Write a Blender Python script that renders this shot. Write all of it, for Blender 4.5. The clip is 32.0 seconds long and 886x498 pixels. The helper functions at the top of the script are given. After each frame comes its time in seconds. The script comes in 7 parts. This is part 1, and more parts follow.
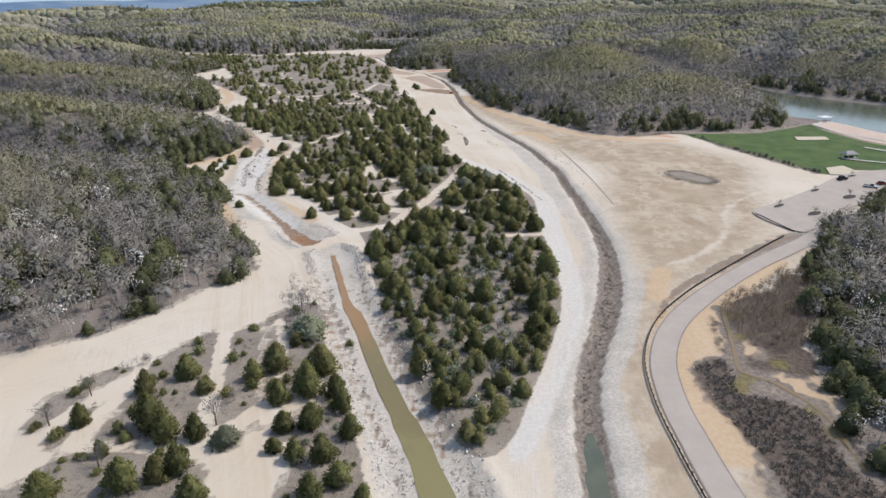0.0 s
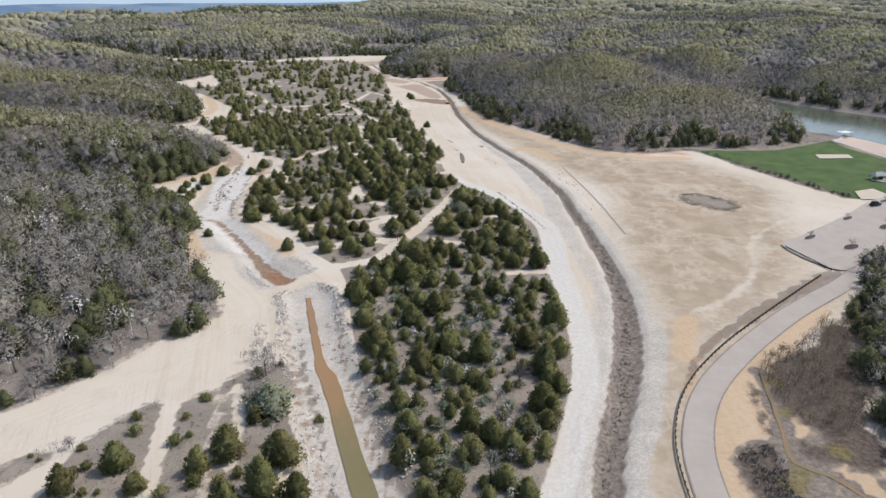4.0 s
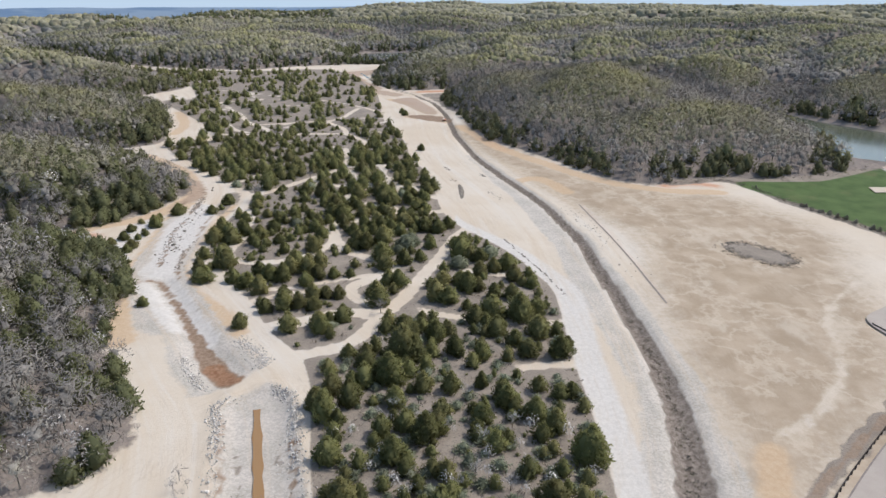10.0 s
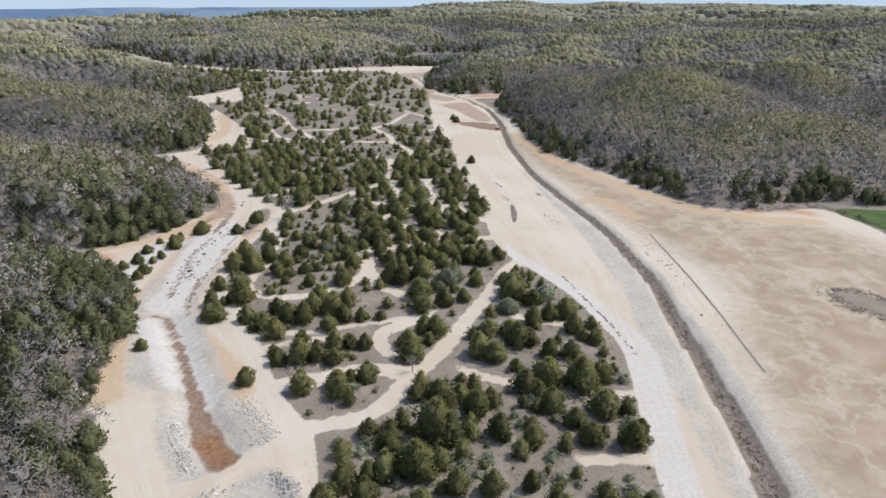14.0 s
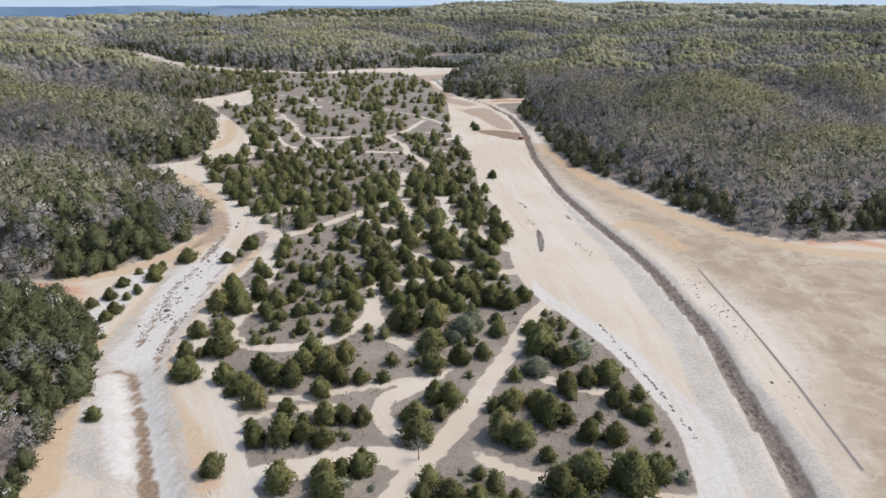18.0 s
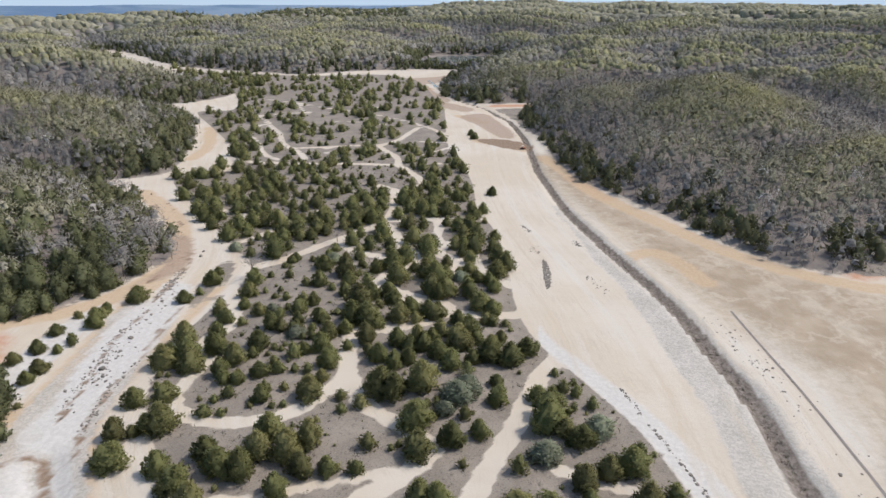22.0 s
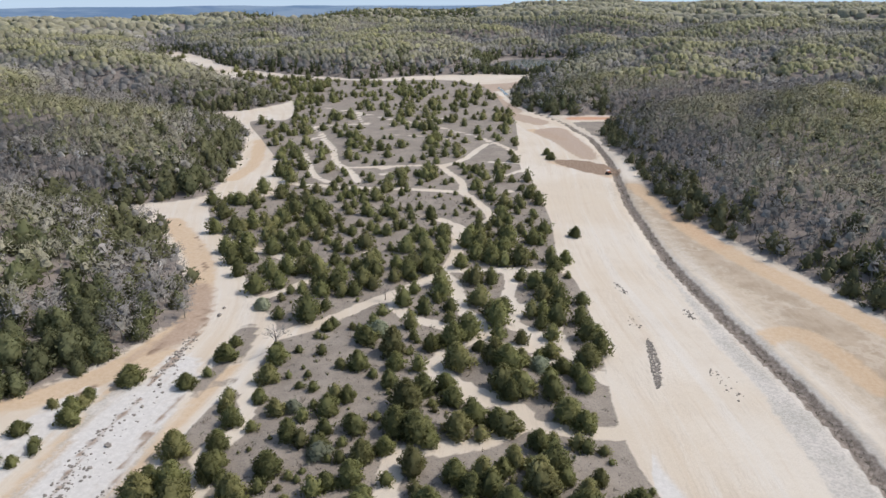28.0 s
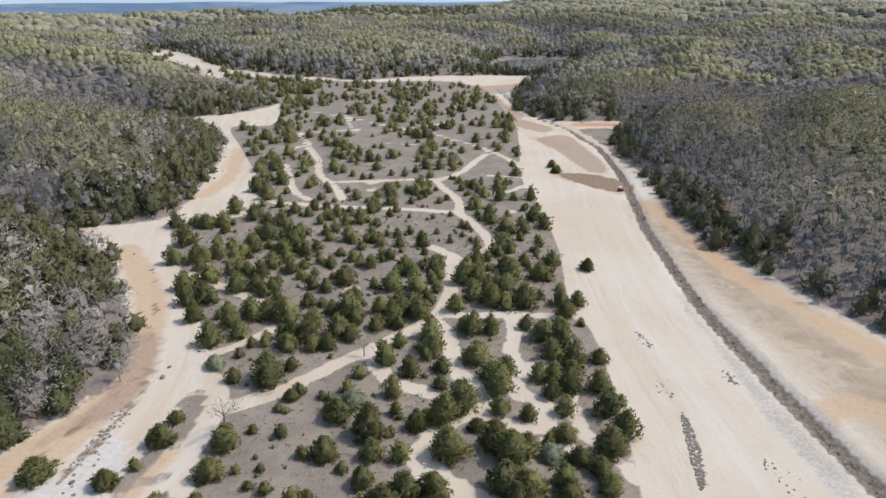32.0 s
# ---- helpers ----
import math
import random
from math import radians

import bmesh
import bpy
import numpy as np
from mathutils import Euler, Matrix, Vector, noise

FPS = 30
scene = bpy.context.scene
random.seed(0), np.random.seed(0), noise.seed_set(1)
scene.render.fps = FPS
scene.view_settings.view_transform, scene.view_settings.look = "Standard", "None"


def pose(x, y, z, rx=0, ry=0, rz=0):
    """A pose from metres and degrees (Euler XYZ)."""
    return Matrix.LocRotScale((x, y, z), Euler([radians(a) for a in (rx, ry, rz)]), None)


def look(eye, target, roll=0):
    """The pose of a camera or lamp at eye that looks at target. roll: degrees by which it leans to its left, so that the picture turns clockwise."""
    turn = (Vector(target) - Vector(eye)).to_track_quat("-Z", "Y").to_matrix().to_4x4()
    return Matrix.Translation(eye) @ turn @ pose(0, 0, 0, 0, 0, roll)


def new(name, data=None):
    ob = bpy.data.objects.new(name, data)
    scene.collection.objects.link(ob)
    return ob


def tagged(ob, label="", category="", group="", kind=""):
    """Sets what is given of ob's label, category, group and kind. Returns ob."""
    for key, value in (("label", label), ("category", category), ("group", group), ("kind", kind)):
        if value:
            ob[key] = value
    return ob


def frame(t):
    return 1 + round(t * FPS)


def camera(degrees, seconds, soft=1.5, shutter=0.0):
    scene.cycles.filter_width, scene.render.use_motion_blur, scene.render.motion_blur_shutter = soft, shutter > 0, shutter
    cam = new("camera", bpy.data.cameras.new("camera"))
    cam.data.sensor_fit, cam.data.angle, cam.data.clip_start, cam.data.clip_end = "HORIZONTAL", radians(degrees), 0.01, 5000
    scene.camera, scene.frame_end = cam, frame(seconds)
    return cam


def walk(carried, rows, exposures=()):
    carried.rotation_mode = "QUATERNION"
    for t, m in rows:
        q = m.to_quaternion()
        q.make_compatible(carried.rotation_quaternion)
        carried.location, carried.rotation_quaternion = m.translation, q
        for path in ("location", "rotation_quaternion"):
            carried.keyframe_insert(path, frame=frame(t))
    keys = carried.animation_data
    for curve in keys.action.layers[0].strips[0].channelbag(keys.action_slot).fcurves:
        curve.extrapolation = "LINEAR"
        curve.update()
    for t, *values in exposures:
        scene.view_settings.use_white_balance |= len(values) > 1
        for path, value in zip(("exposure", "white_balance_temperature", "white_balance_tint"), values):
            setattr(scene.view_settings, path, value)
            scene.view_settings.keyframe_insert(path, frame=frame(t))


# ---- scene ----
# ---------------------------------------------------------------- camera
cam = camera(68.43, 32.0)
PATH = [
    (0.0, 0.71, -0.35, 80.72, 67.73, 0.32, 0.81),
    (0.5, 0.97, 3.06, 80.68, 67.76, 0.29, 0.79),
    (1.0, 1.21, 6.49, 80.64, 67.80, 0.24, 0.76),
    (1.5, 1.42, 9.93, 80.60, 67.86, 0.21, 0.76),
    (2.0, 1.61, 13.39, 80.55, 67.91, 0.16, 0.77),
    (2.5, 1.77, 16.90, 80.50, 67.96, 0.12, 0.78),
    (3.0, 1.89, 20.52, 80.48, 68.00, 0.09, 0.74),
    (3.5, 1.96, 24.29, 80.49, 68.06, 0.07, 0.70),
    (5.5, 2.00, 39.99, 80.74, 68.26, 0.02, 0.58),
    (6.0, 2.00, 44.08, 80.82, 68.31, 0.04, 0.55),
    (6.5, 2.01, 48.30, 80.91, 68.29, 0.03, 0.56),
    (7.0, 2.01, 52.60, 81.00, 68.32, 0.02, 0.55),
    (7.5, 2.00, 56.93, 81.08, 68.33, 0.01, 0.53),
    (8.0, 1.95, 61.28, 81.14, 68.37, -0.01, 0.52),
    (8.5, 1.88, 65.62, 81.17, 68.39, -0.04, 0.47),
    (9.0, 1.83, 69.92, 81.17, 68.45, -0.08, 0.47),
    (9.5, 1.82, 74.11, 81.13, 68.45, -0.09, 0.45),
    (10.0, 1.86, 78.21, 81.06, 68.47, -0.11, 0.43),
    (10.5, 1.97, 82.21, 80.96, 68.47, -0.12, 0.40),
    (11.0, 2.15, 86.15, 80.83, 68.50, -0.13, 0.39),
    (11.5, 2.37, 90.07, 80.69, 68.51, -0.14, 0.38),
    (12.0, 2.58, 94.02, 80.54, 68.50, -0.15, 0.34),
    (12.5, 2.72, 97.99, 80.40, 68.51, -0.15, 0.33),
    (13.0, 2.73, 101.96, 80.28, 68.49, -0.13, 1.91),
    (13.5, 2.64, 105.94, 80.18, 68.47, -0.09, 3.77),
    (14.0, 2.44, 109.89, 80.11, 68.47, -0.04, 5.24),
    (14.5, 2.13, 113.76, 80.06, 68.47, -0.01, 7.14),
    (16.5, 0.63, 129.06, 79.97, 68.46, -0.10, 7.12),
    (17.0, 0.33, 132.87, 79.93, 68.44, -0.13, 7.05),
    (17.5, 0.09, 136.66, 79.86, 68.43, -0.16, 7.01),
    (18.0, -0.10, 140.45, 79.76, 68.39, -0.18, 6.99),
    (18.5, -0.26, 144.22, 79.66, 68.38, -0.21, 6.98),
    (19.0, -0.40, 147.99, 79.54, 68.39, -0.22, 7.00),
    (19.5, -0.54, 151.77, 79.43, 68.38, -0.24, 6.99),
    (20.0, -0.69, 155.56, 79.32, 68.37, -0.24, 7.00),
    (20.5, -0.85, 159.36, 79.22, 68.36, -0.24, 6.99),
    (21.0, -1.05, 163.17, 79.12, 68.36, -0.24, 6.96),
    (21.5, -1.32, 167.00, 79.04, 68.34, -0.24, 6.96),
    (22.0, -1.66, 170.87, 78.98, 68.35, -0.24, 6.95),
    (22.5, -2.10, 174.74, 78.93, 68.37, -0.22, 7.25),
    (23.0, -2.67, 178.57, 78.90, 68.35, -0.20, 8.38),
    (23.5, -3.36, 182.34, 78.87, 68.35, -0.17, 9.33),
    (24.0, -4.14, 186.10, 78.84, 68.34, -0.12, 11.55),
    (24.5, -4.93, 189.93, 78.83, 68.31, -0.05, 12.57),
    (25.0, -5.71, 193.77, 78.82, 68.33, -0.01, 12.56),
    (25.5, -6.52, 197.62, 78.83, 68.35, 0.04, 12.55),
    (27.5, -9.99, 212.98, 78.85, 68.33, 0.09, 12.63),
    (28.0, -10.85, 216.84, 78.84, 68.33, 0.07, 12.64),
    (28.5, -11.67, 220.70, 78.81, 68.31, 0.06, 12.62),
    (29.0, -12.45, 224.57, 78.78, 68.29, 0.05, 12.60),
    (29.5, -13.16, 228.45, 78.73, 68.27, 0.03, 12.62),
    (30.0, -13.79, 232.35, 78.68, 68.26, -0.01, 12.63),
    (30.5, -14.37, 236.24, 78.63, 68.23, -0.03, 12.62),
    (31.0, -14.90, 240.12, 78.57, 68.19, -0.05, 12.60),
    (31.5, -15.39, 243.97, 78.50, 68.14, -0.09, 12.60),
    (32.0, -15.84, 247.83, 78.43, 68.09, -0.10, 12.59),
]
walk(cam, [(t, pose(*p)) for t, *p in PATH])

# ---------------------------------------------------------------- light
SUN_ELEVATION, SUN_FROM = 52.0, (0.93, 0.37)
world = bpy.data.worlds.new("sky")
scene.world = world
world.use_nodes = True
wn = world.node_tree.nodes
sky = wn.new("ShaderNodeTexSky")
sky.sky_type = "NISHITA"
sky.sun_disc = False
sky.sun_elevation = radians(SUN_ELEVATION)
sky.dust_density, sky.ozone_density = 1.6, 1.0
sky.sun_rotation = math.atan2(SUN_FROM[0], SUN_FROM[1])
wn["Background"].inputs["Strength"].default_value = 0.17
world.node_tree.links.new(sky.outputs[0], wn["Background"].inputs["Color"])

sun_data = bpy.data.lights.new("sun", "SUN")
sun_data.energy = 2.88
sun_data.angle = radians(0.55)
sun_data.color = (1.0, 0.952, 0.93)
sun = new("sun", sun_data)
flat = math.cos(radians(SUN_ELEVATION))
sun.matrix_world = look((SUN_FROM[0] * flat * 900, SUN_FROM[1] * flat * 900 + 250, 900 * math.sin(radians(SUN_ELEVATION))), (0, 250, 0))
scene.view_settings.exposure = 0.0


# ---------------------------------------------------------------- materials
def material(name, rough=0.9, metal=0.0):
    """An empty node material: the material, its node tree's nodes and links, and the principled shader."""
    m = bpy.data.materials.new(name)
    m.use_nodes = True
    nt = m.node_tree
    bsdf = nt.nodes["Principled BSDF"]
    bsdf.inputs["Roughness"].default_value = rough
    bsdf.inputs["Metallic"].default_value = metal
    bsdf.inputs["Specular IOR Level"].default_value = 0.2
    return m, nt, bsdf


def wired(nt, kind, **inputs):
    """A node of that kind; inputs are values or sockets, by name (spaces as underscores)."""
    n = nt.nodes.new(kind)
    for key, value in inputs.items():
        if key.startswith("_"):
            socket = n.inputs[int(key[1:])]
        else:
            socket = n.inputs[key.replace("_", " ")]
        if isinstance(value, bpy.types.NodeSocket):
            nt.links.new(value, socket)
        else:
            socket.default_value = value
    return n


def mixed(nt, fac, a, b):
    """A colour mix; each of the three is a value or a socket."""
    n = nt.nodes.new("ShaderNodeMix")
    n.data_type = "RGBA"
    for socket, value in ((n.inputs[0], fac), (n.inputs[6], a), (n.inputs[7], b)):
        if isinstance(value, bpy.types.NodeSocket):
            nt.links.new(value, socket)
        else:
            socket.default_value = (*value, 1) if isinstance(value, tuple) else value
    return n.outputs[2]


def maths(nt, op, a, b=0.0, clamp=False):
    n = nt.nodes.new("ShaderNodeMath")
    n.operation, n.use_clamp = op, clamp
    for socket, value in ((n.inputs[0], a), (n.inputs[1], b)):
        if isinstance(value, bpy.types.NodeSocket):
            nt.links.new(value, socket)
        else:
            socket.default_value = value
    return n.outputs[0]


def ramped(nt, value, low, high, to_low=0.0, to_high=1.0):
    n = nt.nodes.new("ShaderNodeMapRange")
    n.interpolation_type = "SMOOTHSTEP"
    nt.links.new(value, n.inputs[0])
    for k, v in enumerate((low, high, to_low, to_high)):
        n.inputs[k + 1].default_value = v
    return n.outputs[0]


def noisy(nt, scale, detail=4.0, rough=0.6, vector=None, stretch=None):
    """Noise by world place; scale in features a metre."""
    if vector is None:
        vector = nt.nodes.new("ShaderNodeNewGeometry").outputs["Position"]
    if stretch:
        vector = wired(nt, "ShaderNodeMapping", Vector=vector, Scale=stretch).outputs[0]
    return wired(nt, "ShaderNodeTexNoise", Vector=vector, Scale=scale, Detail=detail, Roughness=rough).outputs["Fac"]


def field(nt, name):
    n = nt.nodes.new("ShaderNodeAttribute")
    n.attribute_name = name
    return n.outputs["Fac"]


def bumped(nt, bsdf, height, strength, distance):
    b = wired(nt, "ShaderNodeBump", Height=height, Strength=strength, Distance=distance)
    nt.links.new(b.outputs[0], bsdf.inputs["Normal"])


def painted(name, low, high, scale=2.0, rough=0.9, metal=0.0, fine=None, bump=0.0, vary=0.0):
    """A plain weathered surface: two colours mixed by broad and fine noise, with bump and a change from object to object."""
    m, nt, bsdf = material(name, rough, metal)
    here = nt.nodes.new("ShaderNodeTexCoord").outputs["Object"]
    broad, grain = noisy(nt, scale, vector=here), noisy(nt, fine or scale * 9, vector=here)
    fac = ramped(nt, maths(nt, "ADD", maths(nt, "MULTIPLY", broad, 0.6), maths(nt, "MULTIPLY", grain, 0.4)), 0.3, 0.7)
    colour = mixed(nt, fac, low, high)
    if vary:
        rnd = nt.nodes.new("ShaderNodeObjectInfo").outputs["Random"]
        hsv = wired(nt, "ShaderNodeHueSaturation", Color=colour, Value=ramped(nt, rnd, 0, 1, 1 - vary, 1 + vary))
        colour = hsv.outputs[0]
    nt.links.new(colour, bsdf.inputs["Base Color"])
    if bump:
        bumped(nt, bsdf, grain, 0.8, bump)
    return m


def ground_material():
    m, nt, bsdf = material("lake_bed_soil", 0.95)
    wide, mid, fine, grit = noisy(nt, 0.018, 5), noisy(nt, 0.12, 5), noisy(nt, 0.9, 6, 0.7), noisy(nt, 6.0, 3, 0.7)
    ragged = maths(nt, "MULTIPLY", maths(nt, "SUBTRACT", maths(nt, "ADD", maths(nt, "MULTIPLY", noisy(nt, 0.35, 5, 0.7), 0.6), maths(nt, "MULTIPLY", fine, 0.4)), 0.5), 3.6)

    def mask(name, soft=0.5, wobble=1.0):
        return ramped(nt, maths(nt, "ADD", field(nt, name), maths(nt, "MULTIPLY", ragged, wobble)), -soft, soft)

    # dry silt: pale, with faint warm sheets, tyre-swept streaks and speckle
    sand = mixed(nt, ramped(nt, wide, 0.38, 0.62), (0.575, 0.488, 0.372), (0.61, 0.54, 0.437))
    sand = mixed(nt, maths(nt, "MULTIPLY", ramped(nt, mid, 0.5, 0.75), 0.45), sand, (0.53, 0.445, 0.345))
    # wash lines and wheel lines that follow the drainage
    near_course = ramped(nt, maths(nt, "ABSOLUTE", field(nt, "across")), 48, 26)
    course = wired(nt, "ShaderNodeCombineXYZ", X=maths(nt, "ADD", field(nt, "across"), maths(nt, "MULTIPLY", ragged, 0.5)), Y=maths(nt, "MULTIPLY", field(nt, "along"), 0.035)).outputs[0]
    streak, line = noisy(nt, 0.22, 6, 0.68, vector=course), noisy(nt, 0.9, 3, 0.6, vector=course)
    sand = mixed(nt, maths(nt, "MULTIPLY", maths(nt, "MULTIPLY", ramped(nt, streak, 0.50, 0.62), near_course), 0.55), sand, (0.62, 0.575, 0.50))
    sand = mixed(nt, maths(nt, "MULTIPLY", maths(nt, "MULTIPLY", ramped(nt, streak, 0.48, 0.36), near_course), 0.5), sand, (0.53, 0.425, 0.305))
    thin = maths(nt, "MULTIPLY", ramped(nt, maths(nt, "ABSOLUTE", maths(nt, "SUBTRACT", line, 0.5)), 0.030, 0.0), ramped(nt, noisy(nt, 0.05, 3), 0.45, 0.62))
    sand = mixed(nt, maths(nt, "MULTIPLY", thin, 0.42), sand, (0.44, 0.365, 0.28))
    sand = mixed(nt, maths(nt, "MULTIPLY", ramped(nt, grit, 0.55, 0.8), 0.35), sand, (0.45, 0.39, 0.32))
    # broad tan silt of the drained flat, washed with pale veins
    tan = mixed(nt, ramped(nt, mid, 0.35, 0.65), (0.335, 0.26, 0.176), (0.43, 0.343, 0.245))
    tan = mixed(nt, maths(nt, "MULTIPLY", ramped(nt, noisy(nt, 0.07, 6, 0.7, stretch=(1.0, 0.6, 1.0)), 0.5, 0.66), 0.5), tan, (0.59, 0.515, 0.41))
    vein = noisy(nt, 0.028, 6, 0.62)
    tan = mixed(nt, maths(nt, "MULTIPLY", ramped(nt, noisy(nt, 0.016, 6, 0.6), 0.50, 0.64), 0.24), tan, (0.30, 0.232, 0.155))
    tan = mixed(nt, maths(nt, "MULTIPLY", ramped(nt, maths(nt, "ABSOLUTE", maths(nt, "SUBTRACT", vein, 0.5)), 0.022, 0.002), 0.4), tan, (0.56, 0.475, 0.365))
    tan = mixed(nt, maths(nt, "MULTIPLY", thin, 0.35), tan, (0.50, 0.42, 0.32))
    colour = mixed(nt, maths(nt, "MULTIPLY", ramped(nt, maths(nt, "ADD", field(nt, "tan"), maths(nt, "MULTIPLY", ragged, 6.0)), -8, 8), 0.95), sand, tan)
    clay = mixed(nt, ramped(nt, fine, 0.3, 0.7), (0.50, 0.20, 0.105), (0.53, 0.31, 0.185))
    colour = mixed(nt, maths(nt, "MULTIPLY", ramped(nt, maths(nt, "ADD", field(nt, "clay"), maths(nt, "MULTIPLY", ragged, 2.5)), -3, 3), 0.88), colour, clay)
    ochre = mixed(nt, ramped(nt, fine, 0.3, 0.7), (0.49, 0.34, 0.20), (0.56, 0.42, 0.275))
    colour = mixed(nt, maths(nt, "MULTIPLY", ramped(nt, maths(nt, "ADD", field(nt, "ochre"), maths(nt, "MULTIPLY", ragged, 1.1)), -1.2, 1.2), 0.8), colour, ochre)
    # crushed limestone
    cell = wired(nt, "ShaderNodeTexVoronoi", Vector=nt.nodes.new("ShaderNodeNewGeometry").outputs["Position"], Scale=2.6)
    stone = wired(nt, "ShaderNodeHueSaturation", Color=mixed(nt, ramped(nt, mid, 0.35, 0.65), (0.44, 0.405, 0.345), (0.52, 0.475, 0.41)), Value=ramped(nt, wired(nt, "ShaderNodeSeparateColor", Color=cell.outputs["Color"]).outputs[0], 0, 1, 0.86, 1.1)).outputs[0]
    broken = maths(nt, "MULTIPLY", mask("gravel", 0.9, 1.3), ramped(nt, streak, 0.36, 0.50, 0.45, 0.95))
    colour = mixed(nt, broken, colour, stone)
    white = mixed(nt, ramped(nt, fine, 0.3, 0.7), (0.535, 0.503, 0.448), (0.635, 0.60, 0.54))
    colour = mixed(nt, maths(nt, "MULTIPLY", mask("pale", 0.9, 0.9), ramped(nt, streak, 0.34, 0.48, 0.5, 0.95)), colour, white)
    colour = mixed(nt, maths(nt, "MULTIPLY", mask("pad", 0.5, 0.6), ramped(nt, mid, 0.30, 0.44, 0.55, 0.95)), colour, white)
    pink = mixed(nt, ramped(nt, fine, 0.3, 0.7), (0.33, 0.235, 0.165), (0.42, 0.32, 0.24))
    colour = mixed(nt, maths(nt, "MULTIPLY", mask("flat", 0.8, 1.2), 0.85), colour, pink)
    # bare dry soil under the cedars
    soil = mixed(nt, ramped(nt, mid, 0.35, 0.7), (0.245, 0.208, 0.166), (0.318, 0.272, 0.217))
    soil = mixed(nt, maths(nt, "MULTIPLY", ramped(nt, fine, 0.5, 0.75), 0.7), soil, (0.17, 0.143, 0.118))
    soil = mixed(nt, maths(nt, "MULTIPLY", ramped(nt, noisy(nt, 0.22, 4), 0.6, 0.75), 0.45), soil, (0.36, 0.31, 0.26))
    speck = noisy(nt, 2.8, 4, 0.75)
    soil = mixed(nt, maths(nt, "MULTIPLY", ramped(nt, speck, 0.54, 0.66), 0.75), soil, (0.115, 0.10, 0.085))
    soil = mixed(nt, maths(nt, "MULTIPLY", ramped(nt, speck, 0.44, 0.34), 0.6), soil, (0.37, 0.325, 0.27))
    colour = mixed(nt, mask("scrub", 0.3, 0.5), colour, soil)
    # leaf litter under the woods
    litter = mixed(nt, ramped(nt, mid, 0.3, 0.7), (0.215, 0.185, 0.16), (0.29, 0.245, 0.205))
    litter = mixed(nt, maths(nt, "MULTIPLY", ramped(nt, fine, 0.45, 0.75), 0.8), litter, (0.15, 0.13, 0.115))
    colour = mixed(nt, mask("wood", 0.8, 1.6), colour, litter)
    # wet silt of the channels
    mud = mixed(nt, ramped(nt, fine, 0.35, 0.65), (0.15, 0.122, 0.098), (0.285, 0.24, 0.195))
    mud_mask = mask("mud", 0.45, 0.4)
    colour = mixed(nt, mud_mask, colour, mud)
    rust = mixed(nt, ramped(nt, fine, 0.35, 0.65), (0.215, 0.145, 0.095), (0.32, 0.235, 0.165))
    colour = mixed(nt, mask("rust", 0.5, 0.6), colour, rust)
    colour = mixed(nt, maths(nt, "MULTIPLY", mask("iron", 0.7, 1.0), 0.8), colour, mixed(nt, ramped(nt, fine, 0.35, 0.65), (0.225, 0.105, 0.052), (0.33, 0.18, 0.10)))
    reed = mixed(nt, ramped(nt, fine, 0.35, 0.65), (0.075, 0.058, 0.045), (0.155, 0.122, 0.096))
    colour = mixed(nt, ramped(nt, maths(nt, "SUBTRACT", maths(nt, "ADD", field(nt, "marsh"), maths(nt, "MULTIPLY", ragged, 2.2)), ramped(nt, noisy(nt, 0.07, 4), 0.44, 0.6, 0.8, 0.0)), -1, 1), colour, reed)
    colour = mixed(nt, maths(nt, "MULTIPLY", mask("algae", 0.9, 0.9), 0.8), colour, mixed(nt, ramped(nt, fine, 0.3, 0.7), (0.12, 0.095, 0.04), (0.24, 0.20, 0.075)))
    lawn = mixed(nt, ramped(nt, mid, 0.3, 0.7), (0.06, 0.098, 0.03), (0.092, 0.138, 0.045))
    lawn = mixed(nt, maths(nt, "MULTIPLY", ramped(nt, noisy(nt, 0.05, 5, 0.7), 0.52, 0.7), 0.5), lawn, (0.14, 0.13, 0.06))
    colour = mixed(nt, mask("lawn", 0.8, 0.8), colour, lawn)
    # wheel ruts along the lanes driven over the silt
    across = maths(nt, "ADD", field(nt, "lane"), maths(nt, "MULTIPLY", ragged, 0.5))
    rut = maths(nt, "MULTIPLY", ramped(nt, maths(nt, "SINE", maths(nt, "MULTIPLY", across, 3.3)), 0.45, 0.95), ramped(nt, field(nt, "lane"), 7.0, 3.0))
    rut = maths(nt, "MULTIPLY", rut, ramped(nt, noisy(nt, 0.09, 3), 0.42, 0.6))
    bare = maths(nt, "SUBTRACT", 1.0, mask("scrub", 0.3, 0.5), True)
    colour = mixed(nt, maths(nt, "MULTIPLY", maths(nt, "MULTIPLY", rut, bare), 0.2), colour, (0.47, 0.385, 0.285))
    nt.links.new(colour, bsdf.inputs["Base Color"])
    bumped(nt, bsdf, maths(nt, "ADD", maths(nt, "MULTIPLY", fine, 0.7), maths(nt, "MULTIPLY", grit, 0.3)), 0.5, 0.25)
    return m


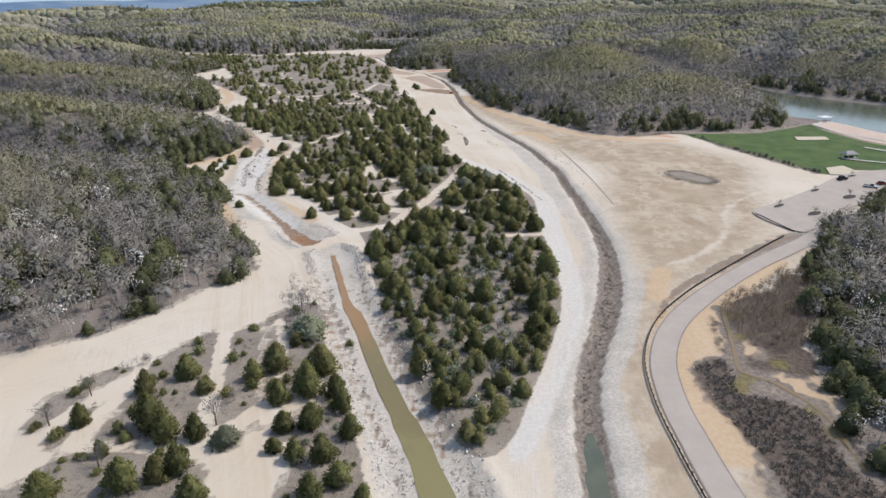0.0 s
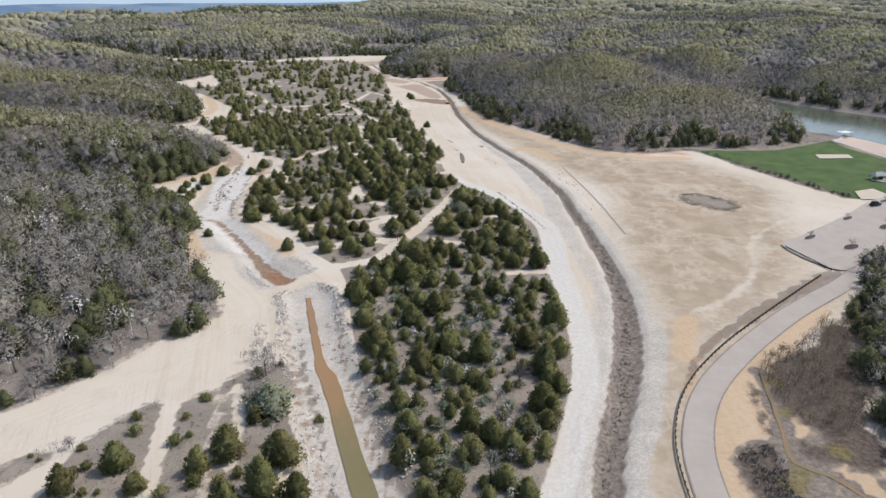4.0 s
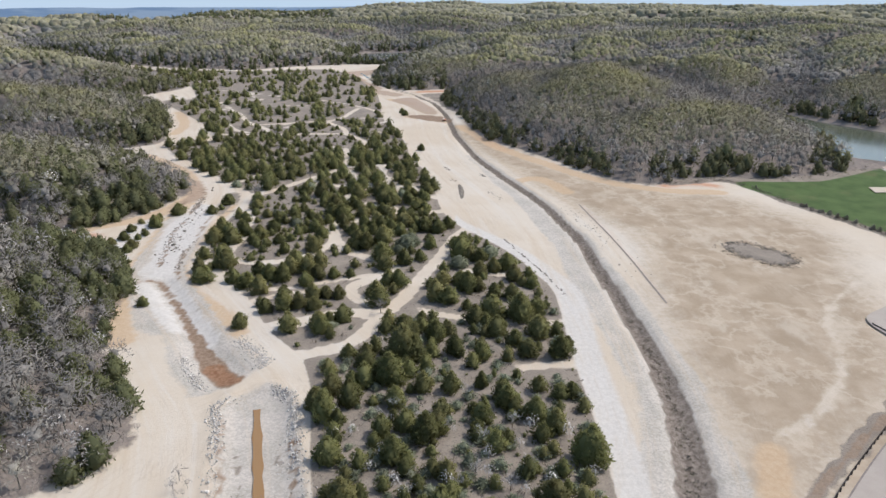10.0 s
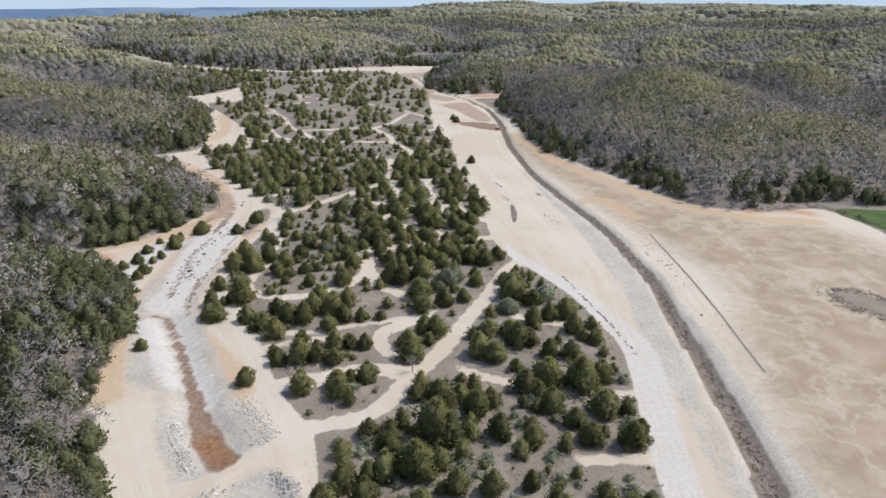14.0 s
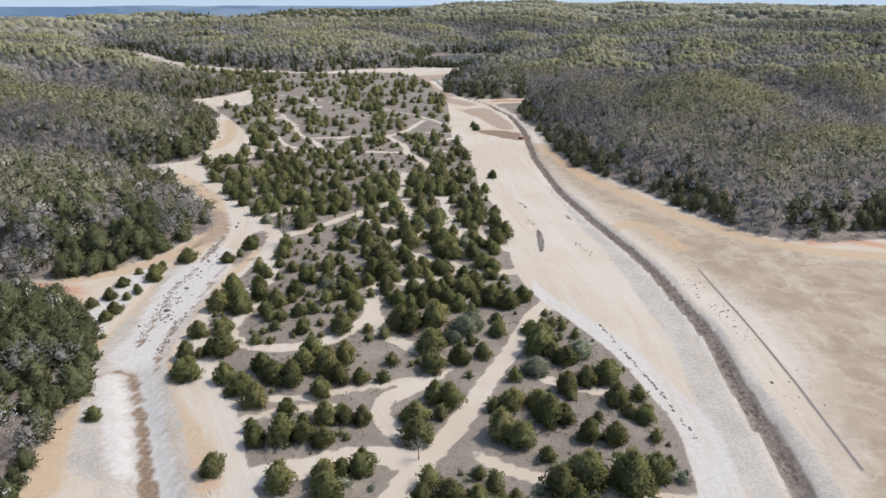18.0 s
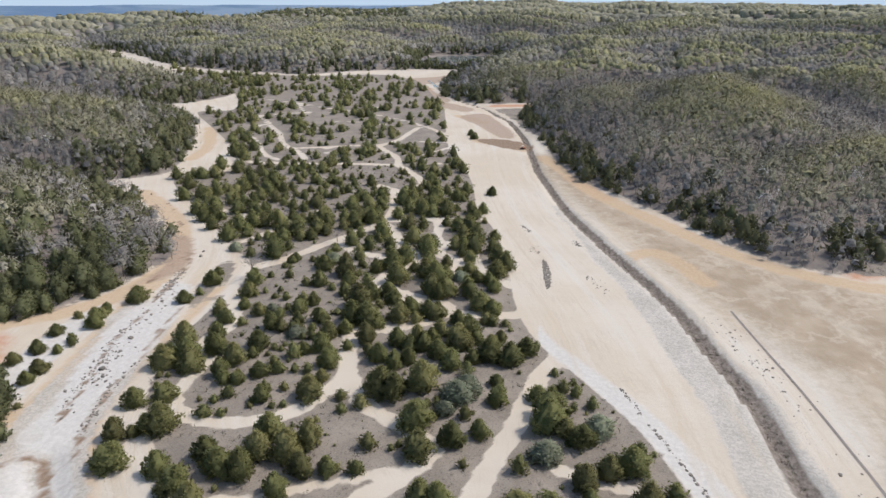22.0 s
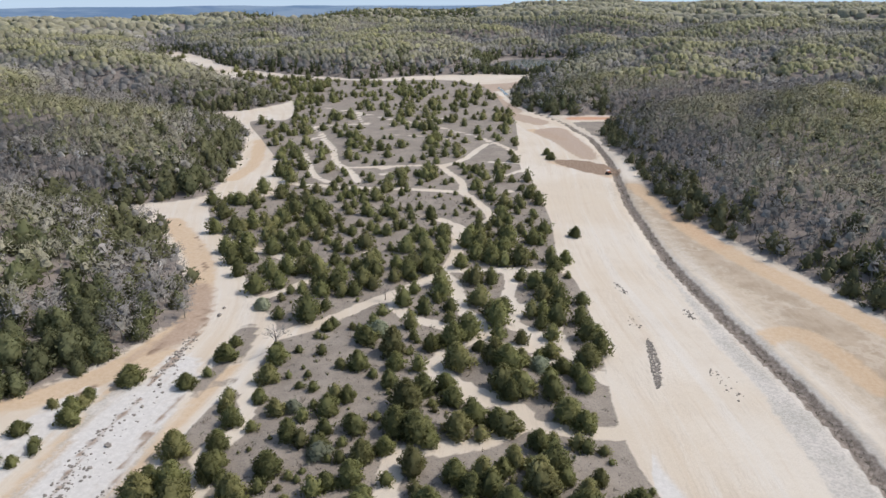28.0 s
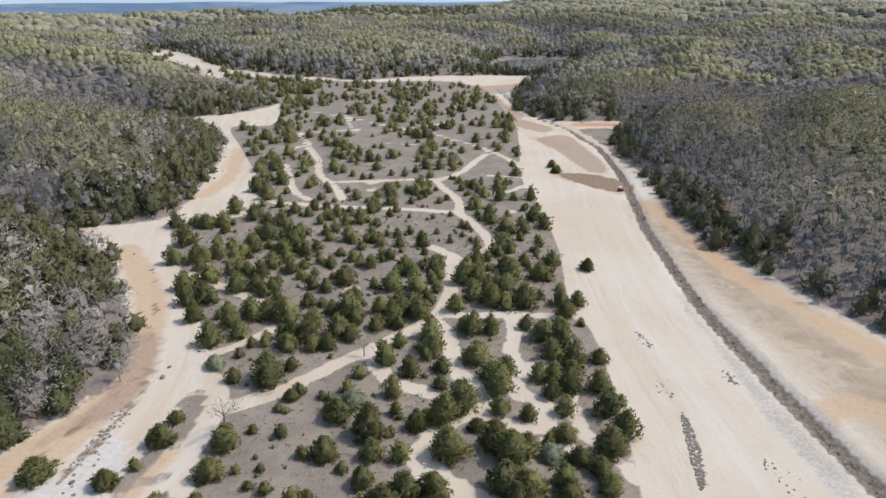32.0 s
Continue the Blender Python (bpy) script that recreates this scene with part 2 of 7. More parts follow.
def foliage_material(name, low, high, pale, through_=0.0):
    """Leaves or twigs: colour by island and by tree, with a little light let through."""
    m, nt, bsdf = material(name, 0.8)
    island = nt.nodes.new("ShaderNodeNewGeometry").outputs["Random Per Island"]
    tree = field(nt, "tint")
    per_object = nt.nodes.new("ShaderNodeObjectInfo").outputs["Random"]
    colour = mixed(nt, ramped(nt, island, 0, 1, 0.15, 0.85), low, high)
    both = maths(nt, "FRACT", maths(nt, "ADD", tree, per_object))
    colour = mixed(nt, maths(nt, "MULTIPLY", ramped(nt, both, 0.45, 1.0), 0.7), colour, pale)
    worn = maths(nt, "FRACT", maths(nt, "MULTIPLY", both, 7.31))
    colour = wired(nt, "ShaderNodeHueSaturation", Color=colour, Value=ramped(nt, worn, 0, 1, 0.72, 1.2)).outputs[0]
    nt.links.new(colour, bsdf.inputs["Base Color"])
    if through_:
        thin = wired(nt, "ShaderNodeBsdfTranslucent", Color=wired(nt, "ShaderNodeHueSaturation", Color=colour, Value=1.5).outputs[0])
        both_ways = wired(nt, "ShaderNodeMixShader", _0=through_, _1=bsdf.outputs[0], _2=thin.outputs[0])
        nt.links.new(both_ways.outputs[0], nt.nodes["Material Output"].inputs["Surface"])
    return m


def canopy_material():
    """Leafless and budding crowns: from grey-brown twigs by way of olive to yellow-green, mottled as fine branchwork is."""
    m, nt, bsdf = material("oak_canopy", 0.95)
    tint = field(nt, "tint")
    fine, mid = noisy(nt, 1.9, 5, 0.8), noisy(nt, 0.4, 3)
    island = nt.nodes.new("ShaderNodeNewGeometry").outputs["Random Per Island"]
    colour = mixed(nt, ramped(nt, tint, 0.0, 0.5), (0.274, 0.256, 0.228), (0.262, 0.247, 0.172))
    colour = mixed(nt, ramped(nt, tint, 0.5, 1.0), colour, (0.292, 0.280, 0.138))
    dark = maths(nt, "ADD", maths(nt, "MULTIPLY", fine, 0.75), maths(nt, "MULTIPLY", mid, 0.25))
    crown = maths(nt, "FRACT", maths(nt, "MULTIPLY", tint, 41.7))
    value = maths(nt, "MULTIPLY", ramped(nt, dark, 0.34, 0.68, 0.70, 1.28), maths(nt, "MULTIPLY", ramped(nt, island, 0, 1, 0.88, 1.12), ramped(nt, crown, 0, 1, 0.84, 1.15)))
    colour = wired(nt, "ShaderNodeHueSaturation", Color=colour, Value=value).outputs[0]
    nt.links.new(colour, bsdf.inputs["Base Color"])
    return m


def water_material(name, one, two):
    """Silty water: opaque with silt a little below a glossy, faintly rippled face."""
    m, nt, bsdf = material(name, 0.12)
    nt.links.new(mixed(nt, ramped(nt, noisy(nt, 0.05, 4), 0.4, 0.6), one, two), bsdf.inputs["Base Color"])
    bsdf.inputs["Specular IOR Level"].default_value = 0.3
    bumped(nt, bsdf, noisy(nt, 1.6, 3), 0.12, 0.05)
    return m


def ditch_material():
    """Brown silty water that turns olive and yellow-green with algae towards its lower end."""
    m, nt, bsdf = material("ditch_water_with_algae", 0.12)
    here = wired(nt, "ShaderNodeSeparateXYZ", Vector=nt.nodes.new("ShaderNodeNewGeometry").outputs["Position"]).outputs[1]
    patchy = maths(nt, "ADD", here, maths(nt, "MULTIPLY", noisy(nt, 0.25, 4), 26.0))
    colour = mixed(nt, ramped(nt, patchy, 168, 138), (0.32, 0.19, 0.085), (0.205, 0.17, 0.08))
    colour = mixed(nt, ramped(nt, patchy, 122, 108), colour, (0.235, 0.205, 0.092))
    nt.links.new(colour, bsdf.inputs["Base Color"])
    bsdf.inputs["Specular IOR Level"].default_value = 0.3
    bumped(nt, bsdf, noisy(nt, 1.6, 3), 0.12, 0.05)
    return m


MAT = {
    "ground": ground_material(),
    "cedar": foliage_material("cedar_foliage", (0.142, 0.152, 0.062), (0.218, 0.216, 0.086), (0.235, 0.215, 0.095), 0.35),
    "wood_cedar": foliage_material("dark_cedar_foliage", (0.108, 0.118, 0.060), (0.172, 0.178, 0.083), (0.16, 0.155, 0.08), 0.3),
    "sage": foliage_material("grey_green_foliage", (0.17, 0.19, 0.12), (0.28, 0.30, 0.205), (0.30, 0.31, 0.21), 0.25),
    "bark": painted("cedar_bark", (0.10, 0.075, 0.055), (0.19, 0.145, 0.11), 3.0, vary=0.2),
    "twig": foliage_material("bare_twigs", (0.25, 0.225, 0.20), (0.36, 0.325, 0.295), (0.40, 0.37, 0.335)),
    "bud": foliage_material("budding_twigs", (0.24, 0.225, 0.125), (0.34, 0.315, 0.175), (0.34, 0.34, 0.13)),
    "tan_twig": foliage_material("tan_twigs", (0.235, 0.175, 0.115), (0.36, 0.275, 0.185), (0.30, 0.245, 0.18)),
    "canopy": canopy_material(),
    "blossom": foliage_material("white_blossom", (0.45, 0.43, 0.40), (0.72, 0.70, 0.66), (0.6, 0.58, 0.52)),
    "asphalt": painted("pale_chip_seal", (0.375, 0.325, 0.275), (0.44, 0.39, 0.332), 0.15, fine=6.0, bump=0.01),
    "seam": painted("road_edge_dirt", (0.20, 0.175, 0.155), (0.29, 0.25, 0.22), 0.6),
    "limestone": painted("broken_limestone", (0.54, 0.505, 0.45), (0.74, 0.70, 0.635), 0.6, fine=4.0, vary=0.3, bump=0.04),
    "dark_rock": painted("dark_weathered_rock", (0.17, 0.15, 0.125), (0.32, 0.282, 0.235), 0.8, vary=0.3, bump=0.04),
    "timber": painted("dark_weathered_timber", (0.055, 0.045, 0.038), (0.12, 0.10, 0.085), 2.0, vary=0.2),
    "concrete": painted("pale_concrete", (0.46, 0.44, 0.40), (0.58, 0.555, 0.51), 0.8, bump=0.01),
    "mulch": painted("dark_mulch", (0.05, 0.042, 0.035), (0.11, 0.09, 0.075), 1.5, bump=0.05),
    "beach": painted("pinkish_beach_sand", (0.50, 0.385, 0.30), (0.58, 0.465, 0.375), 0.08, fine=2.0),
    "infield": painted("tan_infield_dirt", (0.50, 0.43, 0.32), (0.57, 0.50, 0.39), 0.2, fine=2.0),
    "roofing": painted("grey_roof_sheet", (0.20, 0.20, 0.20), (0.30, 0.30, 0.295), 0.7, 0.6),
    "white": painted("white_sheet_metal", (0.68, 0.68, 0.66), (0.80, 0.80, 0.78), 0.6, 0.5),
    "paint_black": painted("black_car_paint", (0.012, 0.012, 0.014), (0.022, 0.022, 0.024), 0.5, 0.25),
    "paint_white": painted("silver_white_car_paint", (0.58, 0.58, 0.58), (0.68, 0.68, 0.68), 0.5, 0.25),
    "paint_red": painted("dark_red_car_paint", (0.16, 0.02, 0.018), (0.22, 0.035, 0.03), 0.5, 0.25),
    "paint_orange": painted("orange_machine_paint", (0.55, 0.13, 0.05), (0.65, 0.18, 0.07), 1.0, 0.5),
    "glass": painted("dark_car_glass", (0.01, 0.012, 0.014), (0.02, 0.022, 0.024), 0.5, 0.08),
    "rubber": painted("tyre_rubber", (0.015, 0.015, 0.015), (0.03, 0.03, 0.03), 2.0),
    "steel": painted("wheel_steel", (0.35, 0.35, 0.35), (0.5, 0.5, 0.5), 2.0, 0.4, 0.8),
    "reed": foliage_material("dead_reeds", (0.17, 0.145, 0.12), (0.28, 0.245, 0.21), (0.30, 0.255, 0.205)),
    "brush": foliage_material("dry_brush", (0.17, 0.145, 0.115), (0.28, 0.24, 0.19), (0.20, 0.20, 0.12)),
    "brown_water": water_material("brown_ditch_water", (0.255, 0.165, 0.082), (0.225, 0.165, 0.08)),
    "ditch_water": ditch_material(),
    "grey_water": water_material("pale_grey_water", (0.165, 0.18, 0.165), (0.205, 0.22, 0.20)),
    "green_water": water_material("dull_green_water", (0.10, 0.115, 0.085), (0.13, 0.14, 0.10)),
}


# ---------------------------------------------------------------- meshes
def mesh_of(name, verts, faces, mat=None, smooth=False, normals=None):
    """A mesh from arrays of places and of triangles; normals round off foliage."""
    me = bpy.data.meshes.new(name)
    verts, faces = np.asarray(verts, np.float32), np.asarray(faces, np.int32)
    n = faces.shape[1]
    me.vertices.add(len(verts))
    me.vertices.foreach_set("co", verts.ravel())
    me.loops.add(faces.size)
    me.loops.foreach_set("vertex_index", faces.ravel())
    me.polygons.add(len(faces))
    me.polygons.foreach_set("loop_start", np.arange(0, faces.size, n, dtype=np.int32))
    me.polygons.foreach_set("loop_total", np.full(len(faces), n, np.int32))
    me.polygons.foreach_set("use_smooth", np.full(len(faces), smooth or normals is not None))
    me.update(calc_edges=True)
    if normals is not None:
        a = me.attributes.new("custom_normal", "FLOAT_VECTOR", "POINT")
        a.data.foreach_set("vector", np.asarray(normals, np.float32).ravel())
    if mat:
        me.materials.append(mat)
    return me


def part(name, data, parent, mat=None, label=""):
    """Links a mesh or a bmesh as one object under a thing or a part."""
    if isinstance(data, bmesh.types.BMesh):
        me = bpy.data.meshes.new(name)
        data.to_mesh(me)
        data.free()
        data = me
    if mat and not data.materials:
        data.materials.append(mat)
    ob = new(name, data)
    ob.parent = parent
    return tagged(ob, label)


def spline(points, closed=False, step=3.0):
    """A smooth line through a few control points, in even steps."""
    p = np.asarray(points, float)
    q = np.concatenate([p[-1:], p, p[:2]]) if closed else np.concatenate([2 * p[:1] - p[1:2], p, 2 * p[-1:] - p[-2:-1]])
    out = []
    for a, b, c, d in zip(q, q[1:], q[2:], q[3:]):
        n = max(1, int(np.linalg.norm(c - b) / step))
        t = np.linspace(0, 1, n, endpoint=False)[:, None]
        out.append(0.5 * (2 * b + (c - a) * t + (2 * a - 5 * b + 4 * c - d) * t**2 + (3 * b - a - 3 * c + d) * t**3))
    if not closed:
        out.append(p[-1:])
    return np.concatenate(out)


def to_line(places, line, far=60.0):
    """The distance of places to a line, and how far along it (0 to 1) the nearest spot is."""
    line = np.asarray(line, float)
    best, along = np.full(len(places), far), np.zeros(len(places))
    low, high = line.min(0) - far, line.max(0) + far
    near = np.where(((places > low) & (places < high)).all(1))[0]
    p, d, s = places[near], best[near], along[near]
    for k, (a, b) in enumerate(zip(line, line[1:])):
        ab = b - a
        t = np.clip(((p - a) @ ab) / max(ab @ ab, 1e-9), 0, 1)
        e = np.hypot(*(p - a - t[:, None] * ab).T)
        closer = e < d
        d[closer], s[closer] = e[closer], (k + t[closer]) / (len(line) - 1)
    best[near], along[near] = d, s
    return best, along


def in_shape(places, outline, far=60.0):
    """Signed distance to a closed outline: positive within."""
    line = np.concatenate([outline, outline[:1]])
    d, _ = to_line(places, line, far)
    low, high = outline.min(0), outline.max(0)
    near = np.where(((places > low) & (places < high)).all(1))[0]
    x, y = places[near].T
    odd = np.zeros(len(near), bool)
    for (ax, ay), (bx, by) in zip(line, line[1:]):
        if ay != by:
            odd ^= ((ay > y) != (by > y)) & (x < (bx - ax) * (y - ay) / (by - ay) + ax)
    sign = np.full(len(places), -1.0)
    sign[near[odd]] = 1
    return d * sign


def waves(places, size, seed=0, octaves=3):
    """Smooth noise between about -1 and 1, with features of that size in metres."""
    rng = np.random.default_rng(seed)
    total, x, y = 0, places[:, 0], places[:, 1]
    for k in range(octaves):
        s = size / 2**k
        for _ in range(4):
            a, ph = rng.uniform(0, 2 * np.pi), rng.uniform(0, 2 * np.pi)
            w = 2 * np.pi / (s * rng.uniform(0.8, 1.4))
            total = total + np.sin((x * np.cos(a) + y * np.sin(a)) * w + ph + 0.8 * np.sin((x * np.sin(a) - y * np.cos(a)) * w * 0.6)) * 0.5**k
    return total / 4


def smooth(x, low, high):
    t = np.clip((x - low) / (high - low), 0, 1)
    return t * t * (3 - 2 * t)


# ---------------------------------------------------------------- the plan, in metres
BASIN = spline([(-330, -160), (-190, 60), (-132, 114), (-106, 131), (-91, 138), (-78, 152), (-70, 167), (-59, 180), (-64, 191), (-78, 212), (-87, 226),
    (-91, 247), (-103, 270), (-121, 287), (-150, 295), (-128, 305), (-119, 317), (-112, 337), (-109, 347), (-116, 363), (-137, 386),
    (-161, 410), (-196, 427), (-167, 443), (-170, 468), (-195, 536)] + [(-213, 565), (-234, 588), (-280, 607), (-246, 646), (-237, 680), (-248, 696), (-262, 703), (-330, 755),
    (-420, 848), (-540, 955), (-575, 1045), (-505, 995), (-400, 890), (-327, 848), (-267, 831), (-220, 822), (-194, 845), (-147, 873),
    (-91, 886), (-68, 880)] + [(-73, 793), (-66, 711), (-49, 681), (-30, 666), (8, 674), (1, 630), (2, 576), (13, 544), (17, 503), (27, 460), (43, 437), (59, 405), (74, 378),
    (94, 364), (113, 374), (130, 379), (156, 375), (215, 395), (330, 400), (330, 300), (230, 285), (195, 262), (176, 255), (151, 231)] + [(130, 212), (108, 182), (94, 153), (85, 132), (80, 112), (76, 94), (84, 40), (120, -160)], closed=True, step=6)
PENINSULA = spline([(6, 95), (12, 101), (17, 115), (23, 132), (30, 157), (32, 182), (32, 215), (33, 248), (29, 264), (23, 280), (13, 297), (4, 312), (-1, 330),
    (-4, 356), (-10, 390), (-17, 410), (-22, 447), (-31, 486), (-40, 516), (-46, 553), (-52, 600), (-60, 650), (-74, 700), (-88, 750), (-108, 800), (-150, 832)]
    + [(-210, 812), (-270, 815), (-345, 815), (-345, 775), (-272, 726), (-238, 692), (-216, 648), (-205, 612), (-225, 602), (-190, 550), (-159, 506), (-144, 478), (-136, 455), (-155, 438), (-130, 404), (-109, 379),
    (-97, 363), (-84, 350), (-80, 336), (-80, 322), (-83, 310), (-84, 296), (-75, 274), (-66, 262), (-58, 251), (-52, 240), (-43, 225), (-33, 213), (-28, 200),
    (-26, 190), (-22, 170), (-15, 143), (-7, 119), (1, 102)], closed=True)
SCRUB = [spline(s, True, 2) for s in (
    [(-84, 103.3), (-84.7, 108.5), (-85, 115), (-81.3, 116.2), (-79.9, 121.2), (-75.7, 126), (-71.9, 126), (-71.9, 122.9), (-75.4, 117.8), (-77.2, 113.5), (-77.1, 107.9), (-77.6, 101.4), (-81.8, 101.1)],
    [(-70.5, 118.4), (-70.3, 112.9), (-70.6, 106.6), (-71.9, 102.1), (-73, 97.6), (-75.2, 96.7), (-78, 98.7), (-76.3, 102.7), (-75.4, 108.6), (-73.6, 114.3)],
    [(-60.5, 141.9), (-56.9, 140.5), (-54.2, 131.8), (-51.9, 121.4), (-50.3, 111.5), (-47.3, 104.1), (-49, 101), (-54.7, 100.4), (-63.7, 99.3), (-67.8, 99.7), (-69.2, 101.5), (-68.1, 105), (-67.6, 110), (-68.7, 115.1), (-67.1, 117.4), (-69, 124.6), (-67.3, 130.8), (-64, 137.4)],
    [(-54.5, 139.5), (-51.4, 144.7), (-48.5, 146.9), (-44.7, 131.8), (-40.2, 113.8), (-38.8, 104.2), (-41, 97.1), (-45.6, 99.2), (-47, 102.3), (-47.2, 108.1), (-50.1, 121.4), (-52.5, 131.8)],
    [(-47.1, 146.9), (-45, 153), (-36, 157), (-30, 145), (-26, 128), (-25.5, 118), (-30.7, 113.8), (-37, 111.6), (-39, 113.1), (-43, 130)],
    [(-77.5, 87.5), (-75.5, 89.1), (-73.2, 93.9), (-70.2, 96.7), (-62.7, 97.3), (-53.7, 98), (-47.2, 95.2), (-42.5, 89.3), (-40, 70), (-96, 70)],
    [(-35.9, 104.2), (-33.5, 107.5), (-28.5, 111.7), (-24.5, 113.1), (-19, 113), (-16, 100), (-10, 83), (-6, 70), (-29, 70), (-28.6, 97), (-33, 99.3)],
    [(-92.6, 347), (-88.6, 349), (-86.5, 344), (-84.8, 339), (-85.2, 333), (-86.4, 326), (-86.4, 317), (-89, 321), (-89.6, 330), (-88.8, 335), (-90.5, 340)],
    [(-80.3, 326), (-82.8, 330), (-81.6, 332), (-79.4, 327)],
    [(-83.7, 322), (-83.2, 326), (-81.2, 324)],
    [(-77, 262), (-74, 254), (-71, 255), (-72, 266), (-75, 270)],
)]
# the pale tracks through the cedars: half width, control points
TRACKS = [(w, spline(s, False, 2)) for w, s in (
    (2.7, [(-45, 210), (-26, 217), (-20, 223), (-16, 233), (-10, 247), (-5, 263), (1, 281), (6, 298), (12, 308)]),
    (2.3, [(-15, 241), (-20, 242), (-25, 247), (-26, 253), (-20, 260), (-15, 268), (-20, 273), (-26, 277), (-32, 282), (-37, 292), (-41, 308)]),
    (2.0, [(-40, 302), (-38, 291), (-41, 282), (-45, 276), (-52, 272), (-60, 271), (-68, 274), (-71, 279), (-71, 286), (-71, 294), (-75, 302), (-72, 309), (-75, 318), (-80, 328), (-84, 343)]),
    (2.2, [(-41, 310), (-30, 314), (-21, 320), (-19, 327), (-27, 331), (-35, 335), (-40, 340)]),
    (2.2, [(-20, 324), (-11, 323), (3, 325)]),
    (2.2, [(-84, 343), (-74, 353), (-66, 366), (-58, 378), (-51, 390)]),
    (2.0, [(-202, 663), (-176, 652), (-146.9, 635), (-129.1, 624), (-105.3, 613), (-88.8, 598), (-74.1, 587), (-56.0, 565), (-42.5, 543)]),
    (1.2, [(-180, 594), (-158, 606), (-132.3, 612), (-109.6, 631), (-100.0, 652)]),
    (1.6, [(-171, 653), (-156, 620), (-145.1, 609)]),
    (2.0, [(-179, 593), (-168, 580), (-156, 559), (-143.6, 539), (-132.6, 515), (-123.7, 503), (-115.0, 492), (-109.0, 481)]),
    (2.2, [(-145.8, 474), (-125.1, 471), (-106.7, 472), (-89.3, 474), (-71.7, 475), (-60.6, 474), (-52.3, 463), (-46.6, 453), (-43.9, 445), (-45.6, 436), (-51.1, 431), (-56.4, 435), (-61.9, 439)]),
    (1.5, [(-121.3, 503), (-107.6, 508), (-91.3, 514), (-79.5, 517), (-73.2, 524), (-70.1, 534), (-67.8, 551), (-65.2, 569)]),
    (1.5, [(-79.5, 517), (-71.0, 502), (-64.1, 491), (-60.0, 476)]),
    (1.4, [(-154, 526), (-139.1, 499), (-129.7, 484), (-120.4, 477)]),
    (0.9, [(-120.2, 583), (-103.5, 580), (-86.9, 575)]),
    (1.1, [(-61.2, 528), (-51.1, 529), (-42.3, 529)]),
    (1.1, [(-51.5, 498), (-46.7, 505), (-38.7, 518)]),
    (2.4, [(-54.1, 433), (-51.4, 420), (-48.8, 402), (-50.5, 391), (-54.8, 383)]),
    (2.4, [(-50.4, 390), (-45.7, 386), (-42.2, 376), (-40.1, 369), (-36.2, 365), (-32.8, 360), (-30.5, 352), (-26.0, 352), (-20.7, 353), (-18.3, 357), (-21.4, 361), (-25.1, 363), (-26.8, 368), (-24.9, 372), (-21.4, 375), (-17.6, 374), (-17.7, 366)]),
    (1.7, [(-47.5, 394), (-36.0, 396), (-31.9, 398), (-23.3, 399), (-11.9, 401)]),
    (2.0, [(-30.9, 396), (-29.1, 387), (-28.7, 378), (-24.9, 373)]),
    (2.2, [(-60, 370), (-52.7, 362), (-42.1, 359), (-35.8, 357), (-36.9, 351), (-40.0, 345), (-40.8, 340), (-37.1, 333), (-31.6, 330), (-27.6, 329)]),
    (1.4, [(-18.3, 350), (-14.1, 348)]),
    (1.2, [(-15.4, 366), (-13.4, 358), (-11.1, 352), (-7.1, 348), (-2.4, 342)]),
    (1.2, [(-35.8, 357), (-31.9, 354)]),
    (1.8, [(-99, 360), (-92, 368), (-88, 376), (-87, 383), (-93, 388), (-102, 392), (-111, 396), (-126, 402)]),
    (3.4, [(-52, 218), (-47.7, 224.2), (-45, 227.4), (-39.7, 229.8), (-34, 232), (-30.5, 234.2), (-24, 236), (-17, 235)]),
    (5.0, [(-56, 232), (-50, 226), (-44, 216), (-38, 211)]),
    (1.2, [(35, 231), (18, 232), (4, 234), (-5, 238)]),
    (1.2, [(36, 211), (27, 210), (19, 209)]),
    (1.2, [(20, 262), (13, 264), (7, 266)]),
    (0.7, [(-60, 250), (-44, 252), (-30, 258), (-20, 262)]),
    (0.8, [(-60, 238), (-48, 246), (-36, 250)]),
    (2.2, [(-50, 236), (-60, 247), (-66, 256), (-77, 274), (-82, 290), (-84, 318)]),
    (1.5, [(-56, 141), (-52.4, 125), (-50.2, 112.4), (-48.4, 104.8)]),
    (2.4, [(-56, 98), (-51.9, 101.3), (-44.6, 102.7), (-39.6, 108.6), (-35.5, 112.6), (-29.2, 117.7), (-25.8, 123.1)]),
    (1.4, [(-30.8, 142.3), (-24.8, 127), (-21.7, 119.5), (-17.5, 108.1), (-15.7, 99.5), (-10, 80)]),
    (1.4, [(-80, 100), (-76.1, 110.6), (-71.4, 115.5), (-69.7, 121)]),
    (1.4, [(-71.5, 98), (-71, 109), (-69.2, 116)]),
    (0.9, [(-38, 122), (-40, 135), (-44, 148)]),
)]
CHANNEL = spline([(-92, 800), (-84, 774), (-74, 740), (-64, 711), (-48, 676), (-29, 645), (-18, 617), (-9.5, 596), (0, 546), (4.5, 502), (7, 474), (10.5, 452), (17, 416), (24, 390), (31.5, 366), (35.2, 355), (42, 331), (46.2, 307), (48.6, 294), (49.3, 274), (50.5, 250), (51.5, 222), (50.7, 197), (46.2, 171), (42.5, 157), (36, 138), (32.5, 128), (30, 119.6), (27.9, 107.7), (26.8, 97.5), (25.8, 86), (24, 62), (21, 40)], False, 3)
CHANNEL_HALF = ([60, 97, 120, 138, 157, 171, 197, 250, 330, 450, 700], [2.9, 2.6, 2.25, 2.5, 3.0, 3.0, 2.3, 1.8, 1.6, 1.4, 1.2])
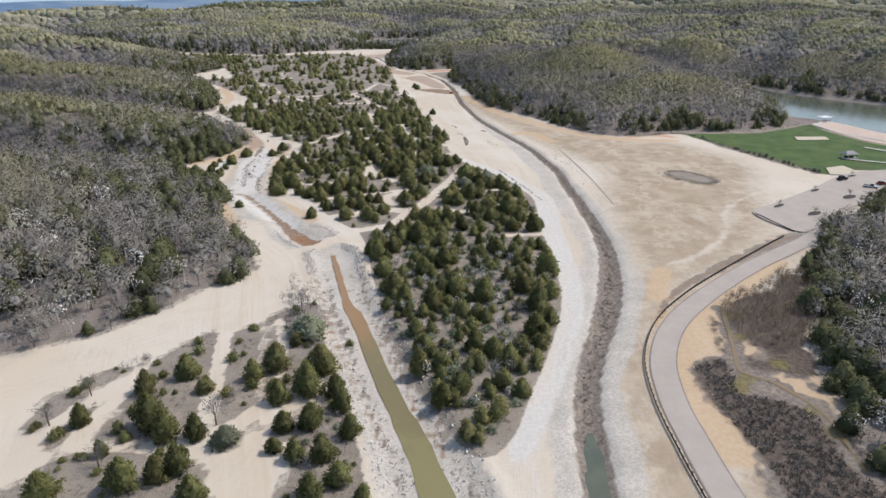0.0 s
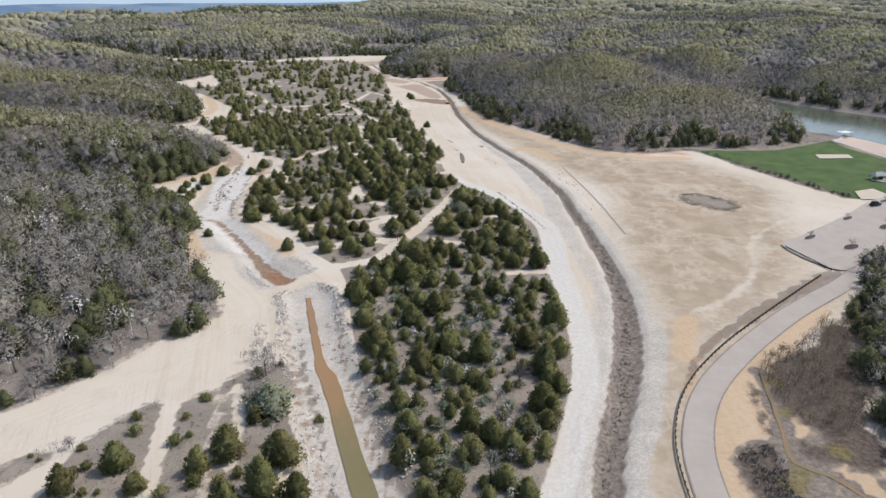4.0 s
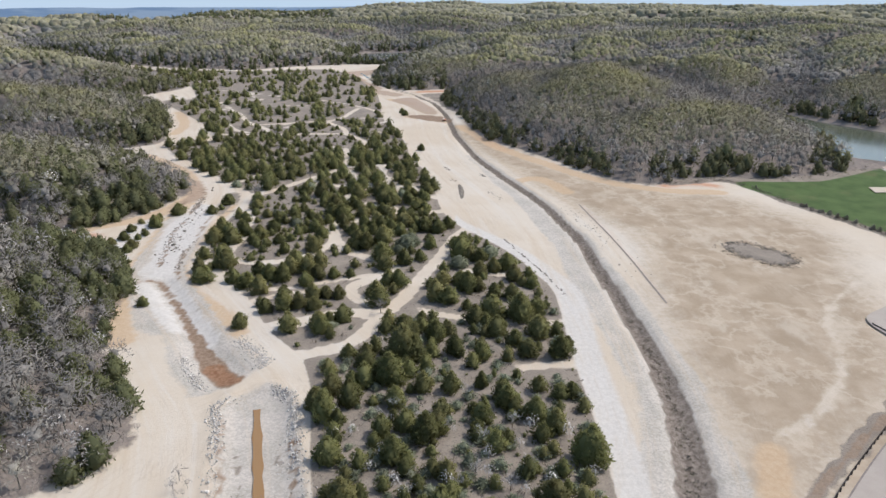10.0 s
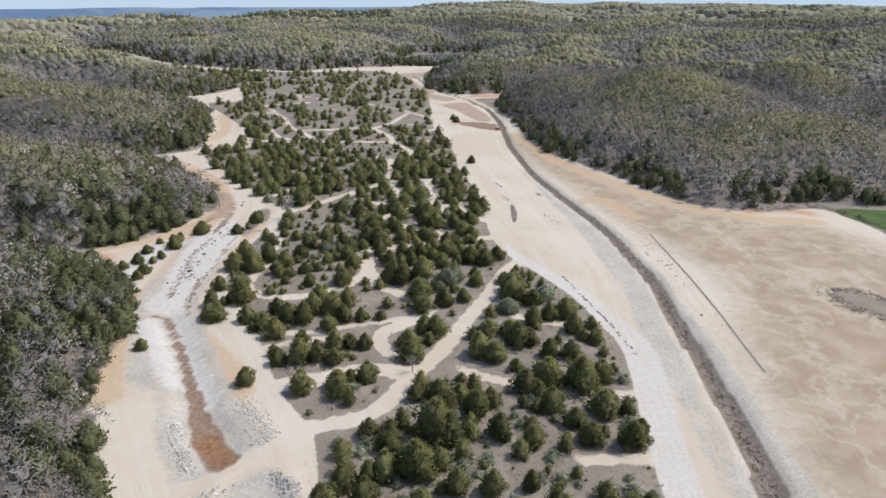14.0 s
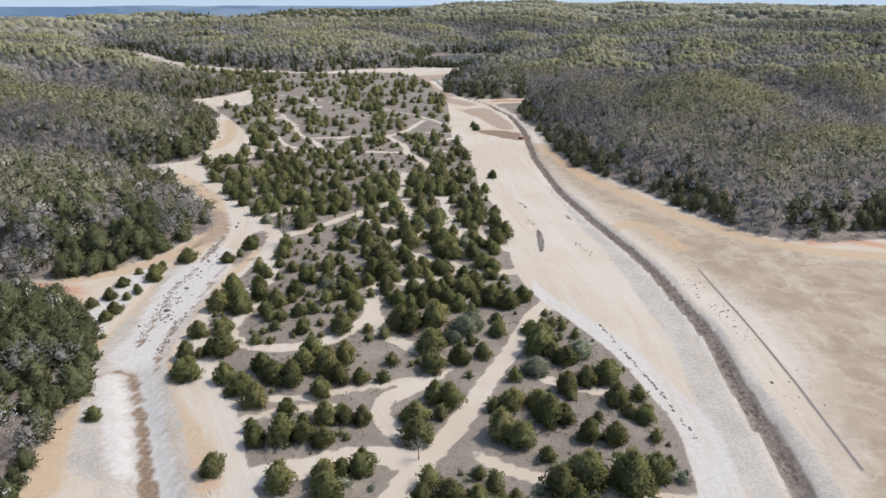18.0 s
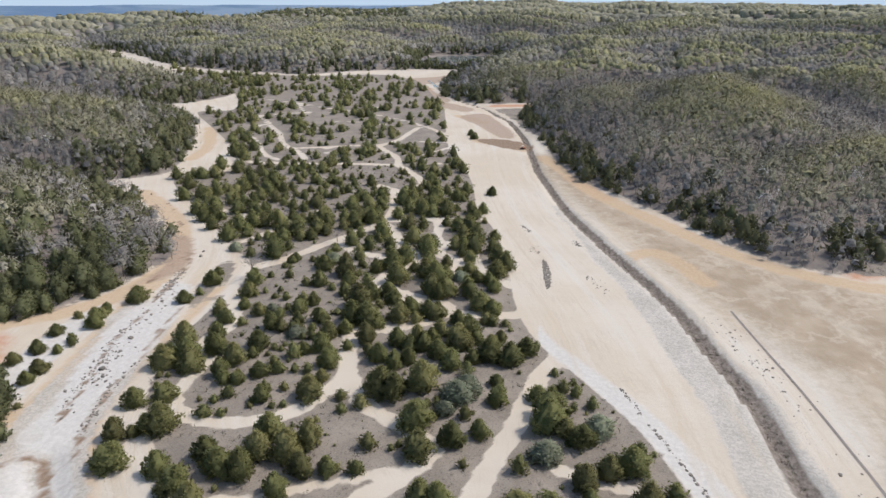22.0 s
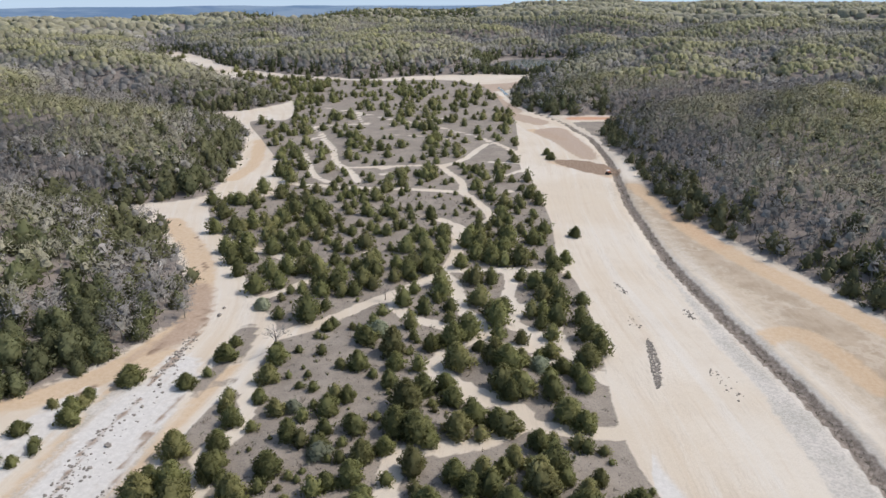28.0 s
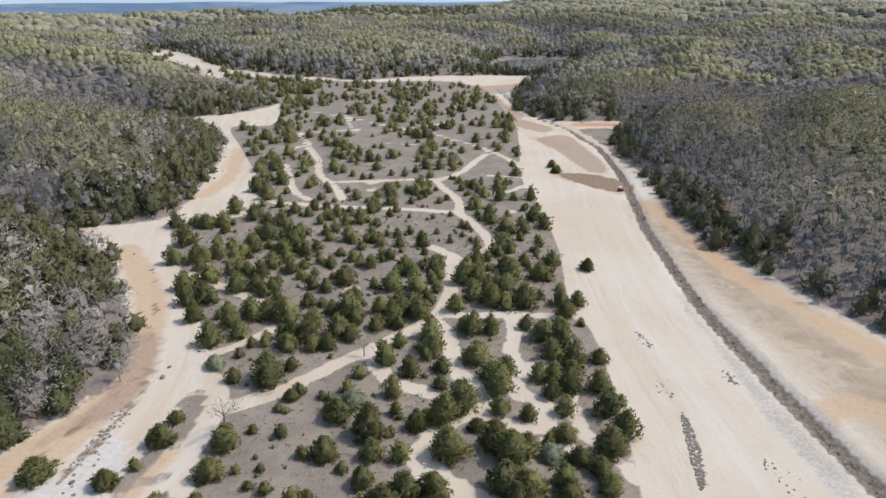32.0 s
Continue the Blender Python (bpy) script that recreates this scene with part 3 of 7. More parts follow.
DITCH_HALF = ([0, 0.26, 0.30, 0.52, 0.63, 0.73, 1.0], [0.75, 1.05, 1.8, 1.95, 2.1, 2.7, 3.0])
CROSSING = [(-56, 187), (-50.9, 193.7), (-47, 196.6), (-44, 199.5), (-39.2, 206.7), (-34.9, 212.4)]
DITCH = spline([(-38, 193), (-32.2, 172.6), (-27.5, 156.5), (-25.4, 153), (-20.7, 139.9), (-15.9, 125.5), (-10.2, 110.2), (-5.8, 99.1), (-1.8, 86.3), (6, 66)], False, 3)
UPPER_DITCH = spline([(-47, 203), (-56, 214), (-62, 224), (-74, 242), (-84, 256)], False, 2)
GRAVEL_FLAT = spline([(-72, 232), (-88, 262), (-92, 286), (-95, 303), (-97, 312)], False, 3)
ROAD = spline([(52, 30), (49, 60), (47, 86), (46.5, 100), (46.5, 114), (49.3, 130), (57.2, 146.5), (72, 164), (93.5, 184), (119, 204), (132, 217)], False, 2)
LOT = spline([(113, 232), (119, 213), (128, 215), (153, 238), (190, 257), (226, 275), (226, 292), (196, 291), (174, 283), (151, 263), (126, 243)], True, 2)
LAWN = spline([(134, 368), (173, 371), (213, 393), (226, 400), (232, 345), (262, 320), (262, 296), (217, 290), (181, 292), (168, 284), (161, 304), (147, 336)], True, 3)
BEACH = spline([(217, 392), (232, 400), (246, 365), (270, 330), (262, 316), (226, 345)], True, 3)
LAKE = spline([(243, 554), (262, 515), (303, 464), (370, 440), (420, 330), (285, 330), (248, 365), (234, 402), (215, 423), (222, 465)], True, 4)
FAR_LAKE = spline([(-118, 925), (-104, 918), (-70, 915), (-50, 950), (-40, 1040), (-80, 1060), (-118, 1030)], True, 5)
MARSHES = [spline(q, True, 3) for q in ([(75, 158), (88, 166), (100, 178), (104, 176), (96, 157), (88, 142), (80, 134), (74, 136), (72, 145)], [(54.5, 126.4), (57.5, 128.8), (65, 130), (63, 122), (62, 116), (68, 114.5), (73.5, 109), (77, 100), (75, 92), (74, 60), (56, 60), (57, 86), (56.6, 98), (55.4, 108), (53.3, 118)], [(65, 145), (72, 153), (77, 140), (85, 134), (83, 124), (80, 122), (70, 125), (64, 128)])]
SANDBARS = [spline(q, True, 2) for q in ([(66.5, 118), (71.7, 122.5), (77, 122.5), (78, 116), (75, 113), (70.5, 115.5)], [(69, 137), (72, 139), (73.5, 134), (71, 130)])]
BACKSWAMP = spline([(74.9, 152.9), (94.6, 158.9), (85.2, 134.7), (77.3, 125.8), (79.5, 116.9), (76.6, 105.6), (75.5, 95.2), (73.5, 86.2), (72, 60), (55, 60), (54.5, 86), (56.6, 100.8), (54, 115.8), (56.1, 127.8), (64.4, 131.2), (68.6, 142)], True, 3)
FLAT_TRAIL = spline([(145, 266), (130, 261), (118, 251), (110, 243), (102.5, 232), (98.5, 220), (92.2, 207), (84.5, 197.3), (75.3, 188.8), (68.5, 185)], False, 3)
HOLLOW = spline([(97, 288), (104, 291), (113, 284), (116, 276), (109, 270), (99, 278)], True, 2)
PATCHES = [spline(s, True, 1) for s in ([(6, 364), (8, 365), (10, 355), (9.5, 343), (7, 340), (6, 351)], [(26, 281), (32, 265), (36.5, 248), (35.5, 247), (31, 262), (25, 280)],
    [(22, 293), (24, 289), (25, 283), (23, 286)])]


def flow(p):
    """How far off the valley's drainage places lie, east positive, and how far along it."""
    best, across, along_ = np.full(len(p), 1e9), np.zeros(len(p)), np.zeros(len(p))
    for line in (CHANNEL[::4], WEST_LINE):
        run = np.r_[0, np.cumsum(np.hypot(*np.diff(line, axis=0).T))]
        for a, b, r in zip(line, line[1:], run):
            ab = b - a
            long = np.hypot(*ab)
            t = np.clip(((p - a) @ ab) / long**2, 0, 1)
            q = p - a - t[:, None] * ab
            d = np.hypot(*q.T)
            closer = d < best
            side = np.sign(ab[0] * q[:, 1] - ab[1] * q[:, 0])
            best[closer], across[closer], along_[closer] = d[closer], (d * side)[closer], (r + t * long)[closer]
    return across, along_


WEST_LINE = spline([(-320, 772), (-215, 640), (-180, 520), (-152, 445), (-118, 385), (-99, 345), (-96, 300), (-88, 264), (-72, 240), (-52, 212), (-38, 192), (-27, 156), (-16, 126), (-6, 99), (6, 66)], False, 10)


def fields(p):
    """What the ground is at places p: signed distances, positive within, by name, and the height."""
    f = {"wood": -in_shape(p, BASIN, 400)}
    f["wood"] = np.where(p[:, 1] > 420, f["wood"] + 1.5, f["wood"])
    lake = f["lake"] = np.maximum(in_shape(p, LAKE, 400), in_shape(p, FAR_LAKE, 400))
    scrub = in_shape(p, PENINSULA)
    for s in SCRUB:
        scrub = np.maximum(scrub, in_shape(p, s, 20))
    track = np.full(len(p), 60.0)
    for w, line in TRACKS:
        track = np.minimum(track, to_line(p, line, 20)[0] - (0.66 if w > 1.5 else 0.85) * w)
    f["scrub"] = np.minimum(scrub, track)
    f["scrub"] = np.where(p[:, 1] > 400, np.minimum(f["scrub"], 7 * (waves(p, 38, 81) + 1.0)), f["scrub"])
    for s in PATCHES:
        f["scrub"] = np.maximum(f["scrub"], np.minimum(in_shape(p, s, 10), 1.0) - 0.95 + 0.8 * waves(p, 3.2, 91))
    f["scrub"] = np.maximum(f["scrub"], np.minimum(in_shape(p, HOLLOW, 12), 1.2) - 0.35 + 1.0 * waves(p, 6, 92))
    d, s = to_line(p, CHANNEL, 60)
    half = np.interp(p[:, 1], *CHANNEL_HALF)
    f["mud"] = half - d
    f["across"], f["along"] = flow(p)
    # the gravel belt is broad on the channel's west side and thin on its east
    west = f["across"] < 0
    belt = np.where(west, np.interp(p[:, 1], [80, 150, 200, 260, 340, 400], [5, 5, 6, 9, 8, 3]), np.interp(p[:, 1], [80, 170, 240, 300], [5.5, 5, 3.5, 1.5]))
    f["gravel"] = np.where(p[:, 1] < 420, belt + half - d + 1.2 * waves(p, 30, 75), -5)
    shore = -in_shape(p, PENINSULA)
    f["pale"] = np.where((p[:, 0] > 5) & (p[:, 1] < 330) & west, np.minimum(shore, np.interp(p[:, 1], [90, 150, 250, 330], [5, 6, 8, 3]) - shore), -5)
    f["pad"] = np.max([in_shape(p, q, 20) for q in PADS], 0)
    f["flat"] = np.max([in_shape(p, q, 30) for q in FLATS], 0)
    f["algae"] = np.max([r - np.hypot(p[:, 0] - x, p[:, 1] - y) for x, y, r in ((73, 150.7, 1.8), (70.6, 140, 1.6), (61.8, 118.7, 2.6), (65, 122, 2.0), (74.9, 127.7, 2.2), (74.5, 103, 2.4), (73, 110, 1.6))], 0)
    f["tan"] = np.maximum(np.maximum(np.max([6.0 - to_line(p, l, 30)[0] for l in SHOULDERS], 0), in_shape(p, TAN, 60)), 8 - to_line(p, TAN_EDGE, 60)[0])
    f["clay"] = np.full(len(p), -20.0)
    for w, line in CLAY:
        f["clay"] = np.maximum(f["clay"], w - to_line(p, line, 40)[0])
    f["ochre"] = np.full(len(p), -20.0)
    for w, line in OCHRE:
        f["ochre"] = np.maximum(f["ochre"], w - to_line(p, line, 40)[0])
    z = -1.2 * smooth(half + 0.7 - d, 0, 2.0)
    dd, s = to_line(p, DITCH, 60)
    half2 = np.interp(s, *DITCH_HALF)
    bed = 0.6 * smooth(half2 + 7.0 - dd, 0, 4.5)
    z = z - 1.5 * bed + 0.5 * smooth(2.2 - np.abs(dd - half2 - 6.8), 0, 2.2)
    f["gravel"] = np.maximum(f["gravel"], 6.5 + half2 - dd)
    f["scrub"] = np.maximum(f["scrub"], np.where((s > 0.1) & (dd < 20), 0.5 - np.abs(dd - half2 - 2.4) + 0.9 * waves(p, 8, 93), -20))
    du, s = to_line(p, UPPER_DITCH, 60)
    half3 = np.interp(s, [0, 0.16, 0.3, 0.5, 1], [2.6, 2.3, 1.3, 0.7, 0.5]) + 0.4 * waves(p, 5, 88)
    f["rust"] = half3 - du
    z = z - 1.2 * smooth(np.minimum(half3 + 4 - du, to_line(p, np.array(CROSSING, float), 20)[0] - 1.8), 0, 4)
    f["rust"] = np.maximum(f["rust"], np.maximum(0.15 - to_line(p, VERGE, 20)[0], -0.2 - to_line(p, SEEP, 20)[0] + 1.1 * waves(p, 9, 94)))
    f["gravel"] = np.maximum(f["gravel"], np.maximum(half3 + 6 - du, 8 - to_line(p, GRAVEL_FLAT, 60)[0]))
    f["tan"] = np.minimum(f["tan"], 7.0 * (to_line(p, FLAT_TRAIL, 20)[0] - 0.2 + 0.8 * waves(p, 11, 85)))
    dv, sv = to_line(p, VERGE, 20)
    f["scrub"] = np.maximum(f["scrub"], np.interp(sv, [0, 0.4, 0.8, 1], [2.4, 1.6, 0.6, -0.5]) - dv + 0.9 * waves(p, 8, 87))
    clear = to_line(p, np.array(CROSSING, float), 20)[0]
    f["gravel"] = np.minimum(f["gravel"], clear - 2.3 + 0.6 * waves(p, 7, 90))
    f["iron"] = 2.0 - to_line(p, UPPER_DITCH[:5], 20)[0] + 0.5 * waves(p, 5, 89)
    f["rust"] = np.maximum(f["rust"], in_shape(p, BROWN_FLAT, 20))
    for line in BRUSH_STRIPS:
        f["rust"] = np.maximum(f["rust"], 0.1 - to_line(p, line, 20)[0] + 0.7 * waves(p, 4, 98))
    f["scrub"] = np.maximum(f["scrub"], in_shape(p, DARK_FLAT, 20) + 1.5 * waves(p, 12, 99))
    f["marsh"] = np.minimum(np.max([in_shape(p, q) for q in MARSHES], 0), to_line(p, STREAM, 30)[0] - 1.0 + 1.0 * waves(p, 9, 71))
    f["marsh"] = np.minimum(f["marsh"], -np.max([in_shape(p, q, 20) for q in SANDBARS], 0))
    f["mud"] = np.maximum(f["mud"], 1.6 - to_line(p, STREAM, 30)[0] + 1.7 * waves(p, 8, 72))
    f["mud"] = np.maximum(f["mud"], np.minimum(in_shape(p, BACKSWAMP, 20), -np.max([in_shape(p, q, 20) for q in SANDBARS], 0)) + 1.4 * waves(p, 7, 86))
    f["scrub"] = np.maximum(f["scrub"], np.maximum(2.4 - to_line(p, PARK_BANK, 20)[0] + 0.8 * waves(p, 9, 95), 6.5 - to_line(p, PARK_FOOT, 20)[0]))
    f["lawn"] = np.minimum(in_shape(p, LAWN), -in_shape(p, BEACH) - 1)
    z = z + 0.9 * smooth(f["scrub"], 0, 9) * (0.6 + 0.4 * waves(p, 40, 3)) * (scrub > 0)
    z = z + 0.12 * waves(p, 25, 4)
    # the wooded hills round the basin, cut by draws that run back from its coves
    inside = np.maximum(np.minimum(f["wood"], -lake - 0.4), 0)
    away = np.hypot(p[:, 0], p[:, 1] - 150)
    bearing = np.degrees(np.arctan2(p[:, 0], np.maximum(p[:, 1] - 100, 1)))
    low = inside
    for w, line in DRAWS:
        d, s = to_line(p, line, 420)
        floor_ = s * 0.16 * np.hypot(*(line[-1] - line[0]))
        low = np.minimum(low, floor_ + np.maximum(d - 8, 0) * 1.45)
    near = 26.0 - 14.0 * smooth(300 - p[:, 1], 0, 110) * (p[:, 0] > 0)
    far_tall = 20.0 + 14.0 * smooth(bearing, -16, -4)
    tall = near + (far_tall - near) * smooth(away, 650, 1250)
    hill = tall * (1 + 0.2 * waves(p, 380, 8)) * (1 - np.exp(-low / 105.0))
    hill = hill + 9.0 * np.exp(-(np.square(p[:, 0] + 400) + np.square(p[:, 1] - 735)) / 130.0**2) * smooth(inside, 4, 45)
    # small side valleys down the slopes
    fold = waves(p, 210, 9, 2)
    fold = fold + (waves(p, 460, 11, 2) - fold) * smooth(away, 800, 1200)
    side_valley = np.exp(-np.square(fold / 0.22)) * smooth(inside, 25, 120)
    hill = hill - np.minimum(hill, 16) * 0.6 * side_valley
    f["relief"] = (1 - np.exp(-low / 105.0)) * (1 - 0.6 * side_valley)
    hill = hill + 1.6 * smooth(inside, 8, 50) * waves(p, 80, 12, 2)
    hill = hill + smooth(away, 700, 1300) * smooth(inside, 20, 200) * (6 * waves(p, 520, 10, 2))
    # the broad hill behind the basin, the dark ridge beyond it, and the fall to the plain
    middle = smooth(bearing, -31, -24) * (1 - smooth(bearing, -13, -8))
    hill = hill + 5 * middle * smooth(away, 900, 1150) * (1 - smooth(away, 1350, 1600))
    ridge = smooth(away, 1600, 1850) * (1 - smooth(away, 2100, 2700)) * smooth(bearing, -24, -19) * (1 - smooth(bearing, -14, -9))
    hill = hill + 5 * ridge
    hill = hill - smooth(away, 1700, 2700) * (1 - smooth(bearing, -25, -18)) * 108
    hill = hill - smooth(away, 2050, 3000) * (1 - smooth(bearing, -10, -5)) * smooth(bearing, -25, -18) * 90
    hill = hill - smooth(away, 2300, 4200) * smooth(bearing, -10, -5) * 40
    z = z + hill - 4.0 * smooth(lake, -4, 12)
    f["z"] = z
    f["lane"] = np.full(len(p), 30.0)
    for line in LANES:
        f["lane"] = np.minimum(f["lane"], to_line(p, line, 30)[0])
    return f


DRAWS = [(w, spline(q, False, 20)) for w, q in ((62, [(-150, 295), (-230, 312), (-420, 370), (-560, 420)]), (66, [(-196, 427), (-300, 455), (-520, 550), (-700, 640)]), (75, [(-280, 607), (-420, 670), (-700, 820)]),
    (90, [(8, 674), (90, 720), (260, 840), (500, 1000)]), (110, [(-91, 886), (-60, 1050), (-80, 1250)]), (120, [(-561, 1030), (-700, 1180), (-800, 1400)]), (90, [(240, 550), (330, 700), (420, 900)]), (90, [(222, 470), (205, 560), (190, 660), (150, 780), (110, 900)]))]
SEEP = spline([(-140, 404), (-119, 375), (-110, 356), (-106, 344), (-107, 327), (-112, 308)], False, 3)
FLATS = [spline(q, True, 3) for q in ([(-116, 799), (-86, 824), (-71, 846), (-80, 779), (-102, 770)], [(-105, 762), (-90, 765), (-76, 722), (-56, 676), (-68, 672), (-88, 708)], [(-62, 668), (-36, 642), (-44, 630), (-72, 660)],
    [(-119, 366), (-113.7, 369), (-106, 357), (-102, 347), (-101.7, 337), (-108, 330), (-110, 326), (-109, 336), (-109, 344), (-112, 354)], [(-43, 612), (-28, 623), (-17, 597), (-5, 552), (-14, 546), (-29, 581), (-39, 598)])]
BROWN_FLAT = spline([(-27, 537), (-14, 542), (4, 530), (3.5, 518), (-9, 518)], True, 2)
DARK_FLAT = spline([(-20, 642), (2, 648), (6, 638), (2, 612), (7, 560), (2, 562), (-6, 600)], True, 3)
PADS = [spline(q, True, 2) for q in ([(-93, 260.4), (-94, 272), (-98, 286), (-103, 311), (-100.5, 322), (-102, 332), (-94, 331), (-89.4, 318), (-86.3, 295), (-85.6, 281), (-85.3, 273), (-82, 262), (-83.5, 259)],
    [(-113.7, 282), (-114.8, 292), (-113.8, 308), (-110.4, 316), (-106, 312), (-106, 300), (-104.5, 281), (-101, 270)], [(-93, 254), (-90.5, 255.5), (-85.5, 254.5), (-70.5, 233), (-66, 226), (-71, 226), (-76, 233), (-86.8, 247)],
    [(-85, 260), (-83.5, 262), (-79.5, 257.5), (-74.1, 250), (-63.5, 234), (-55, 222), (-58, 219), (-68, 234)])]
BRUSH_STRIPS = [spline(q, False, 2) for q in ([(-78.9, 257), (-81.9, 263), (-84.6, 272.6), (-86, 282.7)], [(-86.2, 292), (-88.4, 304), (-89.4, 318)], [(-89.8, 266), (-90.1, 271), (-94.6, 289), (-97.5, 303), (-97.1, 314)], [(-106, 355), (-101.8, 345), (-100.7, 336), (-99.4, 330), (-99.8, 324), (-98.9, 319)],
    [(-93, 253), (-89, 256), (-85, 257)], [(-44, 189), (-38.7, 171), (-32, 150), (-26.3, 133.4), (-18.6, 115), (-12.4, 100)], [(-28, 183), (-24, 164), (-18.5, 144), (-13, 128), (-6.5, 111), (-1, 97)])]
VERGE = spline([(118, 209), (112, 205), (91, 189.5), (73, 174.5), (61, 162), (54, 150)], False, 3)
OCHRE = [(w, spline(q, False, 3)) for w, q in ((3.4, [(-130, 303), (-116, 313), (-110, 323), (-107, 342), (-113, 360), (-128, 386), (-158, 416)]), (3.0, [(-125, 290), (-118, 281), (-107, 270), (-97, 263), (-90, 246), (-86, 232), (-79, 220)]),
    (1.6, [(-97, 262), (-99, 282), (-102.5, 304), (-104.5, 320), (-103, 332)]), (1.1, [(-79, 258), (-84, 276), (-84.5, 297), (-85, 315), (-85, 330)]), (2.6, [(-78, 259), (-72, 247), (-62, 238), (-52, 225)]),
    (2.4, [(63.5, 179), (60, 170), (57, 162)]), (4.5, [(57, 134), (53, 117), (53, 98)]), (3.5, [(60, 140), (68, 152), (84, 170), (100, 186)]), (7.0, [(60, 146), (69, 136), (76, 118)]), (3.0, [(30, 366), (44, 374), (54, 352)]), (3.0, [(-165, 473), (-170, 503), (-192, 551)]), (2.0, [(-28, 536), (-13, 525), (0, 514)]), (3.5, [(-44, 612), (-26, 590)]), (5.0, [(-100, 760), (-82, 735)]),
    (3.5, [(10, 500), (18, 478), (30, 440), (50, 405), (72, 372), (96, 356), (120, 352)]))]
LANES = [spline(s, False, 5) for s in ([(-120, 100), (-85, 128), (-66, 150), (-52, 175), (-48, 190), (-40, 200)], [(-45, 205), (-52, 222), (-64, 244), (-76, 268), (-88, 300), (-95, 340), (-108, 385), (-140, 425), (-152, 470), (-185, 550)],
    [(16, 60), (17, 90), (24, 112), (34, 150), (38, 190), (38, 240), (30, 280), (18, 310), (6, 350), (-4, 400), (-14, 450), (-30, 510), (-60, 620)], [(-30, 200), (-22, 168), (-10, 128), (2, 98), (12, 80)],
    [(-98, 255), (-100, 270), (-104, 300), (-98, 330)], [(60, 180), (66, 230), (78, 290), (60, 350), (30, 430)], [(-40, 90), (-36, 102), (-28, 116), (-24, 134)])]
PARK_FOOT = spline([(108, 371), (128, 378), (156, 374), (190, 385), (212, 397), (222, 408)], False, 4)
PARK_BANK = spline([(104, 366), (128, 372), (137, 362), (145, 337), (158, 306), (166, 288)], False, 4)
STREAM = spline([(72, 155), (69, 142), (66.2, 131), (64.8, 124.5), (69.5, 121), (72.2, 116.7), (74.5, 111.7), (75.4, 107), (74.5, 101), (74, 92)], False, 2)
SHOULDERS = [spline(q, False, 4) for q in ([(54, 150), (54, 118), (55, 100), (54, 60)], [(38, 70), (39.5, 95), (40, 112), (44, 138), (54, 158)], [(60, 152), (84, 178), (112, 204)])] + [STREAM]
TAN = spline([(50, 395), (80, 352), (120, 345), (140, 300), (126, 262), (121, 240), (106, 206), (80, 180), (58, 157), (40, 116), (38, 90), (35, 92), (40, 130), (50, 162), (57, 195), (60, 240), (70, 290), (52, 340), (36, 390)], True, 6)
TAN_EDGE = spline([(11, 499), (20, 456), (39, 402), (69, 360), (90, 348)], False, 6)
CLAY = [(w, spline(s, False, 4)) for w, s in ((3.2, [(-140, 294), (-133, 295), (-125, 293)]), (1.3, [(-125, 293), (-118, 285), (-113, 274)]), (2.2, [(100, 363), (112, 367), (122, 363)]), (4.5, [(-22, 656), (-6, 661), (8, 661)]), (1.5, [(22, 462), (34, 432)]))]


def spread(low, high, fine_low, fine_high, fine, growth):
    """Grid lines: even steps between fine_low and fine_high, and steps that grow outside."""
    lines = list(np.arange(fine_low, fine_high, fine))
    step, v = fine, lines[-1]
    while v < high:
        step = min(step * growth, 90)
        v += step
        lines.append(v)
    step, v = fine, lines[0]
    while v > low:
        step = min(step * growth, 90)
        v -= step
        lines.insert(0, v)
    return np.array(lines)


def build_ground():
    gx, gy = spread(-4300, 4300, -126, 126, 1.6, 1.045), spread(-260, 4700, 76, 425, 1.6, 1.021)
    x, y = np.meshgrid(gx, gy)
    p = np.stack([x.ravel(), y.ravel()], 1)
    f = fields(p)
    k = np.arange(len(p)).reshape(x.shape)
    quads = np.stack([k[:-1, :-1], k[:-1, 1:], k[1:, 1:], k[1:, :-1]], -1).reshape(-1, 4)
    me = mesh_of("ground", np.column_stack([p, f["z"]]), quads, MAT["ground"], True)
    for name in ("wood", "scrub", "gravel", "mud", "rust", "tan", "clay", "ochre", "marsh", "lawn", "lane", "across", "along", "pale", "pad", "flat", "algae", "iron"):
        a = me.attributes.new(name, "FLOAT", "POINT")
        a.data.foreach_set("value", f[name].astype(np.float32))
    return tagged(new("ground", me), "dry pale lake bed of silt and gravel between wooded hills", "ground", kind="structure")


ground = build_ground()


def height_at(x, y):
    return float(fields(np.array([[x, y]], float))["z"][0])


# ---------------------------------------------------------------- trees
def slivers(rng, centres, axes_, length, width):
    """Thin triangles at the centres, along the axes."""
    n = len(centres)
    side = np.cross(axes_, rng.normal(size=(n, 3)))
    side /= np.linalg.norm(side, axis=1, keepdims=True) + 1e-9
    length, width = length * rng.uniform(0.6, 1.3, (n, 1)), width * rng.uniform(0.7, 1.4, (n, 1))
    v = np.stack([centres - side * width / 2, centres + side * width / 2, centres + axes_ * length], 1).reshape(-1, 3)
    return v, np.arange(3 * n).reshape(-1, 3)


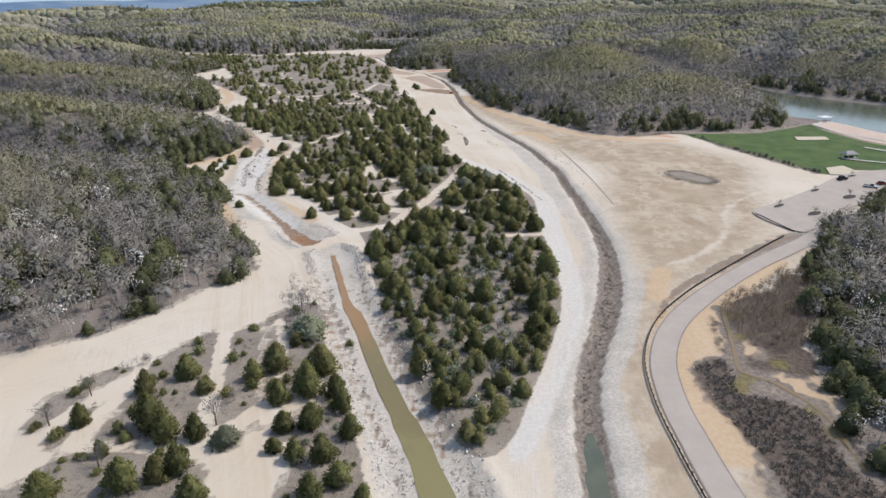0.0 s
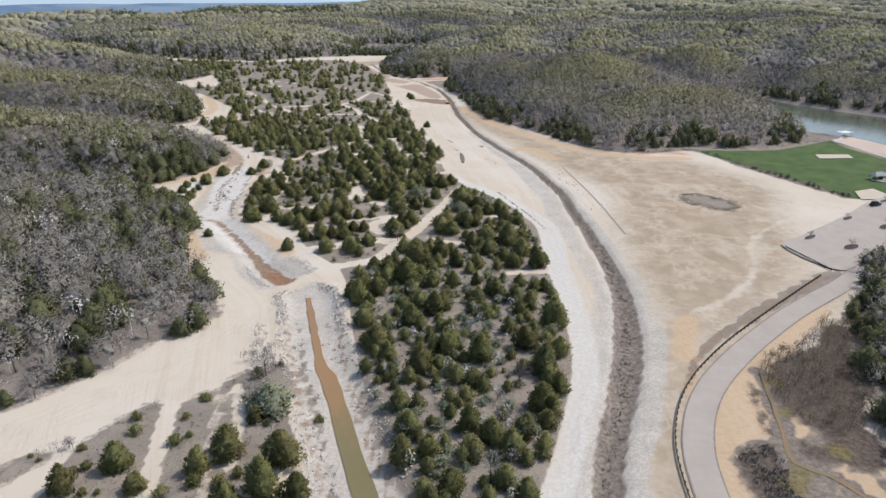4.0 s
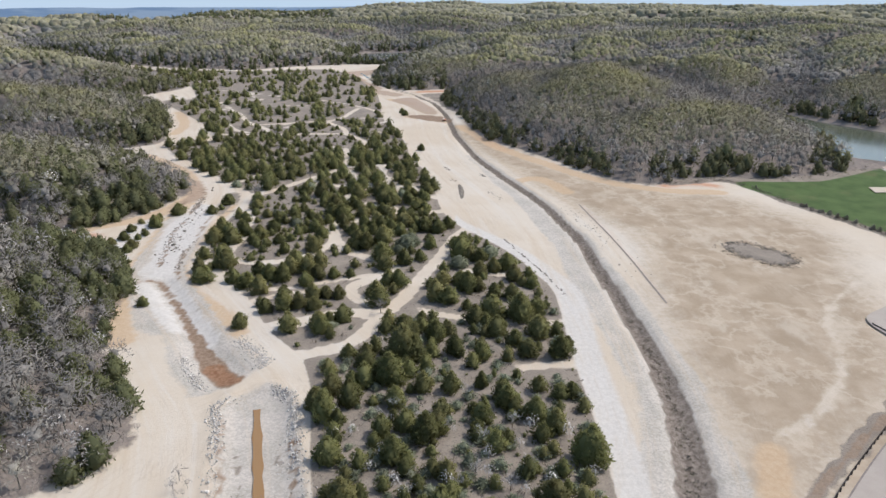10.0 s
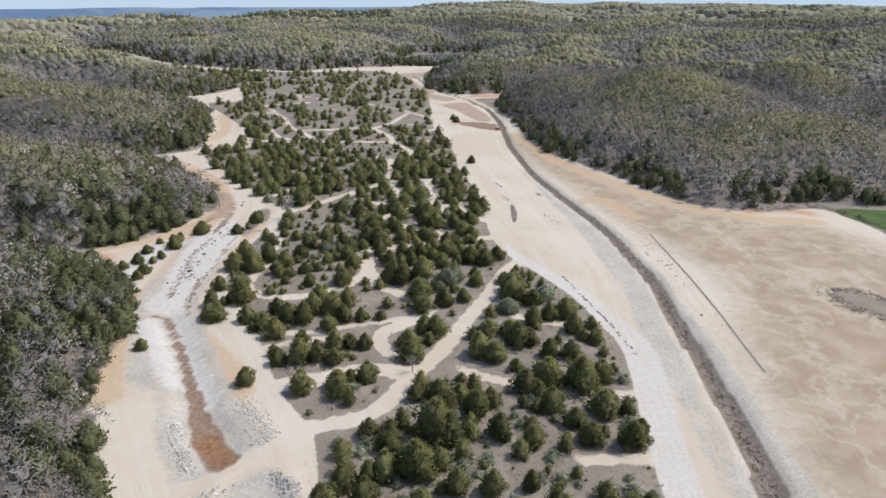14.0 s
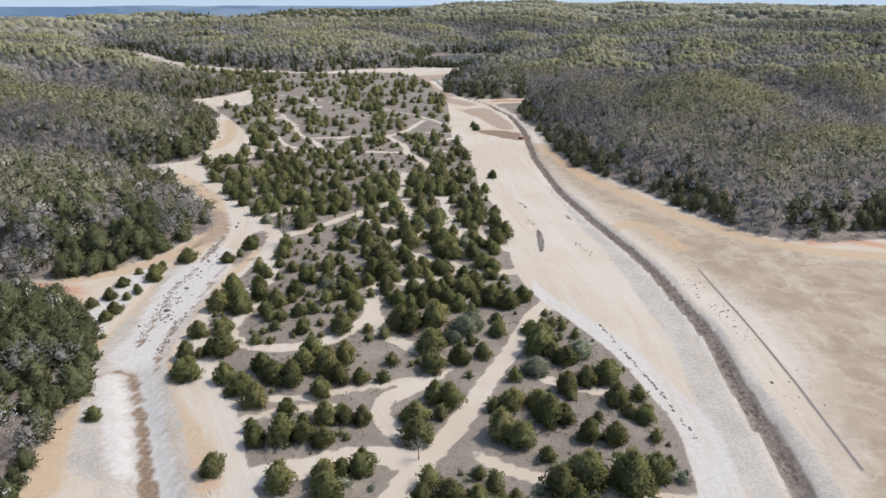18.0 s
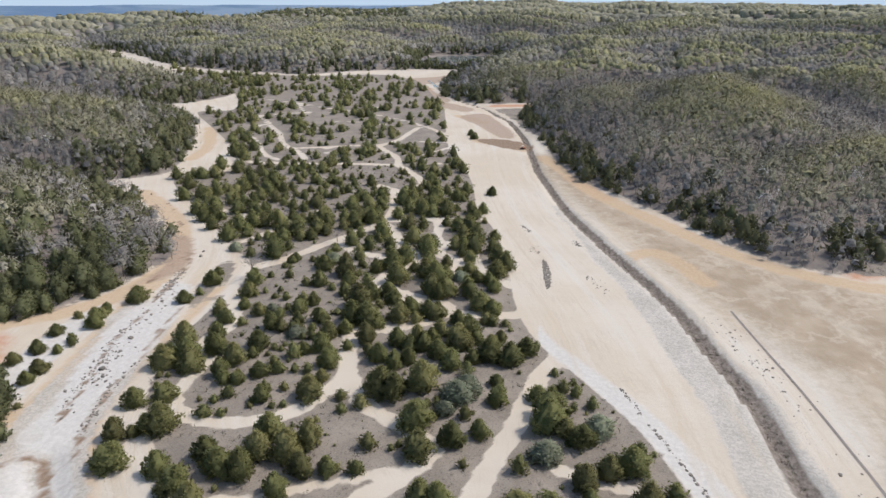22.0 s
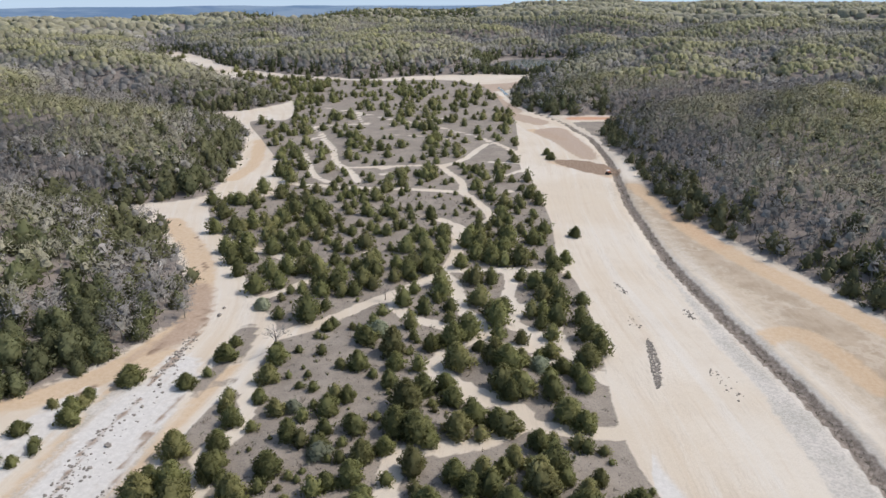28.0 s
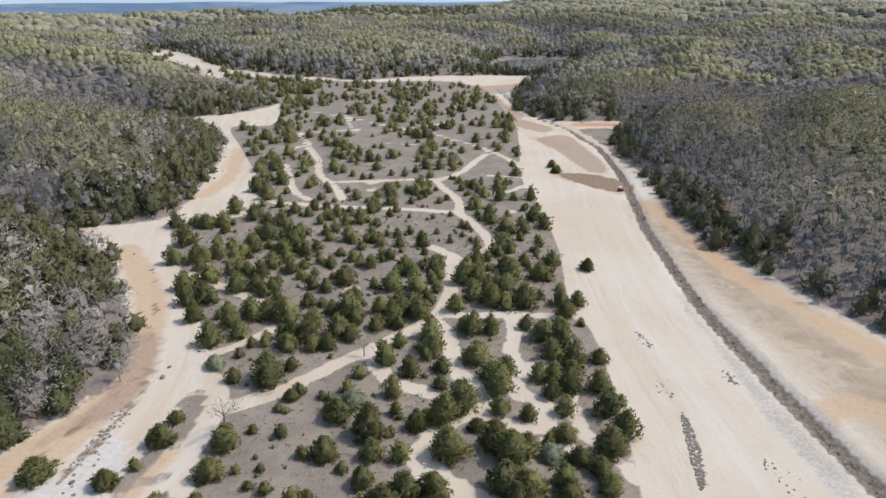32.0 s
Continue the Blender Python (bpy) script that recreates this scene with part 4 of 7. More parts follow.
def tube(path, radii, sides=5):
    """A tapered limb along a path."""
    path, v, f = np.asarray(path, float), [], []
    for k, (c, r) in enumerate(zip(path, radii)):
        ahead = path[min(k + 1, len(path) - 1)] - path[max(k - 1, 0)]
        ahead = ahead / (np.linalg.norm(ahead) + 1e-9)
        u = np.cross(ahead, (0.3, 0.9, 0.2))
        u /= np.linalg.norm(u)
        w = np.cross(ahead, u)
        for a in np.linspace(0, 2 * np.pi, sides, endpoint=False):
            v.append(c + r * (u * np.cos(a) + w * np.sin(a)))
    for k in range(len(path) - 1):
        for a in range(sides):
            b = (a + 1) % sides
            i, j = k * sides, (k + 1) * sides
            f += [(i + a, i + b, j + b), (i + a, j + b, j + a)]
    return np.array(v), np.array(f)


def joined(pieces):
    v, f, n = [], [], 0
    for a, b in pieces:
        v.append(a)
        f.append(np.asarray(b) + n)
        n += len(a)
    return np.concatenate(v), np.concatenate(f)


def rounded(template, centre, size, lift=0.15, rough=0.3, seed=0):
    """A crown's places, triangles turned outwards, and normals that follow the crown's round form, a little unevenly."""
    v, f = np.asarray(template[0], float), np.array(template[1])
    n = (v - centre) / np.square(size)
    n /= np.linalg.norm(n, axis=1, keepdims=True) + 1e-9
    n[:, 2] += lift
    n[f] += np.random.default_rng(seed).normal(size=(len(f), 1, 3)) * rough
    n /= np.linalg.norm(n, axis=1, keepdims=True) + 1e-9
    face = np.cross(v[f[:, 1]] - v[f[:, 0]], v[f[:, 2]] - v[f[:, 0]])
    inward = np.einsum("ij,ij->i", face, n[f].mean(1)) < 0
    f[inward] = f[inward][:, ::-1]
    return v, f, n


def cedar_crown(seed, clumps=70, leaves=12, slim=1.0, rings=7, sides=9):
    """A juniper's crown for a tree 1 high and 1 wide: short sprays over an uneven ovoid, broad below and bluntly pointed above."""
    rng = np.random.default_rng(seed)
    pieces, lean, lobes = [], rng.normal(size=2) * 0.06, rng.uniform(0, 6.28, 4)

    def radius(h, a):
        r = 0.5 * np.interp(h, [0, 0.1, 0.25, 0.5, 0.75, 0.9, 1], [0.66, 0.95, 1.0, 0.80, 0.46, 0.20, 0.02]) * slim
        return r * (1 + 0.16 * np.sin(2 * a + lobes[0]) + 0.14 * np.sin(3 * a + lobes[1] + 5 * h) + 0.11 * np.sin(5 * a + lobes[2] + 9 * h))

    for k in range(clumps):
        h = 0.04 + 0.93 * ((k + rng.random()) / clumps) ** 1.12
        a = k * 2.39996 + rng.normal() * 0.25
        out = np.array([np.cos(a), np.sin(a), 0])
        centre = out * radius(h, a) * rng.uniform(0.68, 1.06) + [lean[0] * h, lean[1] * h, h]
        size = 0.125 * np.interp(h, [0, 0.6, 1], [1.1, 0.95, 0.55]) * (70 / clumps) ** 0.45
        c = centre + rng.normal(size=(leaves, 3)) * size * [0.62, 0.62, 0.5]
        ax = out * 0.8 + rng.normal(size=(leaves, 3)) * 0.5 + [0, 0, 0.55]
        ax /= np.linalg.norm(ax, axis=1, keepdims=True)
        pieces.append(slivers(rng, c - ax * size * 0.5, ax, size * 1.05, size * 0.58))
    # a dense inner mass, so that no light shows through the heart of the tree
    v = []
    for r in range(rings):
        h = 0.03 + 0.88 * r / (rings - 1)
        for s in range(sides):
            a = 2 * np.pi * s / sides
            q = radius(h, a) * rng.uniform(0.66, 0.86)
            v.append((q * np.cos(a), q * np.sin(a), h + rng.normal() * 0.02))
    f = [t for r in range(rings - 1) for s in range(sides) for t in ((r * sides + s, r * sides + (s + 1) % sides, (r + 1) * sides + s), (r * sides + (s + 1) % sides, (r + 1) * sides + (s + 1) % sides, (r + 1) * sides + s))]
    pieces.append((np.array(v), np.array(f)))
    return joined(pieces)


def bare_crown(seed, limbs=7, twigs=60, spread_=0.36, thick=1.0):
    """A leafless broad-crowned tree 1 high: forked limbs and a haze of fine twigs."""
    rng = np.random.default_rng(seed)
    pieces, tips = [], []
    for k in range(limbs):
        a = k * 2.4 + rng.normal() * 0.3
        h0 = rng.uniform(0.28, 0.55)
        out = np.array([np.cos(a), np.sin(a), 0]) * spread_ * rng.uniform(0.5, 1.0)
        end = np.array([0, 0, rng.uniform(0.68, 0.98)]) + out
        mid = np.array([0, 0, (h0 + end[2]) / 2 + 0.02]) + out * 0.4
        pieces.append(tube([(0, 0, h0), mid, end], [0.011 * thick, 0.008 * thick, 0.002], 3))
        tips += [mid * 0.4 + end * 0.6, end, (mid + end) / 2]
    tips = np.array(tips)
    c = tips[rng.integers(len(tips), size=twigs)] + rng.normal(size=(twigs, 3)) * [0.085, 0.085, 0.06]
    ax = (c - [0, 0, 0.45]) * [1.0, 1.0, 1.0] + rng.normal(size=(twigs, 3)) * 0.16
    ax /= np.linalg.norm(ax, axis=1, keepdims=True)
    pieces.append(slivers(rng, c - ax * 0.05, ax, 0.15, 0.016 * thick))
    return joined(pieces)


def scattered(name, templates, xs, ys, zs, heights, widths, mat, seed, label, category, tints=None, soft=False, slopes=None):
    """Many trees in one mesh of kind stuff, each a turned and scaled template."""
    rng = np.random.default_rng(seed)
    pick, turn, tint = rng.integers(len(templates), size=len(xs)), rng.uniform(0, 2 * np.pi, len(xs)), rng.random(len(xs)) if tints is None else tints
    vs, fs, ts, ns, base = [], [], [], [], 0
    for k, (v, f, *n) in enumerate(templates):
        i = np.where(pick == k)[0]
        if not len(i):
            continue
        c, s = np.cos(turn[i])[:, None], np.sin(turn[i])[:, None]
        x = (v[:, 0] * c - v[:, 1] * s) * widths[i, None] + xs[i, None]
        y = (v[:, 0] * s + v[:, 1] * c) * widths[i, None] + ys[i, None]
        z = v[:, 2] * heights[i, None] + zs[i, None]
        vs.append(np.stack([x, y, z], -1).reshape(-1, 3))
        if n:
            m = n[0]
            turned = np.stack([m[:, 0] * c - m[:, 1] * s, m[:, 0] * s + m[:, 1] * c, np.broadcast_to(m[:, 2], (len(i), len(m)))], -1)
            if slopes is not None:
                turned = turned.copy()
                turned[:, :, :2] -= 2.2 * slopes[i, None, :]
                turned /= np.linalg.norm(turned, axis=2, keepdims=True)
            ns.append(turned.reshape(-1, 3))
        fs.append((f[None] + (np.arange(len(i)) * len(v))[:, None, None] + base).reshape(-1, 3))
        ts.append(np.repeat(tint[i], len(v)))
        base += len(i) * len(v)
    me = mesh_of(name, np.concatenate(vs), np.concatenate(fs), mat, soft, np.concatenate(ns) if ns else None)
    a = me.attributes.new("tint", "FLOAT", "POINT")
    a.data.foreach_set("value", np.concatenate(ts).astype(np.float32))
    return tagged(new(name, me), label, category, kind="stuff")


def jittered(x0, x1, y0, y1, cell, rng):
    gx, gy = np.meshgrid(np.arange(x0, x1, cell), np.arange(y0, y1, cell))
    p = np.stack([gx.ravel(), gy.ravel()], 1)
    return p + rng.uniform(-0.48, 0.48, p.shape) * cell


def puff(seed, tufts, wide, size, limbs=2, drop=0.42, loose=0.45):
    """A hazy rounded crown 1 high, as a leafless or budding tree shows from afar: tufts of twigs over a dome, on a few limbs."""
    rng = np.random.default_rng(seed)
    pieces = [tube([(0, 0, -0.03), (0.01, 0.01, 0.66)], [0.017, 0.008], 3)]
    for k in range(limbs):
        a = k * 2.4 + rng.normal() * 0.4
        end = np.array([np.cos(a) * wide * 0.7, np.sin(a) * wide * 0.7, rng.uniform(0.7, 0.9)])
        pieces.append(tube([(0, 0, 0.38), end * [0.45, 0.45, 0.78], end], [0.011, 0.008, 0.002], 3))
    k = np.arange(tufts) + 0.5
    up, a = 1 - k / tufts * 1.25, k * 2.39996 + rng.normal(size=tufts) * 0.3
    ring = np.sqrt(np.clip(1 - up**2, 0, 1))
    out = np.stack([np.cos(a) * ring, np.sin(a) * ring, up], 1)
    lump = 1 + 0.2 * np.sin(2 * a + seed) + 0.16 * np.sin(5 * a + 3 * up + seed) + rng.normal(size=tufts) * 0.10
    c = out * np.array([wide, wide, drop]) * lump[:, None] * rng.uniform(0.72, 1.04, (tufts, 1)) + [0, 0, 1 - drop]
    # each tuft lies roughly along the dome
    face = out + rng.normal(size=(tufts, 3)) * loose
    face /= np.linalg.norm(face, axis=1, keepdims=True)
    ax = np.cross(face, rng.normal(size=(tufts, 3)))
    ax /= np.linalg.norm(ax, axis=1, keepdims=True)
    side = np.cross(face, ax)
    long, broad = size[0] * rng.uniform(0.6, 1.3, (tufts, 1)), size[1] * rng.uniform(0.7, 1.4, (tufts, 1))
    v = np.stack([c - ax * long / 2 - side * broad / 2, c - ax * long / 2 + side * broad / 2, c + ax * long / 2], 1).reshape(-1, 3)
    pieces.append((v, np.arange(3 * tufts).reshape(-1, 3)))
    return joined(pieces)


def core(seed, wide, drop, rings=3, sides=7, fill=0.84):
    """The lumpy inner mass of a crown of close twigs."""
    rng = np.random.default_rng(seed + 300)
    v = [(0, 0, 1 - drop + drop * fill)]
    for r in range(rings):
        up = np.interp(r / max(1, rings - 1), [0, 1], [0.70, -0.2])
        for s in range(sides):
            a, q = 2 * np.pi * (s + 0.5 * (r % 2)) / sides, fill * rng.uniform(0.82, 1.12)
            ring = math.sqrt(max(0.0, 1 - up * up))
            v.append((wide * ring * q * math.cos(a), wide * ring * q * math.sin(a), 1 - drop + drop * up * q))
    f = [(0, 1 + s, 1 + (s + 1) % sides) for s in range(sides)]
    for r in range(rings - 1):
        for s in range(sides):
            i, j, t = 1 + r * sides, 1 + (r + 1) * sides, (s + 1) % sides
            f += [(i + s, j + s, j + t), (i + s, j + t, i + t)]
    return np.array(v), np.array(f)


def woods():
    rng = np.random.default_rng(7)
    round_ = lambda pieces, wide, drop, lift, rough, s: rounded(joined(pieces), (0, 0, 1 - drop), (wide, wide, drop), lift, rough, s)
    near_t = [round_([core(s, 0.34, 0.5, 2, 6, 0.36), puff(s, 210, 0.42, (0.11, 0.021), 2, 0.5, 0.8), bare_crown(s, 3, 30, 0.36, 1.2)], 0.42, 0.52, 1.1, 0.22, s) for s in range(6)]
    mid_t = [round_([core(s, 0.34, 0.5, 2, 6, 0.42), bare_crown(s + 20, 2, 34, 0.36, 1.5), puff(s + 20, 62, 0.42, (0.12, 0.024), 0, 0.46, 0.9)], 0.42, 0.6, 0.65, 0.3, s) for s in range(10)]
    far_t = [round_([core(s, 0.43, 0.6, 2, 6, 0.64), puff(s + 40, 25, 0.46, (0.15, 0.046), 0, 0.52, 0.7)], 0.46, 0.66, 0.5, 0.25, s) for s in range(10)]
    last_t = [round_([core(s, 0.54, 0.85, 2, 6, 0.97)], 0.54, 0.85, 0.4, 0.15, s) for s in range(7)]
    path = np.array([[0, -20], [2, 100], [-16, 250]], float)
    zones = (("near", 4.4, 0, 150, near_t, 9.4, (-330, 330, -60, 520)), ("mid", 5.3, 150, 520, mid_t, 9.2, (-640, 640, 0, 860)),
        ("far", 7.6, 520, 1200, far_t, 9.6, (-1450, 1450, 100, 1550)), ("distant", 19.0, 1200, 3200, last_t, 11.0, (-3300, 3300, 300, 3700)))
    for name, cell, lo, hi, templates, tall, box in zones:
        p = jittered(*box, cell, rng)
        d = to_line(p, path, 6000)[0]
        d = d + np.where(d < 900, 45 * waves(p, 55, 77), 90 * waves(p, 120, 78)) * (d > 230)
        p = p[(d >= lo) & (d < hi)]
        # the woods ahead of and beside the way
        x, y = p.T
        p = p[(y > 70) & (x < 95 + 0.70 * y) & (-x < 95 + np.max([0.69 * y, 0.88 * (y - 95), 1.08 * (y - 171)], 0))]
        f = fields(p)
        keep = (f["wood"] > -0.8) & (f["lake"] < -3) & (f["lawn"] < -3) & (f["marsh"] < 0) & ~((p[:, 0] > 203) & (p[:, 0] < 300) & (p[:, 1] > 300) & (p[:, 1] < 432))
        p, w, z = p[keep], f["wood"][keep], f["z"][keep]
        n = len(p)
        step = 14.0
        slope = np.stack([(fields(p + np.array(o) * step)["z"] - z) / step for o in ((1, 0), (0, 1))], 1).clip(-0.6, 0.6) if name != "near" else np.zeros((n, 2))
        away, bearing = np.hypot(*p.T), np.degrees(np.arctan2(p[:, 0], p[:, 1]))
        # buds open first on the upper slopes; the hollows and the foot of the hills stay grey
        crest = z - np.mean([fields(p + np.array(o) * 55.0)["z"] for o in ((1, 0), (0, 1), (-1, 0), (0, -1))], 0) if name in ("mid", "far") else 0 * z
        green = 0.42 * smooth(f["relief"][keep], 0.08, 0.5) + np.clip(0.10 * crest, -0.25, 0.35) + waves(p, 85, 21) * 0.13
        if name == "distant":
            green = 0.18 + 0.42 * smooth(f["relief"][keep], 0.2, 0.7) + 0.08 * waves(p, 240, 22)
        shore = np.maximum(np.minimum(w, -f["lake"][keep]), 0)
        edge = np.exp(-np.square(shore / np.where(p[:, 0] > 0, 13, 26)))
        marsh_side = (p[:, 0] > 60) & (p[:, 1] < 250)
        ridge = (away > 1500) & (bearing < -9) & (bearing > -26)
        chance = 0.03 + 0.12 * ((p[:, 0] < 0) & (w < 70) & (p[:, 1] > 215) & (p[:, 1] < 450)) + 0.06 * ((p[:, 0] < 0) & (w < 120)) + 0.85 * edge * smooth(waves(p, 55, 23), -0.8, 0.1) * np.where((p[:, 1] < 195) & (p[:, 0] < 0), 0.16, np.where(marsh_side, 0.6, 1.0)) + 0.22 * (waves(p, 190, 25) > 0.75) + 0.9 * ridge * (waves(p, 500, 26) > -0.5)
        chance = chance + 0.22 * marsh_side + 0.5 * (away > 900) * (waves(p, 260, 28) > 0.62)
        cedar_ = rng.random(n) < chance
        white = ~cedar_ & (rng.random(n) < (0.06 + 0.07 * (p[:, 0] < 0) + 0.12 * marsh_side + 0.08 * (w < 60) * (p[:, 0] < 0) * (p[:, 1] < 300)) * (1 - np.clip(green, 0, 1)) * (1 + 1.2 * (waves(p, 40, 29) > 0.3))) & (name in ("near", "mid"))
        bare = ~cedar_ & ~white
        h = tall * (rng.uniform(0.74, 1.16, n) if name in ("near", "mid") else rng.uniform(0.8, 1.15, n)) * np.clip(0.74 + w / 40, 0.74, 1)
        tint = np.clip(green + rng.normal(size=n) * 0.09 + 0.40 * (waves(p, 30, 27) > 0.95) * (green > 0.2) * (rng.random(n) < 0.7), 0, 1)
        for kind, sel, mat, label in (("hillside", bare, "canopy", "grey-brown and olive oak wood coming into bud on the hills"),
                ("flowering", white, "blossom", "small white-blossomed trees among bare wood"), ("cedar", cedar_, "wood_cedar", "dark green cedars among the bare wood")):
            if not sel.any():
                continue
            q, hs = p[sel], h[sel]
            if kind == "cedar":
                t = [rounded(cedar_crown(s + 60, *{"near": (60, 10, 1.0, 5, 6), "mid": (15, 6, 1.0, 4, 5), "far": (6, 4, 1.0, 3, 5), "distant": (1, 2, 1.0, 2, 5)}[name]), (0, 0, 0.4), (0.5, 0.5, 0.6), 0.35, 0.3, s) for s in range(5)]
                hs = hs * rng.uniform(0.55, 0.95, len(q))
                ws = hs * rng.uniform(0.75, 1.0, len(q)) if name != "distant" else np.full(len(q), cell * 0.6)
            elif kind == "flowering":
                t, hs = [round_([puff(s + 90, 46, 0.42, (0.12, 0.05), 1, 0.34)], 0.42, 0.34, 0.9, 0.25, s) for s in range(5)], hs * rng.uniform(0.6, 0.92, len(q))
                ws = hs * 0.8
            else:
                t = templates
                ws = hs * rng.uniform(0.85, 1.4, len(q)) if name != "distant" else rng.uniform(0.75, 1.15, len(q)) * cell
            scattered(kind + "_wood", t, q[:, 0], q[:, 1], z[sel], hs, ws, MAT[mat], 3, label, "woodland", tint[sel], False, slope[sel])


woods()


def round_cedar(crown, seed, mat):
    """What mesh_of takes for a cedar's crown."""
    v, f, n = rounded(crown, (0, 0, 0.36), (0.5, 0.5, 0.62), 0.55, 0.3, seed)
    return v, f, mat, True, n


def cedar_kinds():
    """Cedar models, each a trunk and a crown, made once."""
    made = []
    for s in range(10):
        crown = mesh_of("crown", *round_cedar(cedar_crown(s, 104, 17) if s < 6 else cedar_crown(s, 34, 12, 1.0, 5, 7), s, MAT["cedar"]))
        trunk = mesh_of("trunk", *tube([(0, 0, -0.06), (0.01, 0, 0.2), (0, 0, 0.6)], [0.04, 0.03, 0.012], 6), MAT["bark"])
        made.append((trunk, crown))
    return made


CEDARS = cedar_kinds()
SAGE_CROWN = mesh_of("crown", *round_cedar(cedar_crown(31, 120, 13), 31, MAT["sage"]))
SOILS = {"soil": "dark green cedar with olive tips on bare grey soil", "young": "young olive-green cedar on bare grey soil", "silt": "lone dark cedar on the pale dry lake bed", "track": "broad dark green cedar beside a pale track"}


def cedar(x, y, z, width, height, kind, turn, label, group, crown=None):
    tree = new("cedar_tree" if crown is None else "sage_shrub")
    tree.matrix_world = pose(x, y, z, 0, 0, turn) @ Matrix.Diagonal((width, width, height, 1))
    tagged(tree, label, "tree" if crown is None else "shrub", group)
    part("trunk", CEDARS[kind][0], tree)
    part("crown", crown or CEDARS[kind][1], tree)
    return tree


# cedars that stand clear, grove by grove: x, y and width
GROVE_CEDARS = [(-57.6, 121.6, 5.6), (-52.3, 116.2, 4.2), (-64.7, 116.2, 4.6), (-58.5, 104.7, 6.7), (-54.2, 100.9, 6.0), (-48.6, 101.3, 4.6), (-64.2, 102.5, 2.7), (-62.0, 100.2, 2.2), (-72.7, 104.9, 4.2), (-64.2, 96.0, 3.1), (-68.6, 84.5, 6.2), (-48.3, 91.6, 5.2), (-43.3, 85.0, 5.2), (-51.3, 89.0, 4.4), (-55.7, 86.7, 5.3), (-39.2, 125.8, 6.7), (-43.1, 121.2, 4.7), (-28.0, 124.0, 6.3), (-30.1, 116.0, 6.6), (-35.4, 112.9, 5.3), (-23.9, 115.0, 4.8), (-36.9, 135.9, 3.4), (-27.2, 104.5, 5.0), (-19.0, 102.0, 4.6), (-32.2, 103.6, 4.4), (-32.4, 97.3, 3.5), (-28.1, 95.0, 3.9), (-22.9, 94.7, 4.9), (-19.1, 88.9, 4.9), (-23.3, 85.5, 4.3), (-14.6, 85.0, 3.3), (-21.9, 110.1, 4.1)]
POINT_CEDARS = [(-23.0, 189.1, 5.6), (-19.8, 175.6, 5.2), (-15.6, 163.8, 6.2), (-12.4, 158.5, 4.7), (-8.4, 140.1, 4.8), (-6.1, 132.4, 5.1), (-6.7, 123.8, 4.8), (-2.0, 125.5, 4.3), (5.7, 132.5, 5.1), (10.0, 129.0, 5.5), (13.6, 125.6, 5.4), (16.4, 131.7, 5.0), (20.8, 140.5, 6.6), (23.2, 153.9, 7.1), (27.5, 161.6, 5.4), (28.2, 176.1, 6.6), (28.7, 197.1, 3.6), (2.3, 116.2, 5.0), (-1.5, 112.0, 4.8), (11.4, 117.8, 4.5), (15.2, 114.9, 3.9), (20.3, 164.2, 6.2), (9.1, 158.8, 6.0), (1.0, 161.3, 5.4), (-4.8, 153.6, 5.9), (-8.0, 175.7, 5.9), (-16.1, 200.7, 5.9), (-2.2, 182.3, 6.1)]
SOUTH_CEDARS = [(-39.0, 226.0, 4.6), (-31.8, 228.6, 4.6), (-28.9, 230.2, 3.6), (-25.6, 231.0, 4.4), (-30.1, 225.0, 4.8), (-21.4, 212.4, 3.6), (-16.6, 208.3, 4.5), (-22.9, 198.0, 4.6), (-18.8, 199.8, 4.2), (-25.6, 193.0, 4.7), (-22.8, 186.9, 5.5), (-19.8, 187.0, 3.5), (-13.5, 193.1, 2.6), (-18.3, 193.1, 4.7), (-10.7, 201.7, 7.0), (-8.7, 212.9, 7.3), (-8.8, 193.2, 4.7), (-3.2, 198.2, 4.4), (-5.6, 211.9, 5.4), (-1.0, 220.8, 5.8), (-9.0, 225.6, 4.6), (-4.4, 225.7, 4.2), (4.0, 214.1, 4.9)] + [(10.1, 212.1, 4.6), (14.5, 223.4, 5.2), (18.6, 218.7, 4.4), (21.2, 214.3, 4.7), (24.9, 223.5, 5.8), (21.4, 233.8, 7.6), (13.8, 233.7, 6.2), (9.6, 231.0, 5.4), (31.5, 218.4, 3.0), (28.5, 198.0, 4.2), (26.0, 236.6, 4.9), (29.1, 214.4, 4.9), (2.8, 198.6, 4.6), (0.8, 188.9, 4.6), (8.9, 187.5, 4.5), (14.5, 193.7, 4.8), (17.7, 204.2, 2.3), (-6.0, 184.5, 4.7), (-10.8, 183.1, 4.4), (23.5, 184.8, 4.4), (20.2, 189.1, 5.1), (9.5, 200.5, 3.3)]
DIAGONAL_CEDARS = [(4.6, 286.3, 3.9), (6.6, 276.9, 6.3), (9.3, 275.5, 3.6), (11.9, 292.9, 1.6), (15.3, 284.8, 2.5), (12.1, 273.3, 4.7), (12.0, 261.9, 4.9), (16.2, 264.6, 4.2), (20.6, 266.6, 5.4), (22.1, 258.2, 5.0), (26.7, 252.5, 4.2), (24.2, 253.7, 3.0), (5.9, 254.5, 4.7), (7.8, 250.1, 5.6), (0.2, 254.1, 4.8), (-1.0, 244.7, 5.4), (10.8, 250.1, 4.2), (15.2, 245.4, 3.8), (20.0, 245.0, 3.8), (2.4, 242.7, 5.3), (17.7, 251.4, 2.0), (-15.5, 254.2, 4.2), (-18.6, 247.5, 4.5), (-17.0, 241.3, 5.0), (-12.3, 253.8, 5.0), (-11.9, 270.2, 4.5), (-6.8, 273.0, 3.8), (-17.9, 266.4, 5.8)]
